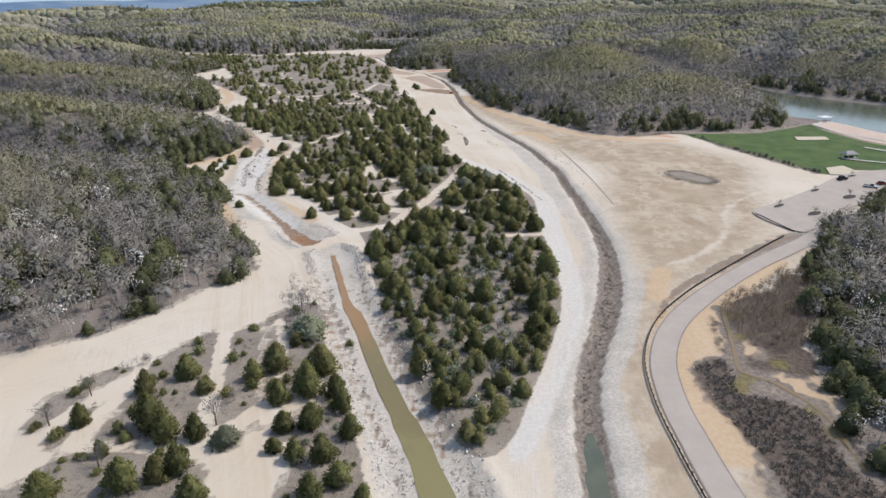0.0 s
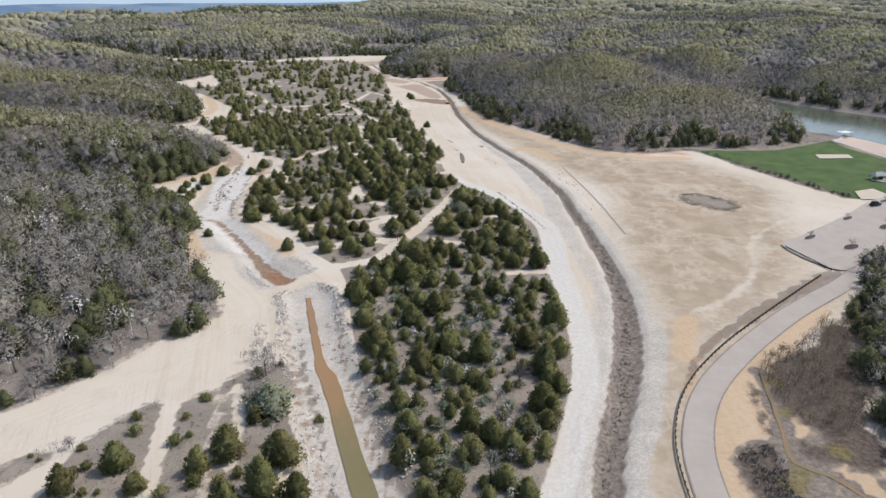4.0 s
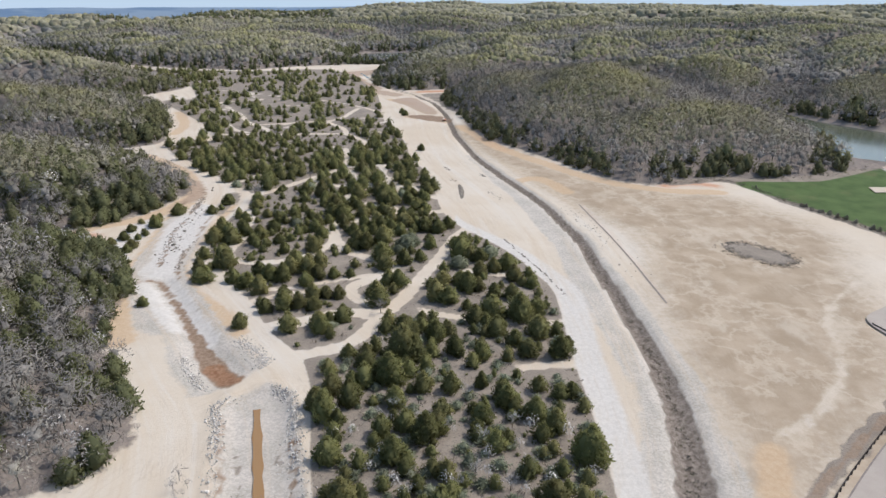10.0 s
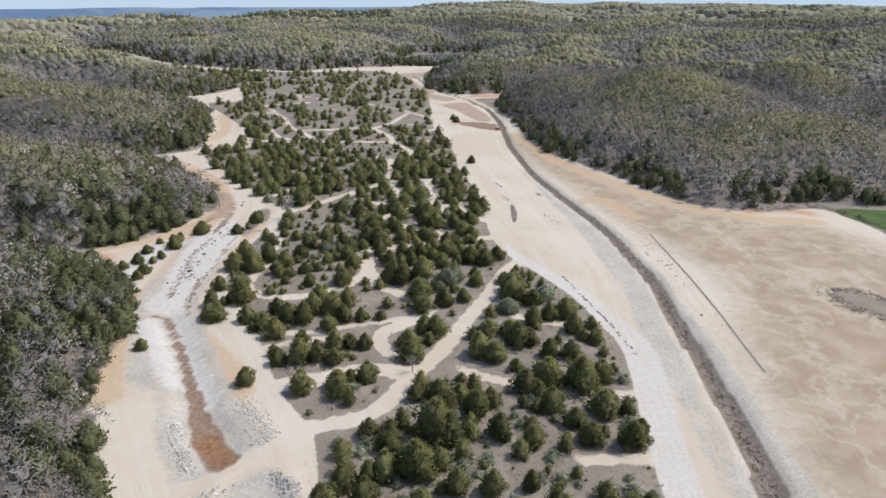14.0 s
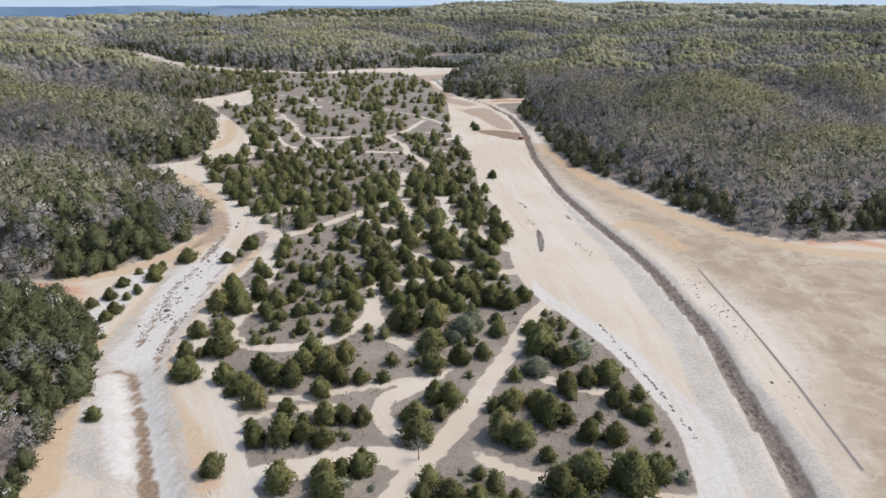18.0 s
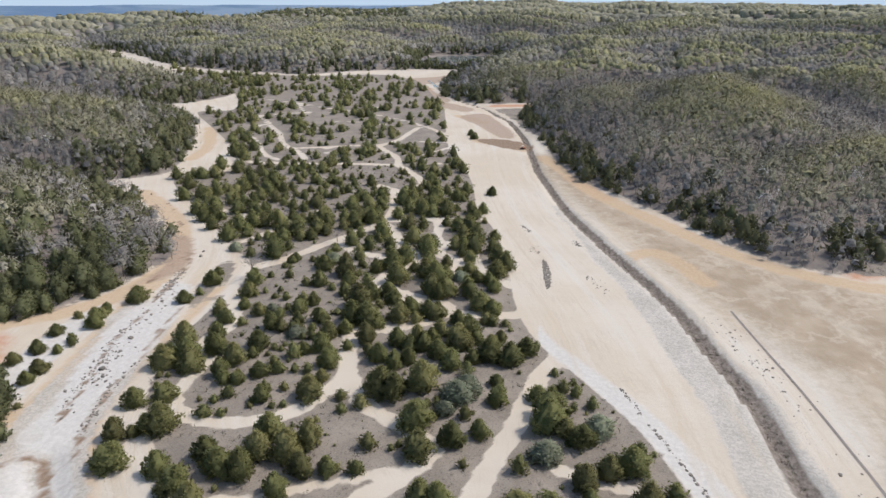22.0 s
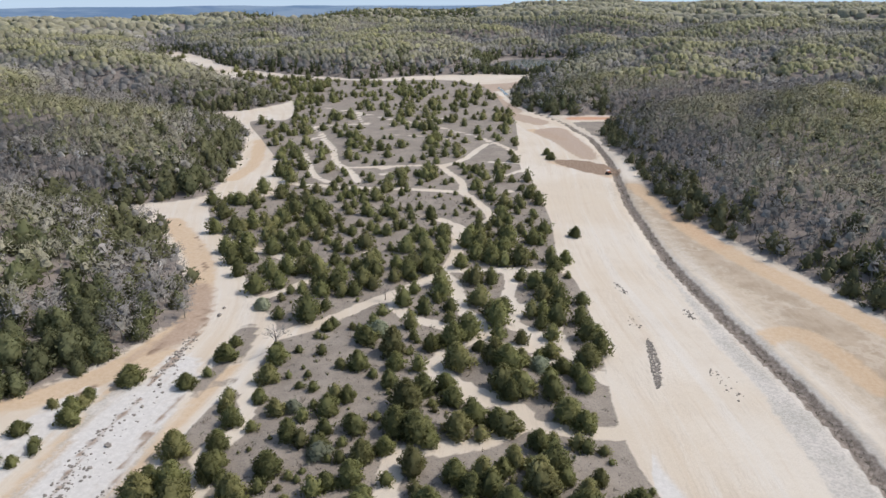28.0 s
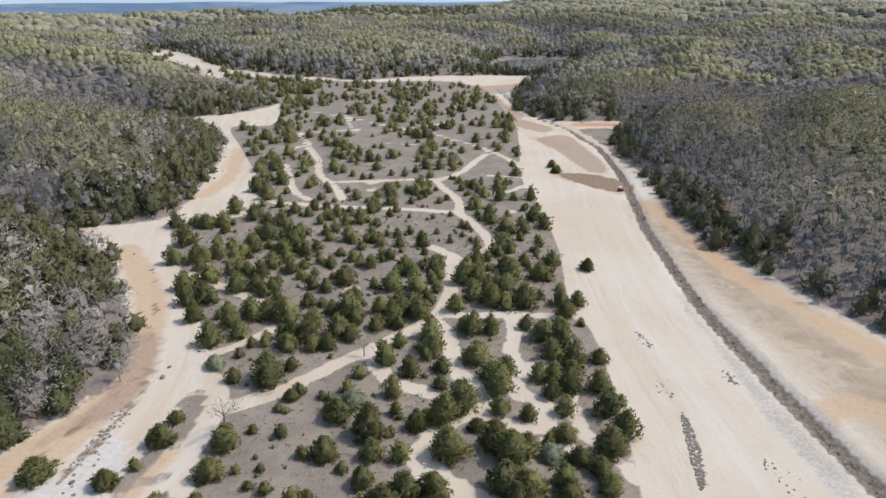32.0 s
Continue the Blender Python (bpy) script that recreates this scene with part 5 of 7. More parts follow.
SOUTH_LOOP_CEDARS = [(-62.0, 256.0, 4.5), (-57.6, 253.0, 4.9), (-52.3, 248.6, 4.7), (-51.5, 257.4, 5.0), (-47.3, 257.0, 5.0), (-46.2, 261.8, 4.6), (-39.9, 253.5, 3.8), (-41.1, 262.5, 5.5), (-37.2, 259.2, 4.5), (-32.7, 259.8, 3.4), (-27.7, 260.4, 2.5), (-45.9, 267.9, 5.4), (-38.2, 266.8, 5.0), (-58.5, 251.2, 2.7), (-55.3, 260.7, 4.6), (-47.3, 236.4, 3.8), (-42.6, 238.1, 5.2), (-38.8, 238.6, 4.3), (-34.7, 238.0, 4.3), (-35.8, 244.6, 4.5), (-32.4, 245.0, 4.0), (-28.9, 245.4, 3.5), (-44.9, 246.4, 4.1), (-67.6, 267.3, 5.8), (-70.6, 266.9, 3.6), (-71.8, 256.6, 5.6), (-77.2, 274.3, 4.1), (-72.2, 265.0, 2.4)]
LOOP_CEDARS = [(-79.7, 300.4, 5.1), (-79.6, 292.9, 4.4), (-78.9, 288.9, 5.2), (-74.6, 291.9, 5.9), (-70.4, 296.4, 4.4), (-68.3, 296.1, 2.7), (-63.8, 292.3, 4.9), (-73.0, 303.5, 3.3), (-74.4, 311.0, 4.2), (-78.8, 317.8, 2.9), (-69.7, 310.2, 2.4), (-72.6, 319.2, 3.0), (-74.3, 326.3, 4.4), (-76.1, 334.2, 5.4), (-72.7, 338.8, 2.0), (-66.3, 324.8, 1.8), (-63.0, 324.4, 2.4), (-66.3, 329.2, 1.5), (-54.9, 323.1, 3.3), (-57.1, 317.7, 3.9), (-60.6, 318.8, 1.7), (-67.0, 315.5, 3.4), (-61.3, 308.6, 4.0), (-49.8, 313.8, 4.5), (-60.7, 299.3, 5.1), (-67.0, 304.0, 1.0), (-54.9, 300.6, 1.2), (-56.7, 298.7, 1.8), (-49.3, 298.3, 3.1), (-46.0, 300.4, 4.9), (-46.0, 306.3, 4.3)]
MIDDLE_CEDARS = [(-42.8, 309.5, 3.6), (-42.8, 297.0, 3.3), (-42.2, 322.9, 6.3), (-42.4, 315.5, 5.4), (-38.2, 314.6, 6.2), (-40.3, 329.5, 5.3), (-47.9, 330.0, 3.4), (-52.5, 332.3, 2.5), (-48.7, 336.7, 3.8), (-58.5, 346.0, 4.7), (-51.0, 342.4, 5.9), (-56.7, 334.9, 4.5), (-60.4, 334.1, 2.5), (-67.0, 338.8, 2.4), (-43.2, 347.3, 3.7), (-35.2, 313.6, 3.2), (-36.8, 305.4, 4.8), (-34.4, 300.2, 2.8), (-33.7, 326.8, 4.6), (-36.4, 330.8, 4.2), (-30.8, 318.0, 4.9), (-28.2, 322.2, 4.2), (-23.6, 321.4, 4.6), (-21.6, 320.1, 4.9), (-26.2, 317.3, 2.7), (-22.1, 331.4, 4.1), (-19.0, 330.1, 5.2), (-32.1, 340.4, 5.3), (-39.0, 351.8, 5.2), (-35.5, 355.4, 5.8)]
EAST_CEDARS = [(-29.6, 362.6, 6.0), (-33.9, 371.4, 6.3), (-23.5, 353.8, 2.7), (-29.0, 354.0, 3.4), (-18.8, 369.8, 3.7), (-17.3, 359.4, 5.5), (-15.3, 350.3, 3.9), (-12.8, 366.4, 6.4), (-9.7, 358.2, 6.1), (-6.9, 348.4, 5.8), (-4.4, 351.4, 4.5), (-4.4, 362.3, 2.5), (-14.9, 379.1, 6.1), (-19.4, 378.1, 4.6), (-24.4, 344.5, 6.4), (-20.3, 341.8, 6.5), (-28.1, 343.7, 3.6), (-11.7, 342.5, 4.3), (-7.9, 336.7, 4.8), (-13.5, 333.3, 4.5), (-10.4, 327.1, 5.4), (-7.0, 324.2, 4.4), (-5.5, 327.3, 2.2), (-15.0, 316.4, 4.7), (-19.0, 310.8, 4.0), (-12.1, 310.9, 4.8), (-13.6, 304.9, 4.5), (-3.9, 309.8, 3.4), (-3.4, 317.4, 2.1), (-21.9, 303.0, 4.3), (-25.1, 302.3, 3.8), (-6.2, 305.2, 3.7), (4.4, 308.9, 1.4)]
NORTH_CEDARS = [(-80.7, 374.2, 4.3), (-76.8, 373.7, 5.1), (-70.6, 377.9, 5.2), (-71.0, 386.8, 5.8), (-62.6, 379.8, 4.7), (-54.1, 390.7, 5.5), (-48.2, 381.6, 4.9), (-59.6, 386.3, 5.4), (-66.7, 383.2, 3.4), (-41.7, 387.4, 3.6), (-34.3, 384.8, 4.6), (-77.0, 379.4, 4.2), (-83.3, 373.6, 3.0), (-70.7, 371.1, 3.9), (-67.0, 376.0, 4.0), (-85.7, 381.9, 6.0), (-91.3, 382.2, 5.2), (-87.6, 396.6, 6.2), (-81.2, 405.6, 7.1), (-76.0, 414.9, 6.7), (-69.0, 420.8, 7.5), (-83.8, 421.9, 7.0), (-95.8, 423.9, 7.5), (-104.7, 426.8, 6.9), (-98.9, 394.0, 4.0), (-103.6, 408.6, 5.0), (-39.3, 407.6, 3.4), (-45.9, 397.4, 4.7), (-42.8, 414.3, 5.1), (-33.7, 418.4, 5.5)]
INNER_LOOP_CEDARS = [(-64.5, 293.6, 4.7), (-60.9, 299.8, 4.9), (-56.1, 287.7, 3.9), (-52.4, 289.4, 3.1), (-42.9, 281.9, 5.4), (-42.2, 288.0, 3.0), (-42.4, 293.6, 4.3), (-64.6, 286.7, 4.0), (-59.7, 284.1, 3.0), (-52.2, 279.0, 3.6), (-61.8, 272.9, 2.8), (-58.5, 273.2, 1.8), (-53.7, 276.3, 1.2), (-47.2, 277.8, 1.5), (-70.9, 299.8, 3.4), (-77.8, 314.7, 3.0), (-74.0, 305.1, 3.2), (-77.6, 288.6, 5.5), (-72.4, 288.8, 5.5), (-72.2, 277.0, 4.2), (-76.4, 273.6, 4.7), (-67.9, 269.3, 5.7), (-75.3, 264.1, 4.3), (-62.1, 310.2, 4.9), (-54.7, 307.0, 3.8), (-50.3, 298.9, 2.6), (-46.4, 302.0, 4.8), (-73.1, 318.6, 2.5), (-55.3, 324.0, 3.5), (-54.9, 298.3, 1.4), (-57.2, 295.7, 1.2), (-40.0, 301.6, 2.4)]
LOOP_EAST_CEDARS = [(-28.6, 285.1, 6.2), (-25.8, 284.1, 5.7), (-20.0, 287.0, 6.0), (-23.7, 304.9, 4.8), (-18.2, 300.0, 4.6), (-14.8, 296.0, 5.0), (-14.4, 307.0, 5.7), (-9.8, 308.0, 3.6), (-6.4, 300.7, 5.6), (-4.0, 309.3, 3.0), (-1.4, 299.9, 5.0), (1.8, 304.5, 4.6), (-4.0, 284.4, 4.0), (-4.2, 290.6, 3.1), (-19.4, 275.3, 6.4), (-31.5, 279.7, 2.8), (-36.3, 281.8, 2.6), (-36.2, 305.8, 4.6), (4.3, 287.8, 4.5), (6.5, 281.1, 5.5), (8.1, 296.7, 2.1), (12.1, 288.7, 2.5), (-20.6, 308.2, 3.6), (-28.4, 304.3, 4.2), (-31.6, 297.4, 4.3), (-27.5, 294.5, 3.9), (-24.6, 297.0, 3.9), (-10.1, 298.4, 3.3)]
ISLAND_CEDARS = [(-88.1, 332.8, 4.5), (-89.1, 339.0, 2.7), (-77.6, 355.1, 6.1), (-79.3, 368.5, 4.4), (-85.4, 369.0, 2.5), (-88.5, 368.3, 2.2), (-73.9, 369.7, 3.4), (-70.4, 350.6, 3.1), (-69.5, 352.9, 2.6), (-64.2, 351.9, 2.0), (-55.7, 368.3, 4.9), (-49.3, 364.7, 4.1), (-50.4, 356.5, 4.0), (-47.2, 375.6, 6.3), (-90.3, 320.5, 4.1), (-88.3, 325.5, 2.2), (-111.6, 298.3, 3.4), (-105.5, 295.5, 2.3), (-105.8, 304.6, 3.9), (-106.8, 309.6, 2.9), (-113.6, 308.6, 2.1), (-108.4, 313.3, 1.4), (-106.4, 291.4, 2.0)]
WEST_CEDARS = [(-147.1, 483.2, 6.7), (-137.7, 474.7, 8.1), (-141.2, 494.8, 6.0), (-141.5, 456.5, 9.2), (-131.1, 451.8, 8.9), (-142.2, 438.2, 8.7), (-140.5, 423.2, 9.7), (-135.6, 408.9, 10.4), (-129.4, 410.8, 6.4), (-137.6, 440.9, 7.3), (-117.4, 413.1, 5.1), (-117.8, 399.0, 6.6), (-124.6, 415.2, 6.5), (-116.2, 422.4, 6.5), (-117.1, 434.0, 6.1), (-118.1, 446.9, 5.7), (-119.3, 459.8, 4.5), (-113.0, 457.8, 4.1), (-106.0, 456.7, 3.6), (-102.4, 459.8, 4.4), (-114.1, 465.8, 4.5), (-110.1, 467.7, 3.8), (-99.9, 465.6, 3.3), (-91.6, 466.1, 4.4), (-91.7, 455.1, 5.7)] + [(-104.3, 411.7, 6.1), (-97.4, 409.1, 5.4), (-104.6, 404.5, 5.4), (-105.8, 421.9, 5.7), (-105.4, 431.6, 5.3), (-98.7, 422.4, 5.0), (-96.9, 427.6, 3.9), (-87.8, 416.2, 4.2), (-88.5, 424.9, 3.1), (-83.0, 422.2, 3.7), (-89.7, 437.1, 5.3), (-107.3, 395.5, 8.1), (-97.0, 396.3, 5.1), (-92.1, 389.7, 4.9), (-102.1, 397.1, 4.6), (-78.3, 380.6, 5.1), (-83.9, 390.3, 4.8), (-76.2, 387.6, 4.2), (-79.2, 406.2, 6.3), (-73.0, 397.0, 4.3), (-76.0, 418.3, 4.2), (-68.2, 383.3, 4.5), (-62.7, 382.3, 4.5), (-64.4, 391.0, 4.7), (-58.7, 391.4, 5.7)] + [(-65.2, 404.7, 6.6), (-65.2, 438.9, 5.1), (-66.1, 420.5, 4.2), (-62.2, 414.7, 4.6), (-56.8, 419.8, 5.3), (-122.0, 392.4, 6.5), (-115.4, 384.7, 6.2), (-112.3, 387.4, 6.8), (-109.0, 377.0, 5.4), (-98.4, 367.2, 7.0), (-97.8, 375.6, 7.3), (-94.9, 380.5, 6.3), (-93.6, 371.8, 5.0), (-87.0, 400.5, 4.5), (-82.4, 399.3, 3.9), (-92.9, 405.9, 3.5), (-78.7, 368.5, 4.3), (-73.7, 369.5, 3.8), (-77.9, 355.3, 5.4), (-75.3, 360.8, 3.2), (-85.2, 354.0, 3.6), (-87.6, 368.2, 3.4), (-86.3, 371.3, 3.0), (-55.6, 368.7, 4.6), (-54.9, 376.2, 3.8)]
SHORE_CEDARS = [(-48.7, 377.9, 6.6), (-42.7, 368.0, 3.7), (-41.6, 361.5, 3.1), (-36.8, 360.0, 3.7), (-38.7, 351.2, 6.0), (-41.8, 350.1, 3.3), (-31.9, 349.4, 3.0), (-35.3, 340.8, 6.1), (-27.7, 344.9, 5.2), (-24.2, 341.8, 6.0), (-21.5, 344.7, 4.1), (-22.5, 354.8, 3.1), (-28.2, 355.4, 3.3), (-35.8, 373.2, 5.7), (-31.6, 367.0, 4.8), (-28.9, 369.9, 4.4), (-21.5, 369.3, 3.9), (-18.7, 363.5, 3.5), (-15.6, 358.3, 3.9), (-14.8, 366.5, 5.9), (-14.6, 375.5, 5.6), (-18.1, 383.5, 5.9), (-22.3, 386.7, 5.4), (-9.1, 367.8, 4.2), (-7.4, 360.1, 5.0), (-4.4, 353.6, 4.9), (-4.8, 363.6, 2.5), (-9.1, 379.2, 3.8), (-17.6, 399.7, 4.6), (-14.7, 406.9, 4.2), (-28.4, 403.8, 6.0), (-36.9, 401.9, 5.2), (-34.9, 409.4, 5.0), (-42.6, 404.1, 4.9), (-46.9, 414.3, 6.4), (-26.2, 421.0, 5.5), (-35.1, 423.1, 5.3), (-45.6, 427.2, 5.1), (-34.6, 386.7, 4.1), (-26.9, 391.4, 3.3), (-39.3, 385.7, 4.9), (-12.5, 343.7, 4.0), (-8.6, 341.6, 3.9), (-18.2, 347.9, 2.5), (-24.2, 333.9, 5.6), (-20.0, 334.2, 5.6), (-14.6, 337.4, 3.8), (-35.7, 331.3, 4.2), (-7.2, 337.7, 4.2)]
SAGE_SHRUBS = [(-92.0, 358.5, 4.2), (-57.3, 351.1, 5.0), (-64.1, 317.1, 3.4), (-53.8, 305.4, 4.1), (-17.3, 343.6, 4.3), (5.6, 268.5, 5.5), (15.9, 276.8, 5.4), (-12.1, 284.2, 6.2), (-10.7, 287.5, 5.3), (-14.2, 279.2, 3.7), (-42.6, 99.8, 5.0), (-35.1, 140.0, 8.1), (-12.5, 203.0, 3.4)]
LONE_CEDARS = [(-51.9, 228.0, 4.4), (-12.6, 431.4, 4.1), (-28.6, 540.4, 4.1), (-31.0, 550.2, 3.7), (-107.4, 307.5, 4.1), (-107.8, 312.3, 3.1), (-112.7, 308.3, 2.2), (-103.1, 319.4, 4.9), (-112.6, 299.5, 3.1), (-106.8, 297.1, 2.3), (-111.3, 291.3, 3.5), (-107.2, 292.2, 1.7), (-113.3, 286.0, 3.1), (-105.0, 283.6, 3.5), (-105.0, 279.1, 3.2), (-100.3, 270.4, 1.5), (-108.5, 275.1, 2.9), (-82.5, 240.0, 3.0)]


NORTHWEST_CEDARS = [(-547, 967), (-556, 994), (-558, 1012), (-485, 906), (-513, 971), (-504, 948), (-504, 912), (-424, 846), (-418, 842), (-409, 836), (-409, 844), (-401, 849), (-382, 815), (-373, 850), (-349, 814), (-342, 818), (-332, 811), (-381, 838), (-332, 794), (-319, 800), (-311, 802), (-298, 786), (-298, 792), (-289, 788), (-285, 789), (-283, 796), (-275, 794), (-272, 802), (-311, 770), (-274, 745), (-264, 737), (-253, 729), (-246, 731), (-258, 777), (-235, 734), (-231, 734), (-239, 764)]


def plant_cedars():
    rng = np.random.default_rng(11)
    placed, rows = [], []
    for trees in (LONE_CEDARS, ISLAND_CEDARS, GROVE_CEDARS, POINT_CEDARS, SOUTH_CEDARS, DIAGONAL_CEDARS, SOUTH_LOOP_CEDARS, LOOP_CEDARS, INNER_LOOP_CEDARS, LOOP_EAST_CEDARS, SHORE_CEDARS, MIDDLE_CEDARS, EAST_CEDARS, WEST_CEDARS, NORTH_CEDARS):
        for x, y, w in trees:
            if placed and min((x - a) ** 2 + (y - b) ** 2 for a, b in placed) < (1.2 if w < 3 else (0.48 * w) ** 2) * (2.0 if trees in (MIDDLE_CEDARS, EAST_CEDARS, NORTH_CEDARS) and y > 328 else 1.0):
                continue
            placed.append((x, y))
            rows.append((min(w, 7.2) if trees is not WEST_CEDARS else min(0.86 * w, 5.6), trees is LONE_CEDARS))
    here = fields(np.array(placed, float))
    far_off = []
    for (x, y), (w, lone), z, scrub in zip(placed, rows, here["z"], here["scrub"]):
        # singly as far as the middle of the cedars; those beyond stand in one grove
        if y > 352 and not lone:
            far_off.append((x, y, z, w))
            continue
        label = SOILS["silt" if lone else "young" if w < 3 else "track" if scrub < w else "soil"]
        near_end = y < 205 and not lone
        cedar(x, y, z, w * rng.uniform(0.95, 1.14) * (0.86 if near_end else 1), w * (0.95 if lone else rng.uniform(0.88, 1.22)) * (1.06 if near_end else 1), int(rng.integers(6) if w > 2.9 else rng.integers(6, 10)), rng.uniform(0, 360), label, "cedars on the lake bed")
    x, y, z, w = np.array(far_off).T
    scattered("cedar_grove", [rounded(cedar_crown(s, 46, 11, 1.0, 5, 7), (0, 0, 0.36), (0.5, 0.5, 0.62), 0.55, 0.3, s) for s in range(6)], x, y, z, w * rng.uniform(0.95, 1.3, len(w)), w * rng.uniform(0.95, 1.1, len(w)), MAT["cedar"], 5, "dark green cedars with olive tips on bare grey soil", "trees")
    for x, y, w in SAGE_SHRUBS:
        cedar(x, y, height_at(x, y), w * 1.1, w * 0.72, 0, rng.uniform(0, 360), "rounded grey-green shrub on bare grey soil", "grey-green shrubs", SAGE_CROWN)
    # the crowded stands: the point, and the far end of the cedars
    spots = np.array(placed)
    for name, box, cell in (("point", (-30, 36, 94, 240), 4.1), ("west", (-142, -58, 384, 472), 4.7), ("north", (-300, 0, 396, 800), 6.2)):
        p = jittered(box[0], box[1], box[2], box[3], cell, rng)
        f = fields(p)
        block = 1 - np.hypot((p[:, 0] + 104) / 40, (p[:, 1] - 428) / 46)
        dens = (np.where(p[:, 1] < 185, 0.68, 0.36) + 0.4 * waves(p, 22, 33)) if name == "point" else 0.26 * smooth(block, 0, 0.3) if name == "west" else (block < 0.05) * (0.46 + 0.5 * waves(p, 60, 31))
        clear = np.min(np.hypot(p[:, None, 0] - spots[:, 0], p[:, None, 1] - spots[:, 1]), 1)
        keep = (in_shape(p, PENINSULA) > 1.0) & (f["scrub"] > 1.0) & (f["wood"] < 0) & (clear > 2.6) & (rng.random(len(p)) < dens)
        p, z = p[keep], f["z"][keep]
        ws = rng.uniform(1.9, 3.9, len(p)) if name == "point" else rng.uniform(1.6, 4.6, len(p)) if name == "west" else rng.uniform(2.0, 5.6, len(p))
        hs = ws * rng.uniform(0.85, 1.2, len(p)) * (1.15 if name == "point" else 1)
        crowns = [rounded(cedar_crown(s, 48 if name == "point" else 18, 11 if name == "point" else 7, 1.0, 5, 7), (0, 0, 0.36), (0.5, 0.5, 0.62), 0.55, 0.3, s) for s in range(6)]
        scattered("cedar_stand", crowns, p[:, 0], p[:, 1], z, hs, ws, MAT["cedar"], 6, "crowded dark green cedars on grey soil" if name == "point" else "scattered dark green cedars on the far lake bed", "trees")
    p = jittered(-120, -62, 888, 910, 5.0, rng)
    hs = rng.uniform(3.0, 6.0, len(p))
    scattered("cedar_row", [cedar_crown(s + 40, 12, 6, 1.0, 4, 6) for s in range(3)], p[:, 0], p[:, 1], fields(p)["z"], hs, hs * 0.9, MAT["wood_cedar"], 7, "dark row of cedars before the far lake", "trees")
    spots = np.array(NORTHWEST_CEDARS, float)
    hs = rng.uniform(4.0, 7.5, len(spots))
    scattered("cedar_grove", [rounded(cedar_crown(s + 44, 14, 7, 1.0, 4, 6), (0, 0, 0.36), (0.5, 0.5, 0.62), 0.4, 0.3, s) for s in range(4)], spots[:, 0], spots[:, 1], fields(spots)["z"], hs, hs * 1.1, MAT["cedar"], 8, "dark cedars scattered over the far sandy arm of the lake bed", "trees")


plant_cedars()


# ---------------------------------------------------------------- water
def ribbon(line, halves, z):
    """A level or sloping strip along a line; halves and z may change along it."""
    line = np.asarray(line, float)
    t = np.gradient(line, axis=0)
    t /= np.linalg.norm(t, axis=1, keepdims=True)
    side = np.stack([t[:, 1], -t[:, 0]], 1)
    h, z = np.broadcast_to(halves, len(line))[:, None], np.broadcast_to(z, len(line))
    left, right = line - side * h, line + side * h
    v = np.concatenate([np.column_stack([left, z]), np.column_stack([right, z])])
    n, k = len(line), np.arange(len(line) - 1)
    return v, np.stack([k, n + k, n + k + 1, k + 1], 1)


def sheet(outline, z):
    """A flat sheet within an outline."""
    bm = bmesh.new()
    bm.faces.new([bm.verts.new((x, y, z)) for x, y in outline])
    bmesh.ops.triangulate(bm, faces=bm.faces[:])
    return bm


def surface(name, data, mat, label, category):
    """A flush piece of the setting."""
    if isinstance(data, bmesh.types.BMesh):
        me = bpy.data.meshes.new(name)
        data.normal_update()
        if data.faces[:] and sum(f.normal.z for f in data.faces) < 0:
            bmesh.ops.reverse_faces(data, faces=data.faces[:])
        data.to_mesh(me)
        data.free()
        me.materials.append(mat)
    else:
        me = mesh_of(name, *data, mat)
    return tagged(new(name, me), label, category, kind="structure")


surface("ditch_water", ribbon(DITCH, np.interp(np.linspace(0, 1, len(DITCH)), *DITCH_HALF) + 0.3 * waves(DITCH, 6, 61), -0.72), MAT["ditch_water"], "still water turning from brown silt to green algae in a gravel ditch", "water")
surface("channel_water", ribbon(CHANNEL[-21:], np.interp(CHANNEL[-21:, 1], [60, 97, 106], [2.3, 1.9, 0.2]) + 0.3 * waves(CHANNEL[-21:], 7, 62), -1.0), MAT["green_water"], "dull green pool at the end of the channel", "water")
surface("lake_water", sheet(LAKE, -0.9), MAT["green_water"], "grey-green lake beside the park", "water")
surface("far_lake_water", sheet(FAR_LAKE, -0.6), MAT["grey_water"], "pale grey arm of the lake under wooded hills", "water")
surface("marsh_stream", ribbon(STREAM, 0.4 + 0.2 * waves(STREAM, 6, 63), 0.13), MAT["brown_water"], "shallow brown stream through the marsh", "water")


# ---------------------------------------------------------------- road, car park and park
def draped(data, lift):
    """Sets a ribbon's places on the ground, lifted."""
    v, f = data
    v[:, 2] = fields(v[:, :2])["z"] + lift
    return v, f


surface("upper_pool_water", draped(ribbon(CHANNEL[:40], 1.1 + 0.5 * waves(CHANNEL[:40], 40, 64), 0), 0.14), MAT["grey_water"], "thin pool of water in the upper channel", "water")
road_line = ROAD
road = surface("road", draped(ribbon(road_line, 2.75, 0), 0.16), MAT["asphalt"], "pale grey chip-sealed road curving along the lake bed", "road")
for k, off in enumerate((-2.9, 2.9)):
    t = np.gradient(road_line, axis=0)
    t /= np.linalg.norm(t, axis=1, keepdims=True)
    edge = road_line + np.stack([t[:, 1], -t[:, 0]], 1) * off
    surface("road_edge", draped(ribbon(edge, 0.16, 0), 0.13), MAT["seam"], "dark dirt seam along the road edge", "road edge")
surface("parking_lot", sheet(LOT, 0.42), MAT["asphalt"], "pale grey asphalt car park with planted islands", "car park")
surface("beach", sheet(BEACH, 0.32), MAT["beach"], "pinkish sand beach by the lake", "beach")
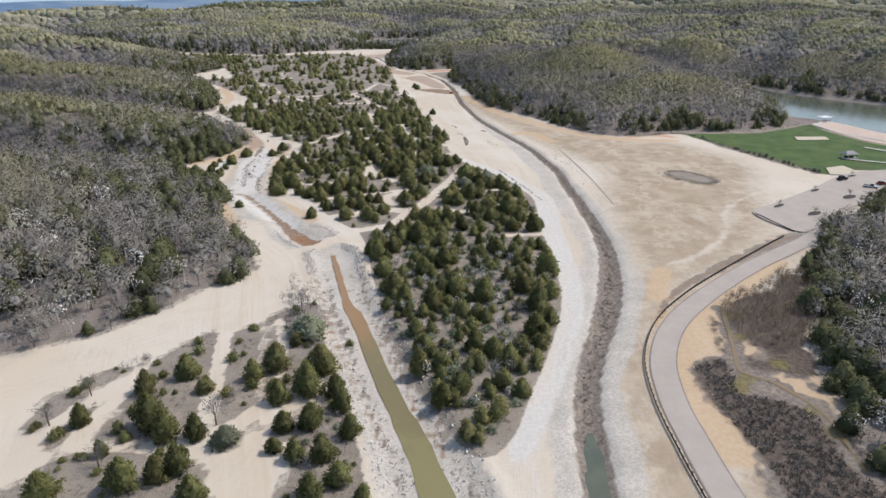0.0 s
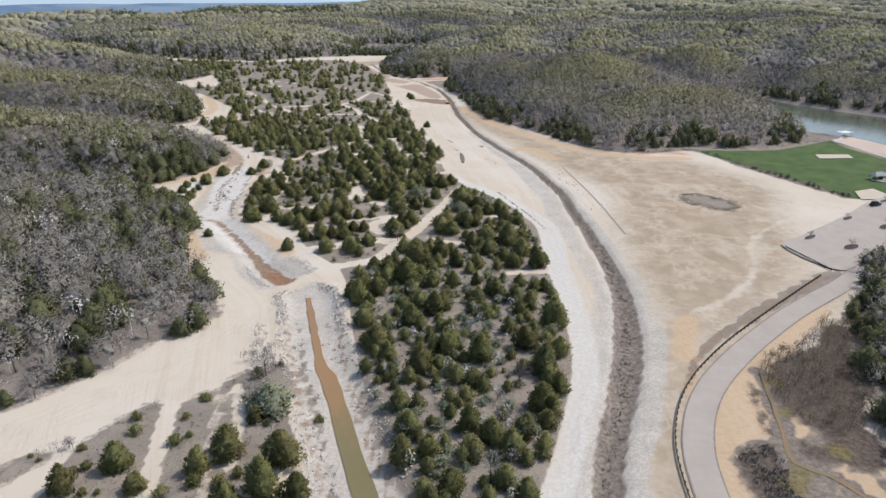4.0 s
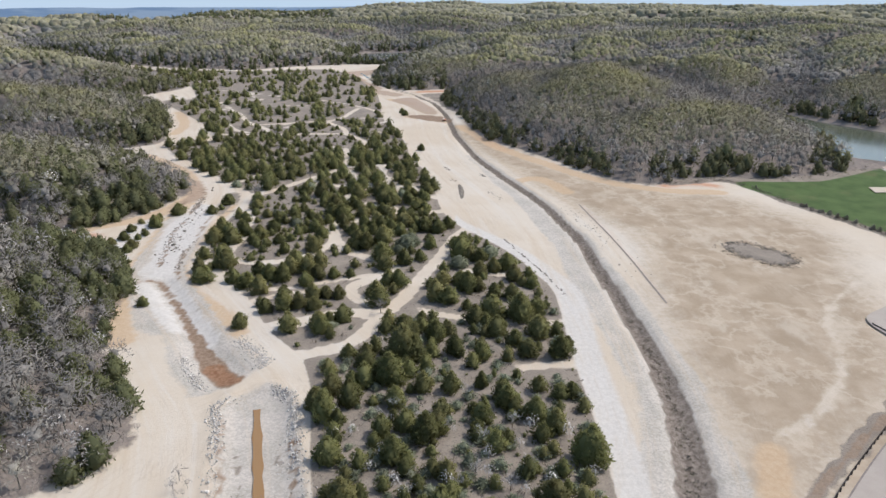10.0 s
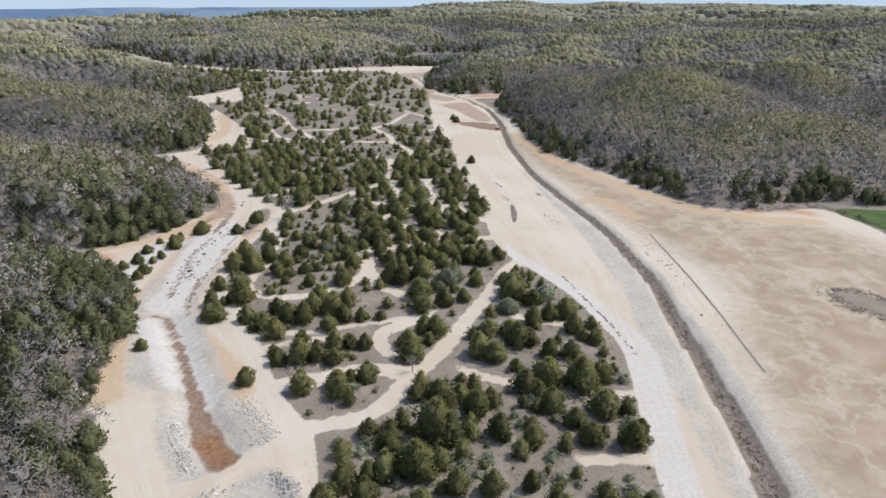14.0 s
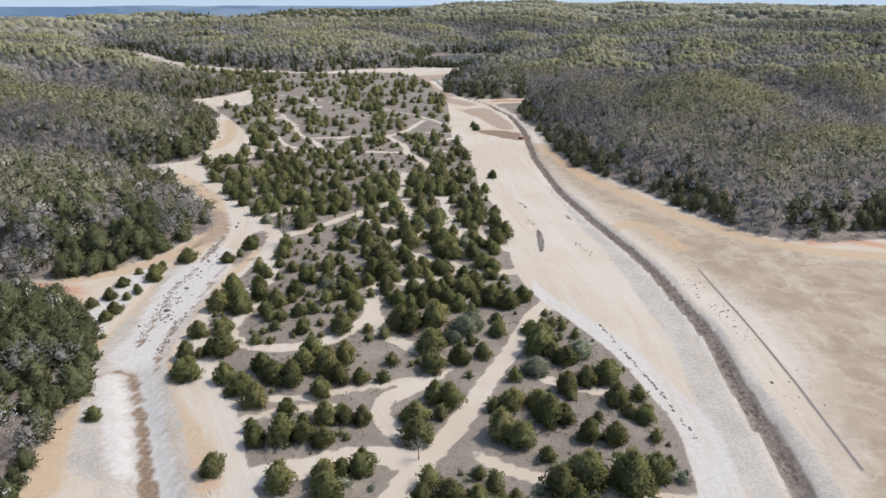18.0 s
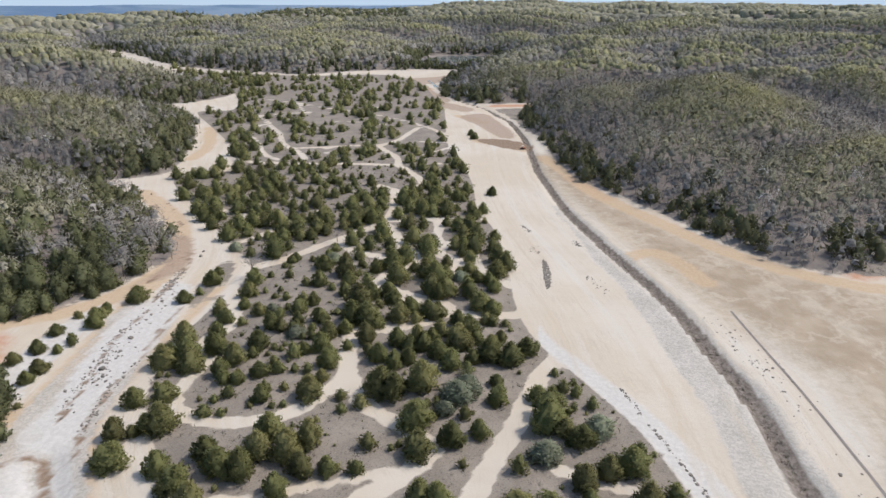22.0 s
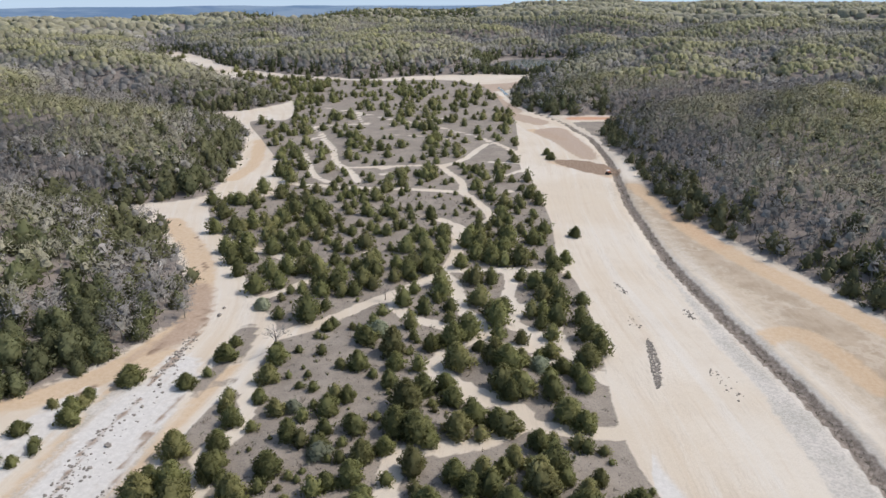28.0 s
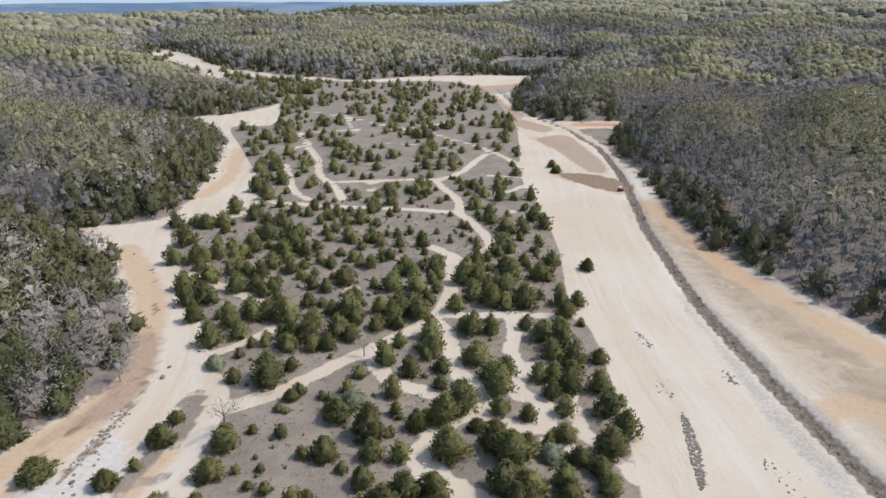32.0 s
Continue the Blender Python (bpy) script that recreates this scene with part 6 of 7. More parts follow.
surface("infield", sheet([(190, 360.5), (207, 360.5), (205.5, 353), (188, 352)], 0.36), MAT["infield"], "tan dirt infield on the lawn", "sports field")
surface("court", sheet([(169, 283.5), (173, 295), (183, 299), (184, 291), (178, 284)], 0.36), MAT["infield"], "tan gravel apron beside the car park", "gravel")
for line in ([(190, 312), (208, 303), (240, 292)], [(214, 335), (226, 318), (236, 300)], [(216, 392), (224, 365), (244, 335), (262, 318)], [(225, 399), (217, 391)]):
    surface("footpath", draped(ribbon(spline(line, False, 2), 0.85, 0), 0.46), MAT["concrete"], "pale concrete footpath across the lawn", "path")


def box(bm, low, high, bevel=0.0):
    """A box between two corners, its edges eased."""
    made = bmesh.ops.create_cube(bm, size=1.0)["verts"]
    centre, size = (Vector(low) + Vector(high)) / 2, Vector(high) - Vector(low)
    for v in made:
        v.co = Vector((v.co.x * size.x, v.co.y * size.y, v.co.z * size.z)) + centre
    if bevel:
        edges = list({e for v in made for e in v.link_edges})
        bmesh.ops.bevel(bm, geom=edges, offset=bevel, segments=1, affect="EDGES")
    return bm


def rail_fence(line, spacing, label):
    """A low timber guard rail: posts under a double rail."""
    fence = new("guard_rail")
    tagged(fence, label, "guard rail")
    bm = bmesh.new()
    box(bm, (-0.11, -0.11, -0.3), (0.11, 0.11, 0.78), 0.02)
    box(bm, (-0.13, -0.13, 0.78), (0.13, 0.13, 0.82), 0.01)
    post = bpy.data.meshes.new("post")
    bm.to_mesh(post)
    bm.free()
    post.materials.append(MAT["timber"])
    line = np.asarray(line, float)
    run = np.r_[0, np.cumsum(np.hypot(*np.diff(line, axis=0).T))]
    at = np.arange(0, run[-1], spacing)
    spots = np.column_stack([np.interp(at, run, line[:, 0]), np.interp(at, run, line[:, 1])])
    zs = fields(spots)["z"]
    for (x, y), z in zip(spots, zs):
        ob = part("post", post, fence)
        ob.location = (x, y, z)
    for height, name in ((0.62, "rail"), (0.34, "rail")):
        v, f = [], []
        for k, ((x, y), z) in enumerate(zip(spots, zs)):
            ahead = spots[min(k + 1, len(spots) - 1)] - spots[max(k - 1, 0)]
            nx, ny = np.array([ahead[1], -ahead[0]]) / np.linalg.norm(ahead)
            for s, h in ((-0.16, -0.11), (-0.07, -0.11), (-0.07, 0.11), (-0.16, 0.11)):
                v.append((x + nx * s, y + ny * s, z + height + h))
        for k in range(len(spots) - 1):
            for a in range(4):
                f.append((4 * k + a, 4 * k + (a + 1) % 4, 4 * k + 4 + (a + 1) % 4, 4 * k + 4 + a))
        part(name, mesh_of(name, v, f, MAT["timber"]), fence)
    return fence


rail_fence(spline([(45, 60), (43.2, 86), (42.6, 100), (42.6, 114), (45.3, 131), (53.6, 149), (69, 167.3), (90.5, 187.5), (113, 207.5)], False, 2), 2.1, "dark timber guard rail on short posts along the road")
rail_fence(spline([(118.5, 212), (113, 232)], False, 2), 2.4, "dark timber rail at the end of the car park")


def car(x, y, turn, paint, label, length=4.7, tall=1.55, bed=False):
    """A parked car: body, cabin, glass, four wheels."""
    thing = new("car" if not bed else "pickup_truck")
    thing.matrix_world = pose(x, y, 0.43, 0, 0, turn)
    tagged(thing, label, "car", "parked cars")
    half = length / 2
    bm = bmesh.new()
    box(bm, (-half, -0.92, 0.32), (half, 0.92, 0.92), 0.14)
    part("body", bm, thing, paint)
    bm = bmesh.new()
    low, high = (-half * 0.15, half * 0.42) if bed else (-half * 0.72, half * 0.40)
    vs = [bm.verts.new(c) for c in ((low, -0.84, 0.9), (high, -0.84, 0.9), (high, 0.84, 0.9), (low, 0.84, 0.9), (low + 0.25, -0.68, tall), (high - 0.6, -0.68, tall), (high - 0.6, 0.68, tall), (low + 0.25, 0.68, tall))]
    for q in ((4, 5, 6, 7), (0, 1, 5, 4), (2, 3, 7, 6), (1, 2, 6, 5), (3, 0, 4, 7)):
        bm.faces.new([vs[k] for k in q])
    bmesh.ops.bevel(bm, geom=bm.edges[:], offset=0.06, segments=1, affect="EDGES")
    cabin = part("cabin", bm, thing, MAT["glass"], "dark tinted windows")
    bm = bmesh.new()
    box(bm, (low + 0.3, -0.66, tall - 0.02), (high - 0.62, 0.66, tall + 0.03), 0.02)
    part("roof", bm, thing, paint)
    if bed:
        bm = bmesh.new()
        box(bm, (-half + 0.15, -0.75, 0.9), (low - 0.1, 0.75, 0.935))
        part("cargo_bed", bm, thing, MAT["rubber"], "dark open cargo bed")
    for sx in (-0.62, 0.62):
        for sy in (-0.86, 0.86):
            bm = bmesh.new()
            bmesh.ops.create_cone(bm, cap_ends=True, segments=14, radius1=0.34, radius2=0.34, depth=0.22, matrix=Matrix.Translation((sx * half, sy, 0.34)) @ Matrix.Rotation(math.pi / 2, 4, "X"))
            wheel = part("wheel", bm, thing, MAT["rubber"])
            bm = bmesh.new()
            bmesh.ops.create_cone(bm, cap_ends=True, segments=10, radius1=0.2, radius2=0.2, depth=0.235, matrix=Matrix.Translation((sx * half, sy, 0.34)) @ Matrix.Rotation(math.pi / 2, 4, "X"))
            part("rim", bm, wheel, MAT["steel"])
    for sy in (-0.62, 0.62):
        for end, nm, mt in ((half - 0.02, "headlight", "white"), (-half + 0.02, "tail_light", "paint_red")):
            bm = bmesh.new()
            box(bm, (end - 0.05, sy - 0.2, 0.62), (end + 0.05, sy + 0.2, 0.76), 0.02)
            part(nm, bm, thing, MAT[mt])
    return thing


car(169.5, 275, 22, MAT["paint_black"], "black parked van at the edge of the car park", 5.2, 1.9)
car(175, 263.5, -28, MAT["paint_white"], "silver-white pickup truck parked on pale asphalt", 5.6, 1.8, True)
car(182, 267.5, 5, MAT["paint_red"], "dark red car parked on pale asphalt", 4.4, 1.5)
car(194, 275, -20, MAT["paint_black"], "black parked car beside a planted island", 4.6, 1.5)


def bare_tree(x, y, height, width, seed, label, name="bare_tree", mat="twig"):
    thing = new(name)
    thing.matrix_world = pose(x, y, height_at(x, y), 0, 0, seed * 77) @ Matrix.Diagonal((width, width, height, 1))
    tagged(thing, label, "tree")
    part("trunk", mesh_of("trunk", *tube([(0, 0, -0.04), (0.015, 0, 0.25), (0, 0.012, 0.55), (0.02, 0, 0.8)], [0.028, 0.021, 0.014, 0.004], 6), MAT["bark"]), thing)
    part("crown", mesh_of("crown", *bare_crown(seed, 10, 150, 0.42), MAT[mat]), thing)
    return thing


for k, (x, y, rx, ry, turn) in enumerate(((126, 239.5, 3.6, 1.2, 38), (135, 230.5, 3.8, 1.9, 35), (150, 259.5, 3.2, 1.2, 38), (159, 250.5, 4.2, 2.0, 35), (177, 281, 3.0, 1.1, 30), (196, 279, 4.0, 1.8, 20))):
    island = new("planted_island")
    island.matrix_world = pose(x, y, 0.43, 0, 0, turn)
    tagged(island, "kerbed car park island filled with dark mulch", "island", "car park islands")
    ring = [(rx * math.cos(a) * (1 + 0.12 * math.cos(2 * a)), ry * math.sin(a)) for a in np.linspace(0, 2 * math.pi, 24, endpoint=False)]
    bm = bmesh.new()
    outer, inner = [[bm.verts.new((px * q, py * q, h)) for px, py in ring] for q, h in ((1.0, 0.0), (1.0, 0.15))], [bm.verts.new((px * 0.93, py * 0.9, 0.15)) for px, py in ring]
    for a in range(24):
        b = (a + 1) % 24
        bm.faces.new((outer[0][a], outer[0][b], outer[1][b], outer[1][a]))
        bm.faces.new((outer[1][a], outer[1][b], inner[b], inner[a]))
    part("kerb", bm, island, MAT["concrete"])
    bm = bmesh.new()
    bm.faces.new([bm.verts.new((px * 0.93, py * 0.9, 0.11)) for px, py in ring])
    part("mulch_bed", bm, island, MAT["mulch"], "dark mulch")
    bare_tree(x, y, 3.6 if k in (1, 3, 5) else 3.0, 3.4 if k in (1, 3, 5) else 2.4, 50 + k, "small olive budding tree in a car park island" if k in (1, 3, 5) else "small bare tree in a car park island", "young_tree", "bud" if k in (1, 3, 5) else "twig")


def shelter(x, y, turn):
    """A picnic shelter: slab, posts, hipped roof, tables."""
    thing = new("picnic_shelter")
    thing.matrix_world = pose(x, y, 0.35, 0, 0, turn) @ Matrix.Diagonal((0.66, 0.66, 0.8, 1))
    tagged(thing, "open picnic shelter with a grey hipped roof on the lawn", "shelter")
    bm = bmesh.new()
    box(bm, (-5.2, -3.4, -0.15), (5.2, 3.4, 0.08), 0.03)
    part("slab", bm, thing, MAT["concrete"])
    for px in (-4.4, 0, 4.4):
        for py in (-2.7, 2.7):
            bm = bmesh.new()
            box(bm, (px - 0.13, py - 0.13, 0.08), (px + 0.13, py + 0.13, 2.7), 0.02)
            part("post", bm, thing, MAT["timber"])
    bm = bmesh.new()
    low = [bm.verts.new(c) for c in ((-5.4, -3.6, 2.6), (5.4, -3.6, 2.6), (5.4, 3.6, 2.6), (-5.4, 3.6, 2.6))]
    lower = [bm.verts.new((v.co.x, v.co.y, 2.45)) for v in low]
    top = [bm.verts.new((-2.6, 0, 4.3)), bm.verts.new((2.6, 0, 4.3))]
    for q in ((low[0], low[1], top[1], top[0]), (low[2], low[3], top[0], top[1]), (low[1], low[2], top[1]), (low[3], low[0], top[0]), tuple(lower)):
        bm.faces.new(q)
    for a in range(4):
        bm.faces.new((low[a], lower[a], lower[(a + 1) % 4], low[(a + 1) % 4]))
    part("roof", bm, thing, MAT["roofing"])
    return thing


shelter(194, 314, 12)
for tx in (-1.5, 1.5):
    table = new("picnic_table")
    table.matrix_world = pose(194 + tx, 314 + tx * 0.2, 0.43, 0, 0, 12)
    tagged(table, "dark timber picnic table under the shelter", "table", "picnic tables")
    for name, low, high in (("tabletop", (-0.9, -0.38, 0.7), (0.9, 0.38, 0.76)), ("bench", (-0.9, -0.85, 0.42), (0.9, -0.58, 0.47)), ("bench", (-0.9, 0.58, 0.42), (0.9, 0.85, 0.47)), ("leg", (-0.7, -0.7, 0), (-0.6, 0.7, 0.7)), ("leg", (0.6, -0.7, 0), (0.7, 0.7, 0.7))):
        bm = bmesh.new()
        part(name, box(bm, low, high, 0.01), table, MAT["timber"])

dock = new("fishing_dock")
dock.matrix_world = pose(232, 409, -0.85, 0, 0, 20)
tagged(dock, "small covered dock with a white roof on the lake", "dock")
for name, low, high, mt in (("deck", (-3.2, -2.2, 0.1), (3.2, 2.2, 0.35), "timber"), ("roof", (-3.5, -2.5, 2.7), (3.5, 2.5, 2.9), "white"), ("gangway", (-0.7, -9.0, 0.4), (0.7, -2.2, 0.55), "concrete")):
    part(name, box(bmesh.new(), low, high, 0.04), dock, MAT[mt])
for px in (-3, 3):
    for py in (-2, 2):
        part("post", box(bmesh.new(), (px - 0.08, py - 0.08, 0.35), (px + 0.08, py + 0.08, 2.7)), dock, MAT["timber"])

machine = new("utility_tractor")
machine.matrix_world = pose(-0.5, 517, height_at(-0.5, 517) + 0.05, 0, 0, 60)
tagged(machine, "small orange tractor parked by the channel", "tractor")
part("body", box(bmesh.new(), (-0.3, -0.45, 0.5), (1.3, 0.45, 1.15), 0.08), machine, MAT["paint_orange"])
part("canopy", box(bmesh.new(), (-1.1, -0.6, 1.95), (0.2, 0.6, 2.03), 0.03), machine, MAT["white"])
part("seat", box(bmesh.new(), (-0.9, -0.3, 0.8), (-0.4, 0.3, 1.2), 0.05), machine, MAT["rubber"])
for px, r in ((-0.75, 0.6), (0.95, 0.4)):
    for py in (-0.65, 0.65):
        bm = bmesh.new()
        bmesh.ops.create_cone(bm, cap_ends=True, segments=14, radius1=r, radius2=r, depth=0.3, matrix=Matrix.Translation((px, py, r)) @ Matrix.Rotation(math.pi / 2, 4, "X"))
        part("wheel", bm, machine, MAT["rubber"])
for px in (-1.0, 0.1):
    part("canopy_post", box(bmesh.new(), (px - 0.03, -0.5, 0.9), (px + 0.03, -0.44, 1.95)), machine, MAT["timber"])


surface("earth_ridge", draped(ribbon(spline([(56, 334), (61, 287), (63.5, 243)], False, 3), 0.30, 0), 0.06), MAT["seam"], "thin straight ridge of dark earth across the tan silt", "earth ridge")


# ---------------------------------------------------------------- stones
def stone_mesh(seed, mat):
    rng = np.random.default_rng(seed)
    bm = bmesh.new()
    bmesh.ops.create_icosphere(bm, subdivisions=1, radius=0.5)
    for v in bm.verts:
        v.co = Vector((v.co.x * rng.uniform(0.75, 1.2), v.co.y * rng.uniform(0.7, 1.1), v.co.z * rng.uniform(0.55, 0.85)))
    me = bpy.data.meshes.new("stone")
    bm.to_mesh(me)
    bm.free()
    me.materials.append(mat)
    return me


def arrays(me):
    v = np.empty(len(me.vertices) * 3, np.float32)
    me.vertices.foreach_get("co", v)
    return v.reshape(-1, 3), np.array([p.vertices[:] for p in me.polygons])


PALE_STONES = [stone_mesh(s, MAT["limestone"]) for s in range(5)]
DARK_STONES = [stone_mesh(s + 9, MAT["dark_rock"]) for s in range(4)]


def along(line, wide, per_metre, rng):
    line = np.asarray(line, float)
    run = np.r_[0, np.cumsum(np.hypot(*np.diff(line, axis=0).T))]
    at = rng.uniform(0, run[-1], int(run[-1] * per_metre))
    p = np.column_stack([np.interp(at, run, line[:, 0]), np.interp(at, run, line[:, 1])])
    return p + rng.normal(size=p.shape) * wide


def stones():
    rng = np.random.default_rng(17)
    banks = [(spline(q, False, 1), w, n) for q, w, n in (([(-61.7, 214.2), (-57.9, 208), (-54, 202.3), (-50.5, 199)], 0.8, 24), ([(-49.8, 221.1), (-43.9, 214.4), (-40.2, 209.6), (-41, 207)], 1.2, 30),
        ([(-41.5, 176), (-43.3, 183.4), (-45.8, 189.1), (-46.1, 193.8), (-43, 196.5)], 0.8, 22), ([(-36.5, 200), (-32.1, 196.6), (-29.5, 190.8), (-28, 183.5), (-26.5, 174)], 0.9, 24))]
    for side in (-1, 1):
        t = np.gradient(DITCH, axis=0)
        t /= np.linalg.norm(t, axis=1, keepdims=True)
        banks.append((DITCH[6:] + np.stack([t[6:, 1], -t[6:, 0]], 1) * side * 8.0, 0.9, 7))
    t = np.gradient(CHANNEL, axis=0)
    t /= np.linalg.norm(t, axis=1, keepdims=True)
    far, fines = CHANNEL[:, 1] < 330, []
    for side in (-1, 1):
        fines.append(((CHANNEL + np.stack([t[:, 1], -t[:, 0]], 1) * side * 5.5)[far], 1.5, 2.5))
    p = np.concatenate([along(l, w, n, rng) for l, w, n in banks])
    p = p[to_line(p, np.array(CROSSING, float), 20)[0] > 1.9]
    blocks = len(p)
    p = np.concatenate([p] + [along(l, w, n, rng) for l, w, n in fines])
    z = fields(p)["z"]
    s = rng.uniform(0.16, 0.42, len(p)) * rng.choice([1, 1, 1.5], len(p))
    s[blocks:] *= 0.45
    big = np.argsort(-s)[:120]
    bank = new("riprap_bank")
    tagged(bank, "loose pale limestone blocks along the ditch banks", "rocks")
    for k in big:
        ob = part("stone", PALE_STONES[k % 5], bank)
        ob.matrix_world = pose(p[k, 0], p[k, 1], z[k] + 0.12 * s[k], 0, 0, rng.uniform(0, 360)) @ Matrix.Diagonal((s[k], s[k], s[k], 1))
    rest = np.ones(len(p), bool)
    rest[big] = False
    scattered("riprap", [arrays(m) for m in PALE_STONES], p[rest, 0], p[rest, 1], z[rest] + 0.1 * s[rest], s[rest], s[rest], MAT["limestone"], 8, "loose pale limestone rubble along the channels", "rocks")
    # dark lumps left on the flats
    ring = np.linspace(0, 2 * np.pi, 26)
    ring = np.stack([106.5 + 8.5 * np.cos(ring) - 2.0 * np.sin(ring), 281 - 4.0 * np.cos(ring) + 9.0 * np.sin(ring)], 1)
    q = np.concatenate([np.stack([rng.uniform(o[:, 0].min(), o[:, 0].max(), 1500), rng.uniform(o[:, 1].min(), o[:, 1].max(), 1500)], 1) for o in PATCHES])
    inside = np.max([in_shape(q, o, 10) for o in PATCHES], 0) > 0.1
    q = q[inside][:1100]
    q = np.concatenate([q, along([(17, 382), (20, 376)], 0.6, 5, rng), along([(-90, 290), (-97, 330)], 2.2, 1.2, rng), along([(4, 374), (5.5, 369)], 0.8, 3, rng), along([(26, 281), (32, 264), (36, 248)], 0.22, 2.6, rng), along([(22, 293), (25, 284)], 0.3, 3, rng), along([(20, 352), (24, 342)], 0.9, 3, rng), along(ring, 1.0, 4, rng), along(ring[4:14], 2.0, 2, rng), along([(0, 396), (3, 388)], 0.5, 4, rng), along([(-96, 296), (-89, 280)], 1.3, 6, rng), along([(-98, 326), (-102, 342)], 0.8, 4, rng), along([(-82, 262), (-85.5, 279), (-86, 290)], 0.6, 3, rng), along([(50, 330), (56, 300)], 1.2, 1.0, rng), along([(-90, 268), (-94.6, 289), (-97.5, 303), (-97, 314)], 0.9, 3, rng), along([(-99, 320), (-100, 329), (-101, 342)], 0.5, 4, rng), along([(54, 325), (57.5, 290), (60, 262)], 2.4, 0.8, rng)])
    zq = fields(q)["z"]
    sq = rng.uniform(0.14, 0.5, len(q)) * rng.choice([0.7, 1.0, 1.3], len(q))
    scattered("dark_rubble", [arrays(m) for m in DARK_STONES], q[:, 0], q[:, 1], zq + 0.08 * sq, sq * 0.8, sq * 1.3, MAT["dark_rock"], 9, "dark weathered clods and stones on the pale silt", "rocks")
    for x, y, w in ((-93.5, 300, 1.2), (-92, 286, 1.4), (-95, 312, 0.9), (-90.5, 281, 0.8), (-101, 352, 1.3), (-102, 356, 1.0), (-96.5, 320, 1.0), (-92.5, 294, 0.8), (-94.5, 277, 0.9)):
        ob = new("boulder", DARK_STONES[int(w * 10) % 4])
        ob.matrix_world = pose(x, y, height_at(x, y) + 0.2 * w, 0, 0, x * 31) @ Matrix.Diagonal((w * 1.3, w, w * 0.9, 1))
        tagged(ob, "dark mossy boulder on the pale gravel flat", "boulder", "boulders on the gravel")


stones()


# ---------------------------------------------------------------- brush, reeds and single bare trees
def tuft(seed, blades, wide, size):
    rng = np.random.default_rng(seed)
    c = rng.normal(size=(blades, 3)) * [wide, wide, 0]
    ax = c * 1.2 + rng.normal(size=(blades, 3)) * 0.35 + [0, 0, 1]
    ax /= np.linalg.norm(ax, axis=1, keepdims=True)
    return slivers(rng, c, ax, *size)


def undergrowth():
    rng = np.random.default_rng(23)
    p = jittered(56, 104, 40, 180, 0.85, rng)
    f = fields(p)
    keep = (f["marsh"] > 0.5) & (in_shape(p, MARSHES[1]) > 0) & (waves(p, 14, 41) > -0.6) & (rng.random(len(p)) < 0.75)
    scattered("reed_bed", [tuft(s, 12, 0.25, (1.0, 0.16)) for s in range(5)], p[keep, 0], p[keep, 1], f["z"][keep], rng.uniform(0.45, 1.0, keep.sum()), rng.uniform(0.8, 1.3, keep.sum()), MAT["reed"], 11, "grey-brown dead reeds on wet ground by the road", "reeds")
    p = jittered(-140, 45, 70, 480, 1.6, rng)
    f = fields(p)
    keep = (f["scrub"] > 0.3) & (f["wood"] < 0) & (rng.random(len(p)) < 0.42 + 0.3 * waves(p, 26, 43))
    h = rng.uniform(0.18, 0.62, keep.sum()) * rng.choice([0.7, 1.0, 1.5], keep.sum())
    scattered("dry_brush", [tuft(s + 9, 11, 0.3, (0.9, 0.12)) for s in range(5)], p[keep, 0], p[keep, 1], f["z"][keep], h, h * 1.5, MAT["brush"], 12, "low dry brush on the grey soil", "brush")
    # brush along the banks of the ditch
    t = np.gradient(DITCH, axis=0)
    t /= np.linalg.norm(t, axis=1, keepdims=True)
    q = np.concatenate([along(DITCH[8:] + np.stack([t[8:, 1], -t[8:, 0]], 1) * off, 1.0, 1.6, rng) for off in (-5.2, 5.2)])
    h = rng.uniform(0.25, 0.7, len(q))
    scattered("bank_brush", [tuft(s + 29, 14, 0.3, (0.9, 0.10)) for s in range(4)], q[:, 0], q[:, 1], fields(q)["z"], h, h * 1.4, MAT["reed"], 16, "grey dead brush on the ditch banks", "brush")
    # dead growth in the channel bed
    p = along(CHANNEL[40:], 1.2, 5, rng)
    f = fields(p)
    keep = f["mud"] > 0.2
    scattered("channel_weeds", [tuft(s + 19, 9, 0.25, (0.8, 0.13)) for s in range(4)], p[keep, 0], p[keep, 1], f["z"][keep], rng.uniform(0.2, 0.6, keep.sum()), rng.uniform(0.5, 1.1, keep.sum()), MAT["brush"], 13, "flattened dead weeds in the muddy channel", "weeds")
    # edge of the woods: grey saplings on the banks of the ditch and at the foot of the hills
    p = jittered(-210, 120, 90, 480, 2.6, rng)
    f = fields(p)
    keep = (f["wood"] > -1.5) & (f["wood"] < 10) & (rng.random(len(p)) < 0.3)
    h = rng.uniform(1.2, 3.0, keep.sum())
    scattered("saplings", [puff(s + 70, 40, 0.36, (0.18, 0.035), 3) for s in range(4)], p[keep, 0], p[keep, 1], f["z"][keep], h, h, MAT["twig"], 14, "grey bare saplings at the foot of the wood", "saplings")
    p = np.concatenate([along([(-44, 168), (-40, 150), (-37, 138)], 1.6, 2.2, rng), along([(-74, 124), (-66, 128)], 1.5, 1.5, rng), along([(10, 128), (14, 140)], 3.0, 3.0, rng), along([(-50, 107), (-45, 112)], 2, 1.5, rng)])
    h = rng.uniform(1.5, 3.4, len(p))
    scattered("bare_thicket", [puff(s + 80, 50, 0.34, (0.18, 0.03), 4) for s in range(4)], p[:, 0], p[:, 1], fields(p)["z"], h, h, MAT["twig"], 15, "grey leafless thicket on bare soil", "thicket")


undergrowth()


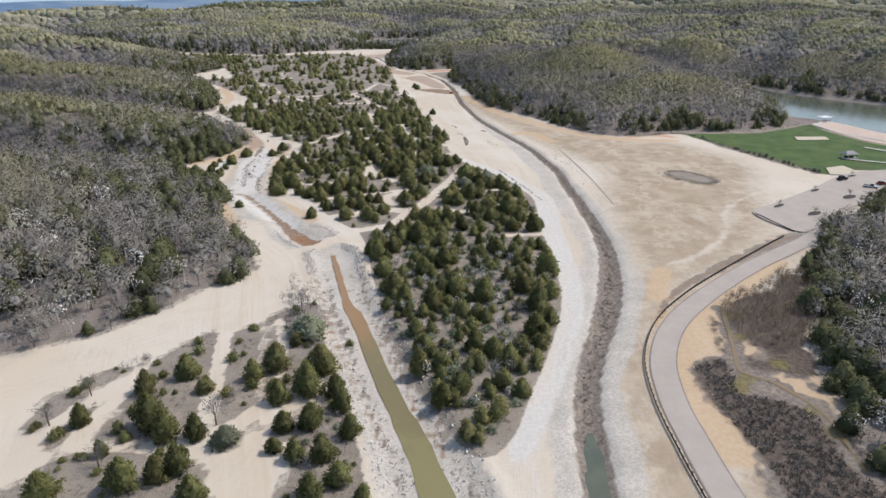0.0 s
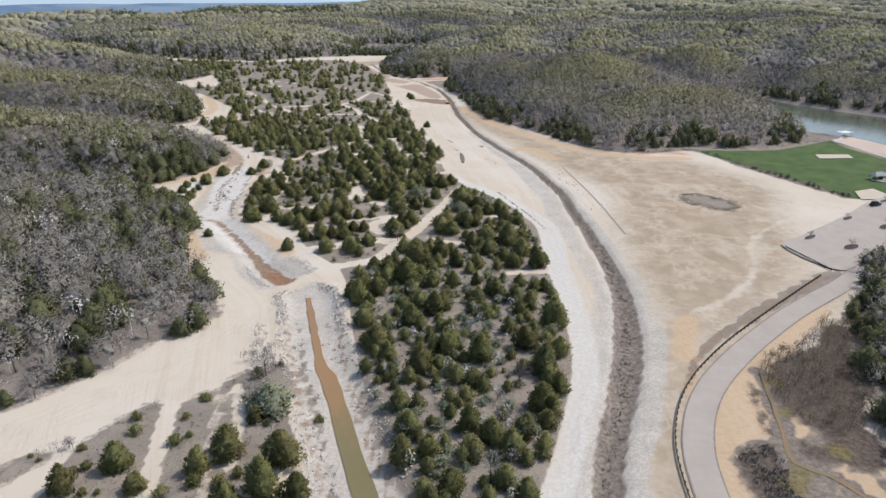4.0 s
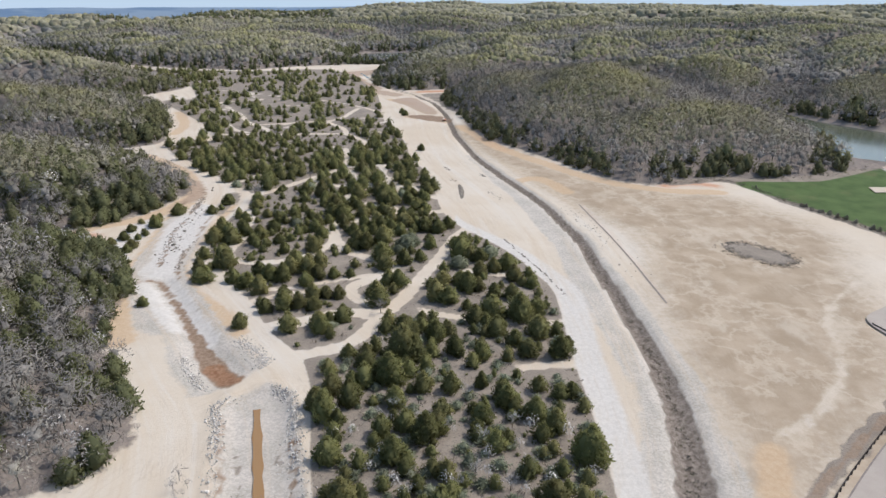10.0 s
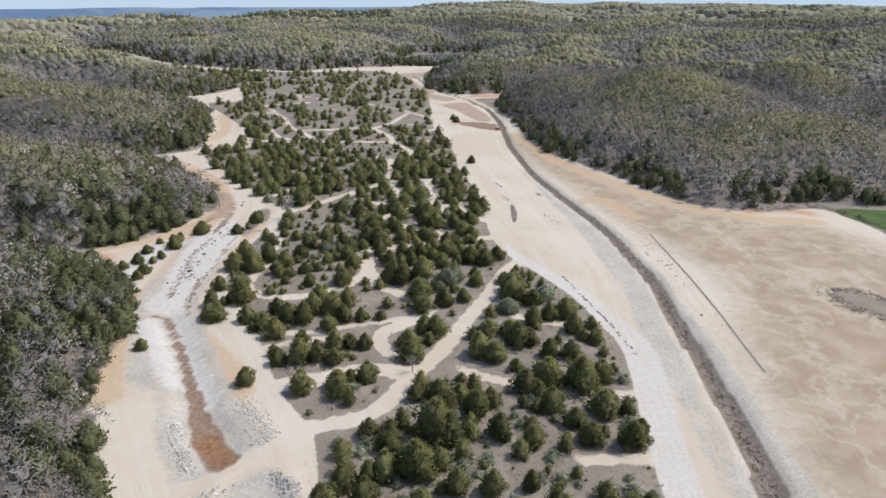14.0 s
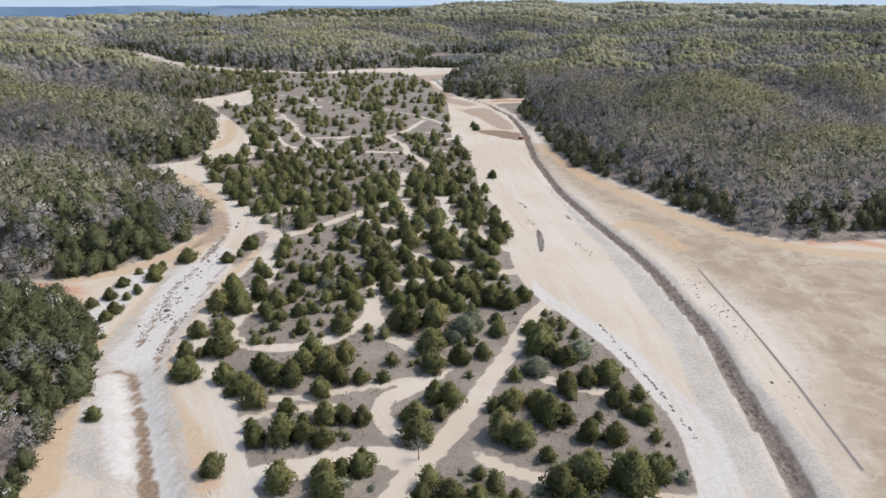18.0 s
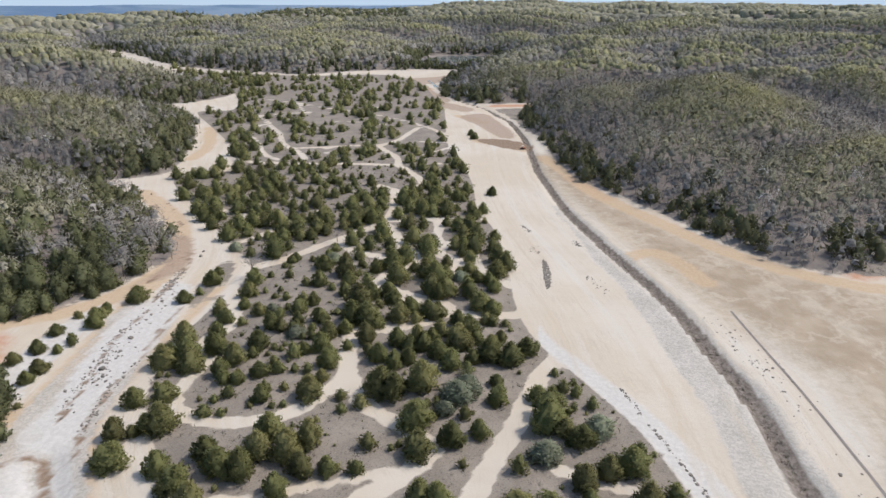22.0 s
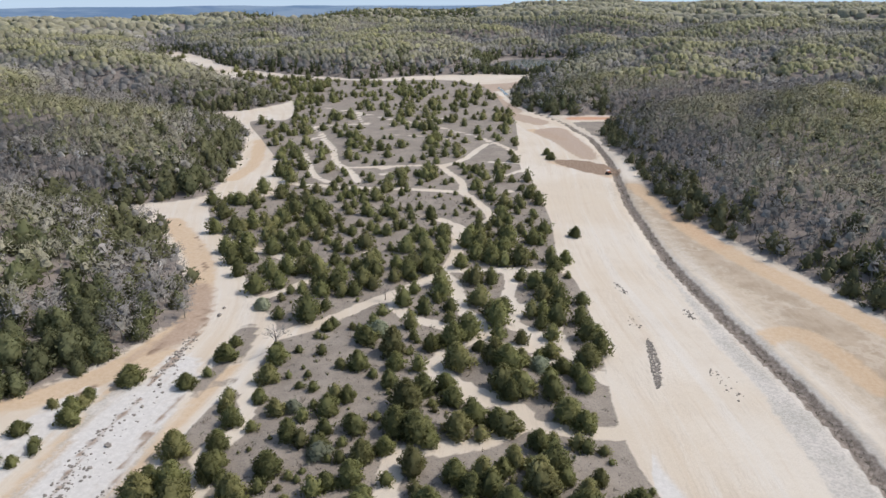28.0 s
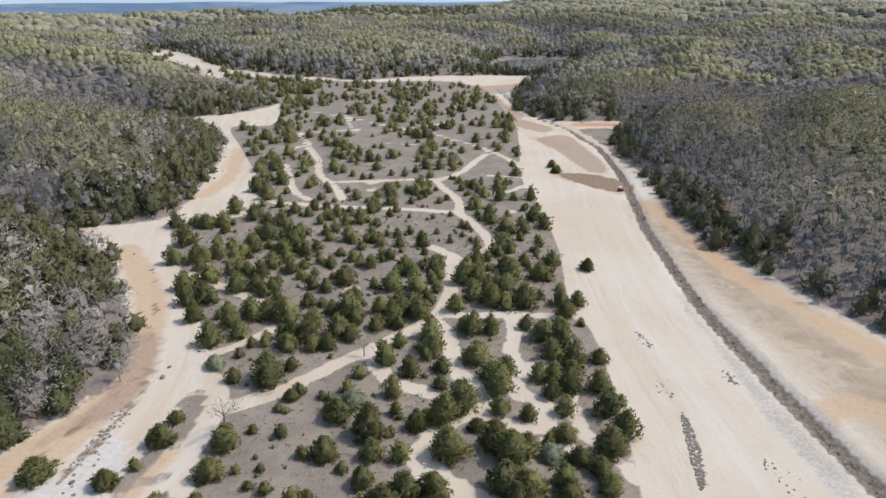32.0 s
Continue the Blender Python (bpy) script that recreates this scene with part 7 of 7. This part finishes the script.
def shrubs():
    """Pale shrubs among the point's cedars, and the dark row along the park's bank."""
    rng = np.random.default_rng(29)
    p = jittered(-26, 34, 96, 240, 4.4, rng)
    f = fields(p)
    keep = (f["scrub"] > 1.5) & (rng.random(len(p)) < 0.85)
    h = rng.uniform(1.0, 2.6, keep.sum())
    scattered("sage_shrubs", [cedar_crown(s + 120, 26, 8, 1.0, 4, 6) for s in range(3)], p[keep, 0], p[keep, 1], f["z"][keep], h * 0.8, h * 1.3, MAT["sage"], 21, "pale grey-green shrubs between the crowded cedars", "shrubs")
    p = jittered(-22, 30, 98, 196, 7.0, rng)
    p = p[(fields(p)["scrub"] > 1.5) & (rng.random(len(p)) < 0.5)]
    h = rng.uniform(1.6, 3.6, len(p))
    scattered("flowering_shrubs", [rounded(puff(s + 190, 70, 0.42, (0.14, 0.05), 1, 0.5), (0, 0, 0.5), (0.42, 0.42, 0.5), 0.8, 0.25, s) for s in range(4)], p[:, 0], p[:, 1], fields(p)["z"], h, h, MAT["blossom"], 27, "small white-blossomed shrubs among the crowded cedars", "shrubs")
    p = along(PARK_BANK[8:], 0.7, 1.1, rng)
    p = p[rng.random(len(p)) < 0.2 + 0.35 * (p[:, 1] < 335)]
    h = rng.uniform(0.4, 2.0, len(p))
    scattered("bank_shrubs", [cedar_crown(s + 130, 16, 6, 1.0, 3, 5) for s in range(3)], p[:, 0], p[:, 1], fields(p)["z"], h, h, MAT["brush"], 22, "low dark shrubs along the bank below the lawn", "shrubs")
    p = np.concatenate([along(PARK_BANK, 1.3, 4, rng), along(PARK_FOOT, 2.6, 2, rng), along(HOLLOW, 1.2, 4, rng)])
    h = rng.uniform(0.2, 0.7, len(p))
    scattered("bank_grass", [tuft(s + 49, 14, 0.3, (0.9, 0.10)) for s in range(4)], p[:, 0], p[:, 1], fields(p)["z"], h, h * 1.6, MAT["brush"], 25, "dry brown grass and brush on the bank below the lawn", "brush")
    # young cedars between the grown ones
    p = jittered(-150, 40, 190, 520, 5.4, rng)
    f = fields(p)
    grown = np.array([q[:2] for trees in (POINT_CEDARS, SOUTH_CEDARS, DIAGONAL_CEDARS, SOUTH_LOOP_CEDARS, LOOP_CEDARS, INNER_LOOP_CEDARS, LOOP_EAST_CEDARS, MIDDLE_CEDARS, EAST_CEDARS, NORTH_CEDARS, WEST_CEDARS) for q in trees])
    clear = np.min(np.hypot(p[:, None, 0] - grown[:, 0], p[:, None, 1] - grown[:, 1]), 1)
    keep = (f["scrub"] > 1.2) & (f["wood"] < -1) & (clear > 2.4) & (in_shape(p, PENINSULA) > 0) & (rng.random(len(p)) < 0.30 + 0.4 * waves(p, 30, 101) + 0.12 * (p[:, 1] > 400)) & (p[:, 1] > 235)
    h = rng.uniform(1.5, 3.6, keep.sum())
    scattered("young_cedars", [rounded(cedar_crown(s + 170, 30, 11, 1.0, 4, 7), (0, 0, 0.36), (0.5, 0.5, 0.62), 0.4, 0.3, s) for s in range(6)], p[keep, 0], p[keep, 1], f["z"][keep], h * rng.uniform(0.85, 1.25, keep.sum()), h, MAT["cedar"], 26, "young olive-green cedars between the grown ones on grey soil", "trees")
    # seedling cedars and low bushes over the bare soil
    p = jittered(-150, 40, 150, 480, 4.2, rng)
    f = fields(p)
    keep = (f["scrub"] > 0.7) & (f["wood"] < -1) & (in_shape(p, PENINSULA) > 0) & (rng.random(len(p)) < 0.36 + 0.3 * waves(p, 24, 97))
    h = rng.uniform(0.5, 1.7, keep.sum()) * rng.choice([0.7, 1.0, 1.15], keep.sum())
    scattered("seedlings", [rounded(cedar_crown(s + 150, 12, 7, 1.0, 3, 6), (0, 0, 0.36), (0.5, 0.5, 0.62), 0.3, 0.32, s) for s in range(5)], p[keep, 0], p[keep, 1], f["z"][keep], h * rng.uniform(0.7, 1.2, keep.sum()), h * 1.1, MAT["cedar"], 24, "low dull green cedar seedlings on the grey soil", "bushes")
    # undergrowth of the grove west of the ditch
    p = jittered(-90, -12, 72, 158, 3.0, rng)
    f = fields(p)
    p, z = p[f["scrub"] > 0.5], f["z"][f["scrub"] > 0.5]
    pick = rng.random(len(p))
    for name, sel, crowns, mat, label in (("grove_thicket", pick < 0.36, [puff(s + 210, 60, 0.40, (0.20, 0.022), 4, 0.5) for s in range(4)], "twig", "grey leafless bushes between the cedars of the grove"),
            ("grove_bushes", pick > 0.74, [cedar_crown(s + 215, 30, 9, 1.0, 3, 6) for s in range(4)], "cedar", "low olive-green bushes between the cedars of the grove")):
        h = rng.uniform(0.8, 2.4, sel.sum())
        scattered(name, crowns, p[sel, 0], p[sel, 1], z[sel], h, h * 1.25, MAT[mat], 28, label, "bushes")
    p = np.stack([rng.uniform(70, 106, 1500), rng.uniform(130, 182, 1500)], 1)
    f = fields(p)
    keep = in_shape(p, MARSHES[0]) > -1.5
    h = rng.uniform(1.4, 3.2, keep.sum())
    scattered("marsh_saplings", [puff(s + 85, 40, 0.36, (0.15, 0.03), 2) for s in range(4)], p[keep, 0], p[keep, 1], f["z"][keep], h, h, MAT["tan_twig"], 23, "tan leafless saplings at the head of the marsh", "saplings")


shrubs()

bare_tree(-78.1, 338.3, 7.0, 8.0, 3, "leafless dead tree beside the track junction", "dead_tree")
bare_tree(-61.5, 370, 4.5, 5.0, 5, "small leafless tree among grey-green shrubs")
bare_tree(-46, 105, 6.0, 6.5, 6, "grey leafless tree over a pale thicket")
bare_tree(-79, 104.5, 5.5, 6.5, 7, "pale leafless tree beside the sandy lane")
bare_tree(-75.8, 114.5, 5.0, 5.5, 11, "pale leafless tree beside the sandy lane")
bare_tree(-63, 92.5, 5.0, 5.5, 13, "grey leafless tree among dark cedars")
bare_tree(-39, 152, 6.0, 6.5, 8, "grey leafless tree on the ditch bank")
bare_tree(9, 118, 6.0, 6.0, 9, "whitish leafless tree among cedars")
bare_tree(17, 148, 5.5, 5.5, 10, "whitish leafless tree among cedars")
bare_tree(-10.8, 289.8, 3.6, 4.2, 14, "young yellow-green budding tree among dark cedars", "budding_tree", "bud")
bare_tree(-16, 236, 4.0, 4.5, 12, "small grey leafless tree by the track")
for k, (x, y) in enumerate(((-12, 152), (4, 168), (7, 171), (-5, 166), (13, 168), (12, 143), (-3, 186), (2, 184), (9, 181), (15, 186), (6, 196), (-6, 131), (-9, 191), (17, 173))):
    bare_tree(x, y, 3.4, 3.6, 20 + k, "white-blossomed small tree among dark cedars", "blossom_tree", "blossom")


# ---------------------------------------------------------------- distance
def backdrop():
    """A glowing backdrop of the blue plain, low ridges and low sky at the end of sight."""
    m, nt, bsdf = material("painted_haze_glow", 1.0)
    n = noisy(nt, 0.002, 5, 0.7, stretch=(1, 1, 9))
    # the blue of distant haze is put into the emission colour
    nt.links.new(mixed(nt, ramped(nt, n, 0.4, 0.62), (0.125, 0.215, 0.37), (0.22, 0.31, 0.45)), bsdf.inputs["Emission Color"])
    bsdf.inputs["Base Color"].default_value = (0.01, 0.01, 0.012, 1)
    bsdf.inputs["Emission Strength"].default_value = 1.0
    # the low sky's brightness is painted as emission on a strip behind the ridges
    pale, nt, bsdf = material("painted_sky_glow", 1.0)
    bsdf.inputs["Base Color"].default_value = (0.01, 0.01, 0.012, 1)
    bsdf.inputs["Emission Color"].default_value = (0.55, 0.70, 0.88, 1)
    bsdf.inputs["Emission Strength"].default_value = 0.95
    a = np.radians(np.linspace(-75, 75, 160))
    n_, i = len(a), np.arange(len(a) - 1)
    for name, mat, label, rows in (("backdrop", m, "far plain and low ridges with a glowing blue haze painted in", ((4150, -160), (4400, -45), (4640, -10))), ("sky_backdrop", pale, "glowing strip painted as pale blue sky low over the far ridges", ((4660, -30), (4660, 60), (4660, 260)))):
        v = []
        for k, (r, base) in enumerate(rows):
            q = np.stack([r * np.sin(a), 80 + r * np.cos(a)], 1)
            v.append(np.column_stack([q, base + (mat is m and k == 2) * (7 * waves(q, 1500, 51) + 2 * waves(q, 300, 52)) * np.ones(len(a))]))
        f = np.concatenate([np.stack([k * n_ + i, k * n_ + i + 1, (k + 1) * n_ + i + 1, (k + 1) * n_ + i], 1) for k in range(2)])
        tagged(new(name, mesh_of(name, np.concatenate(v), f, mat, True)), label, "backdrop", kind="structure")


backdrop()
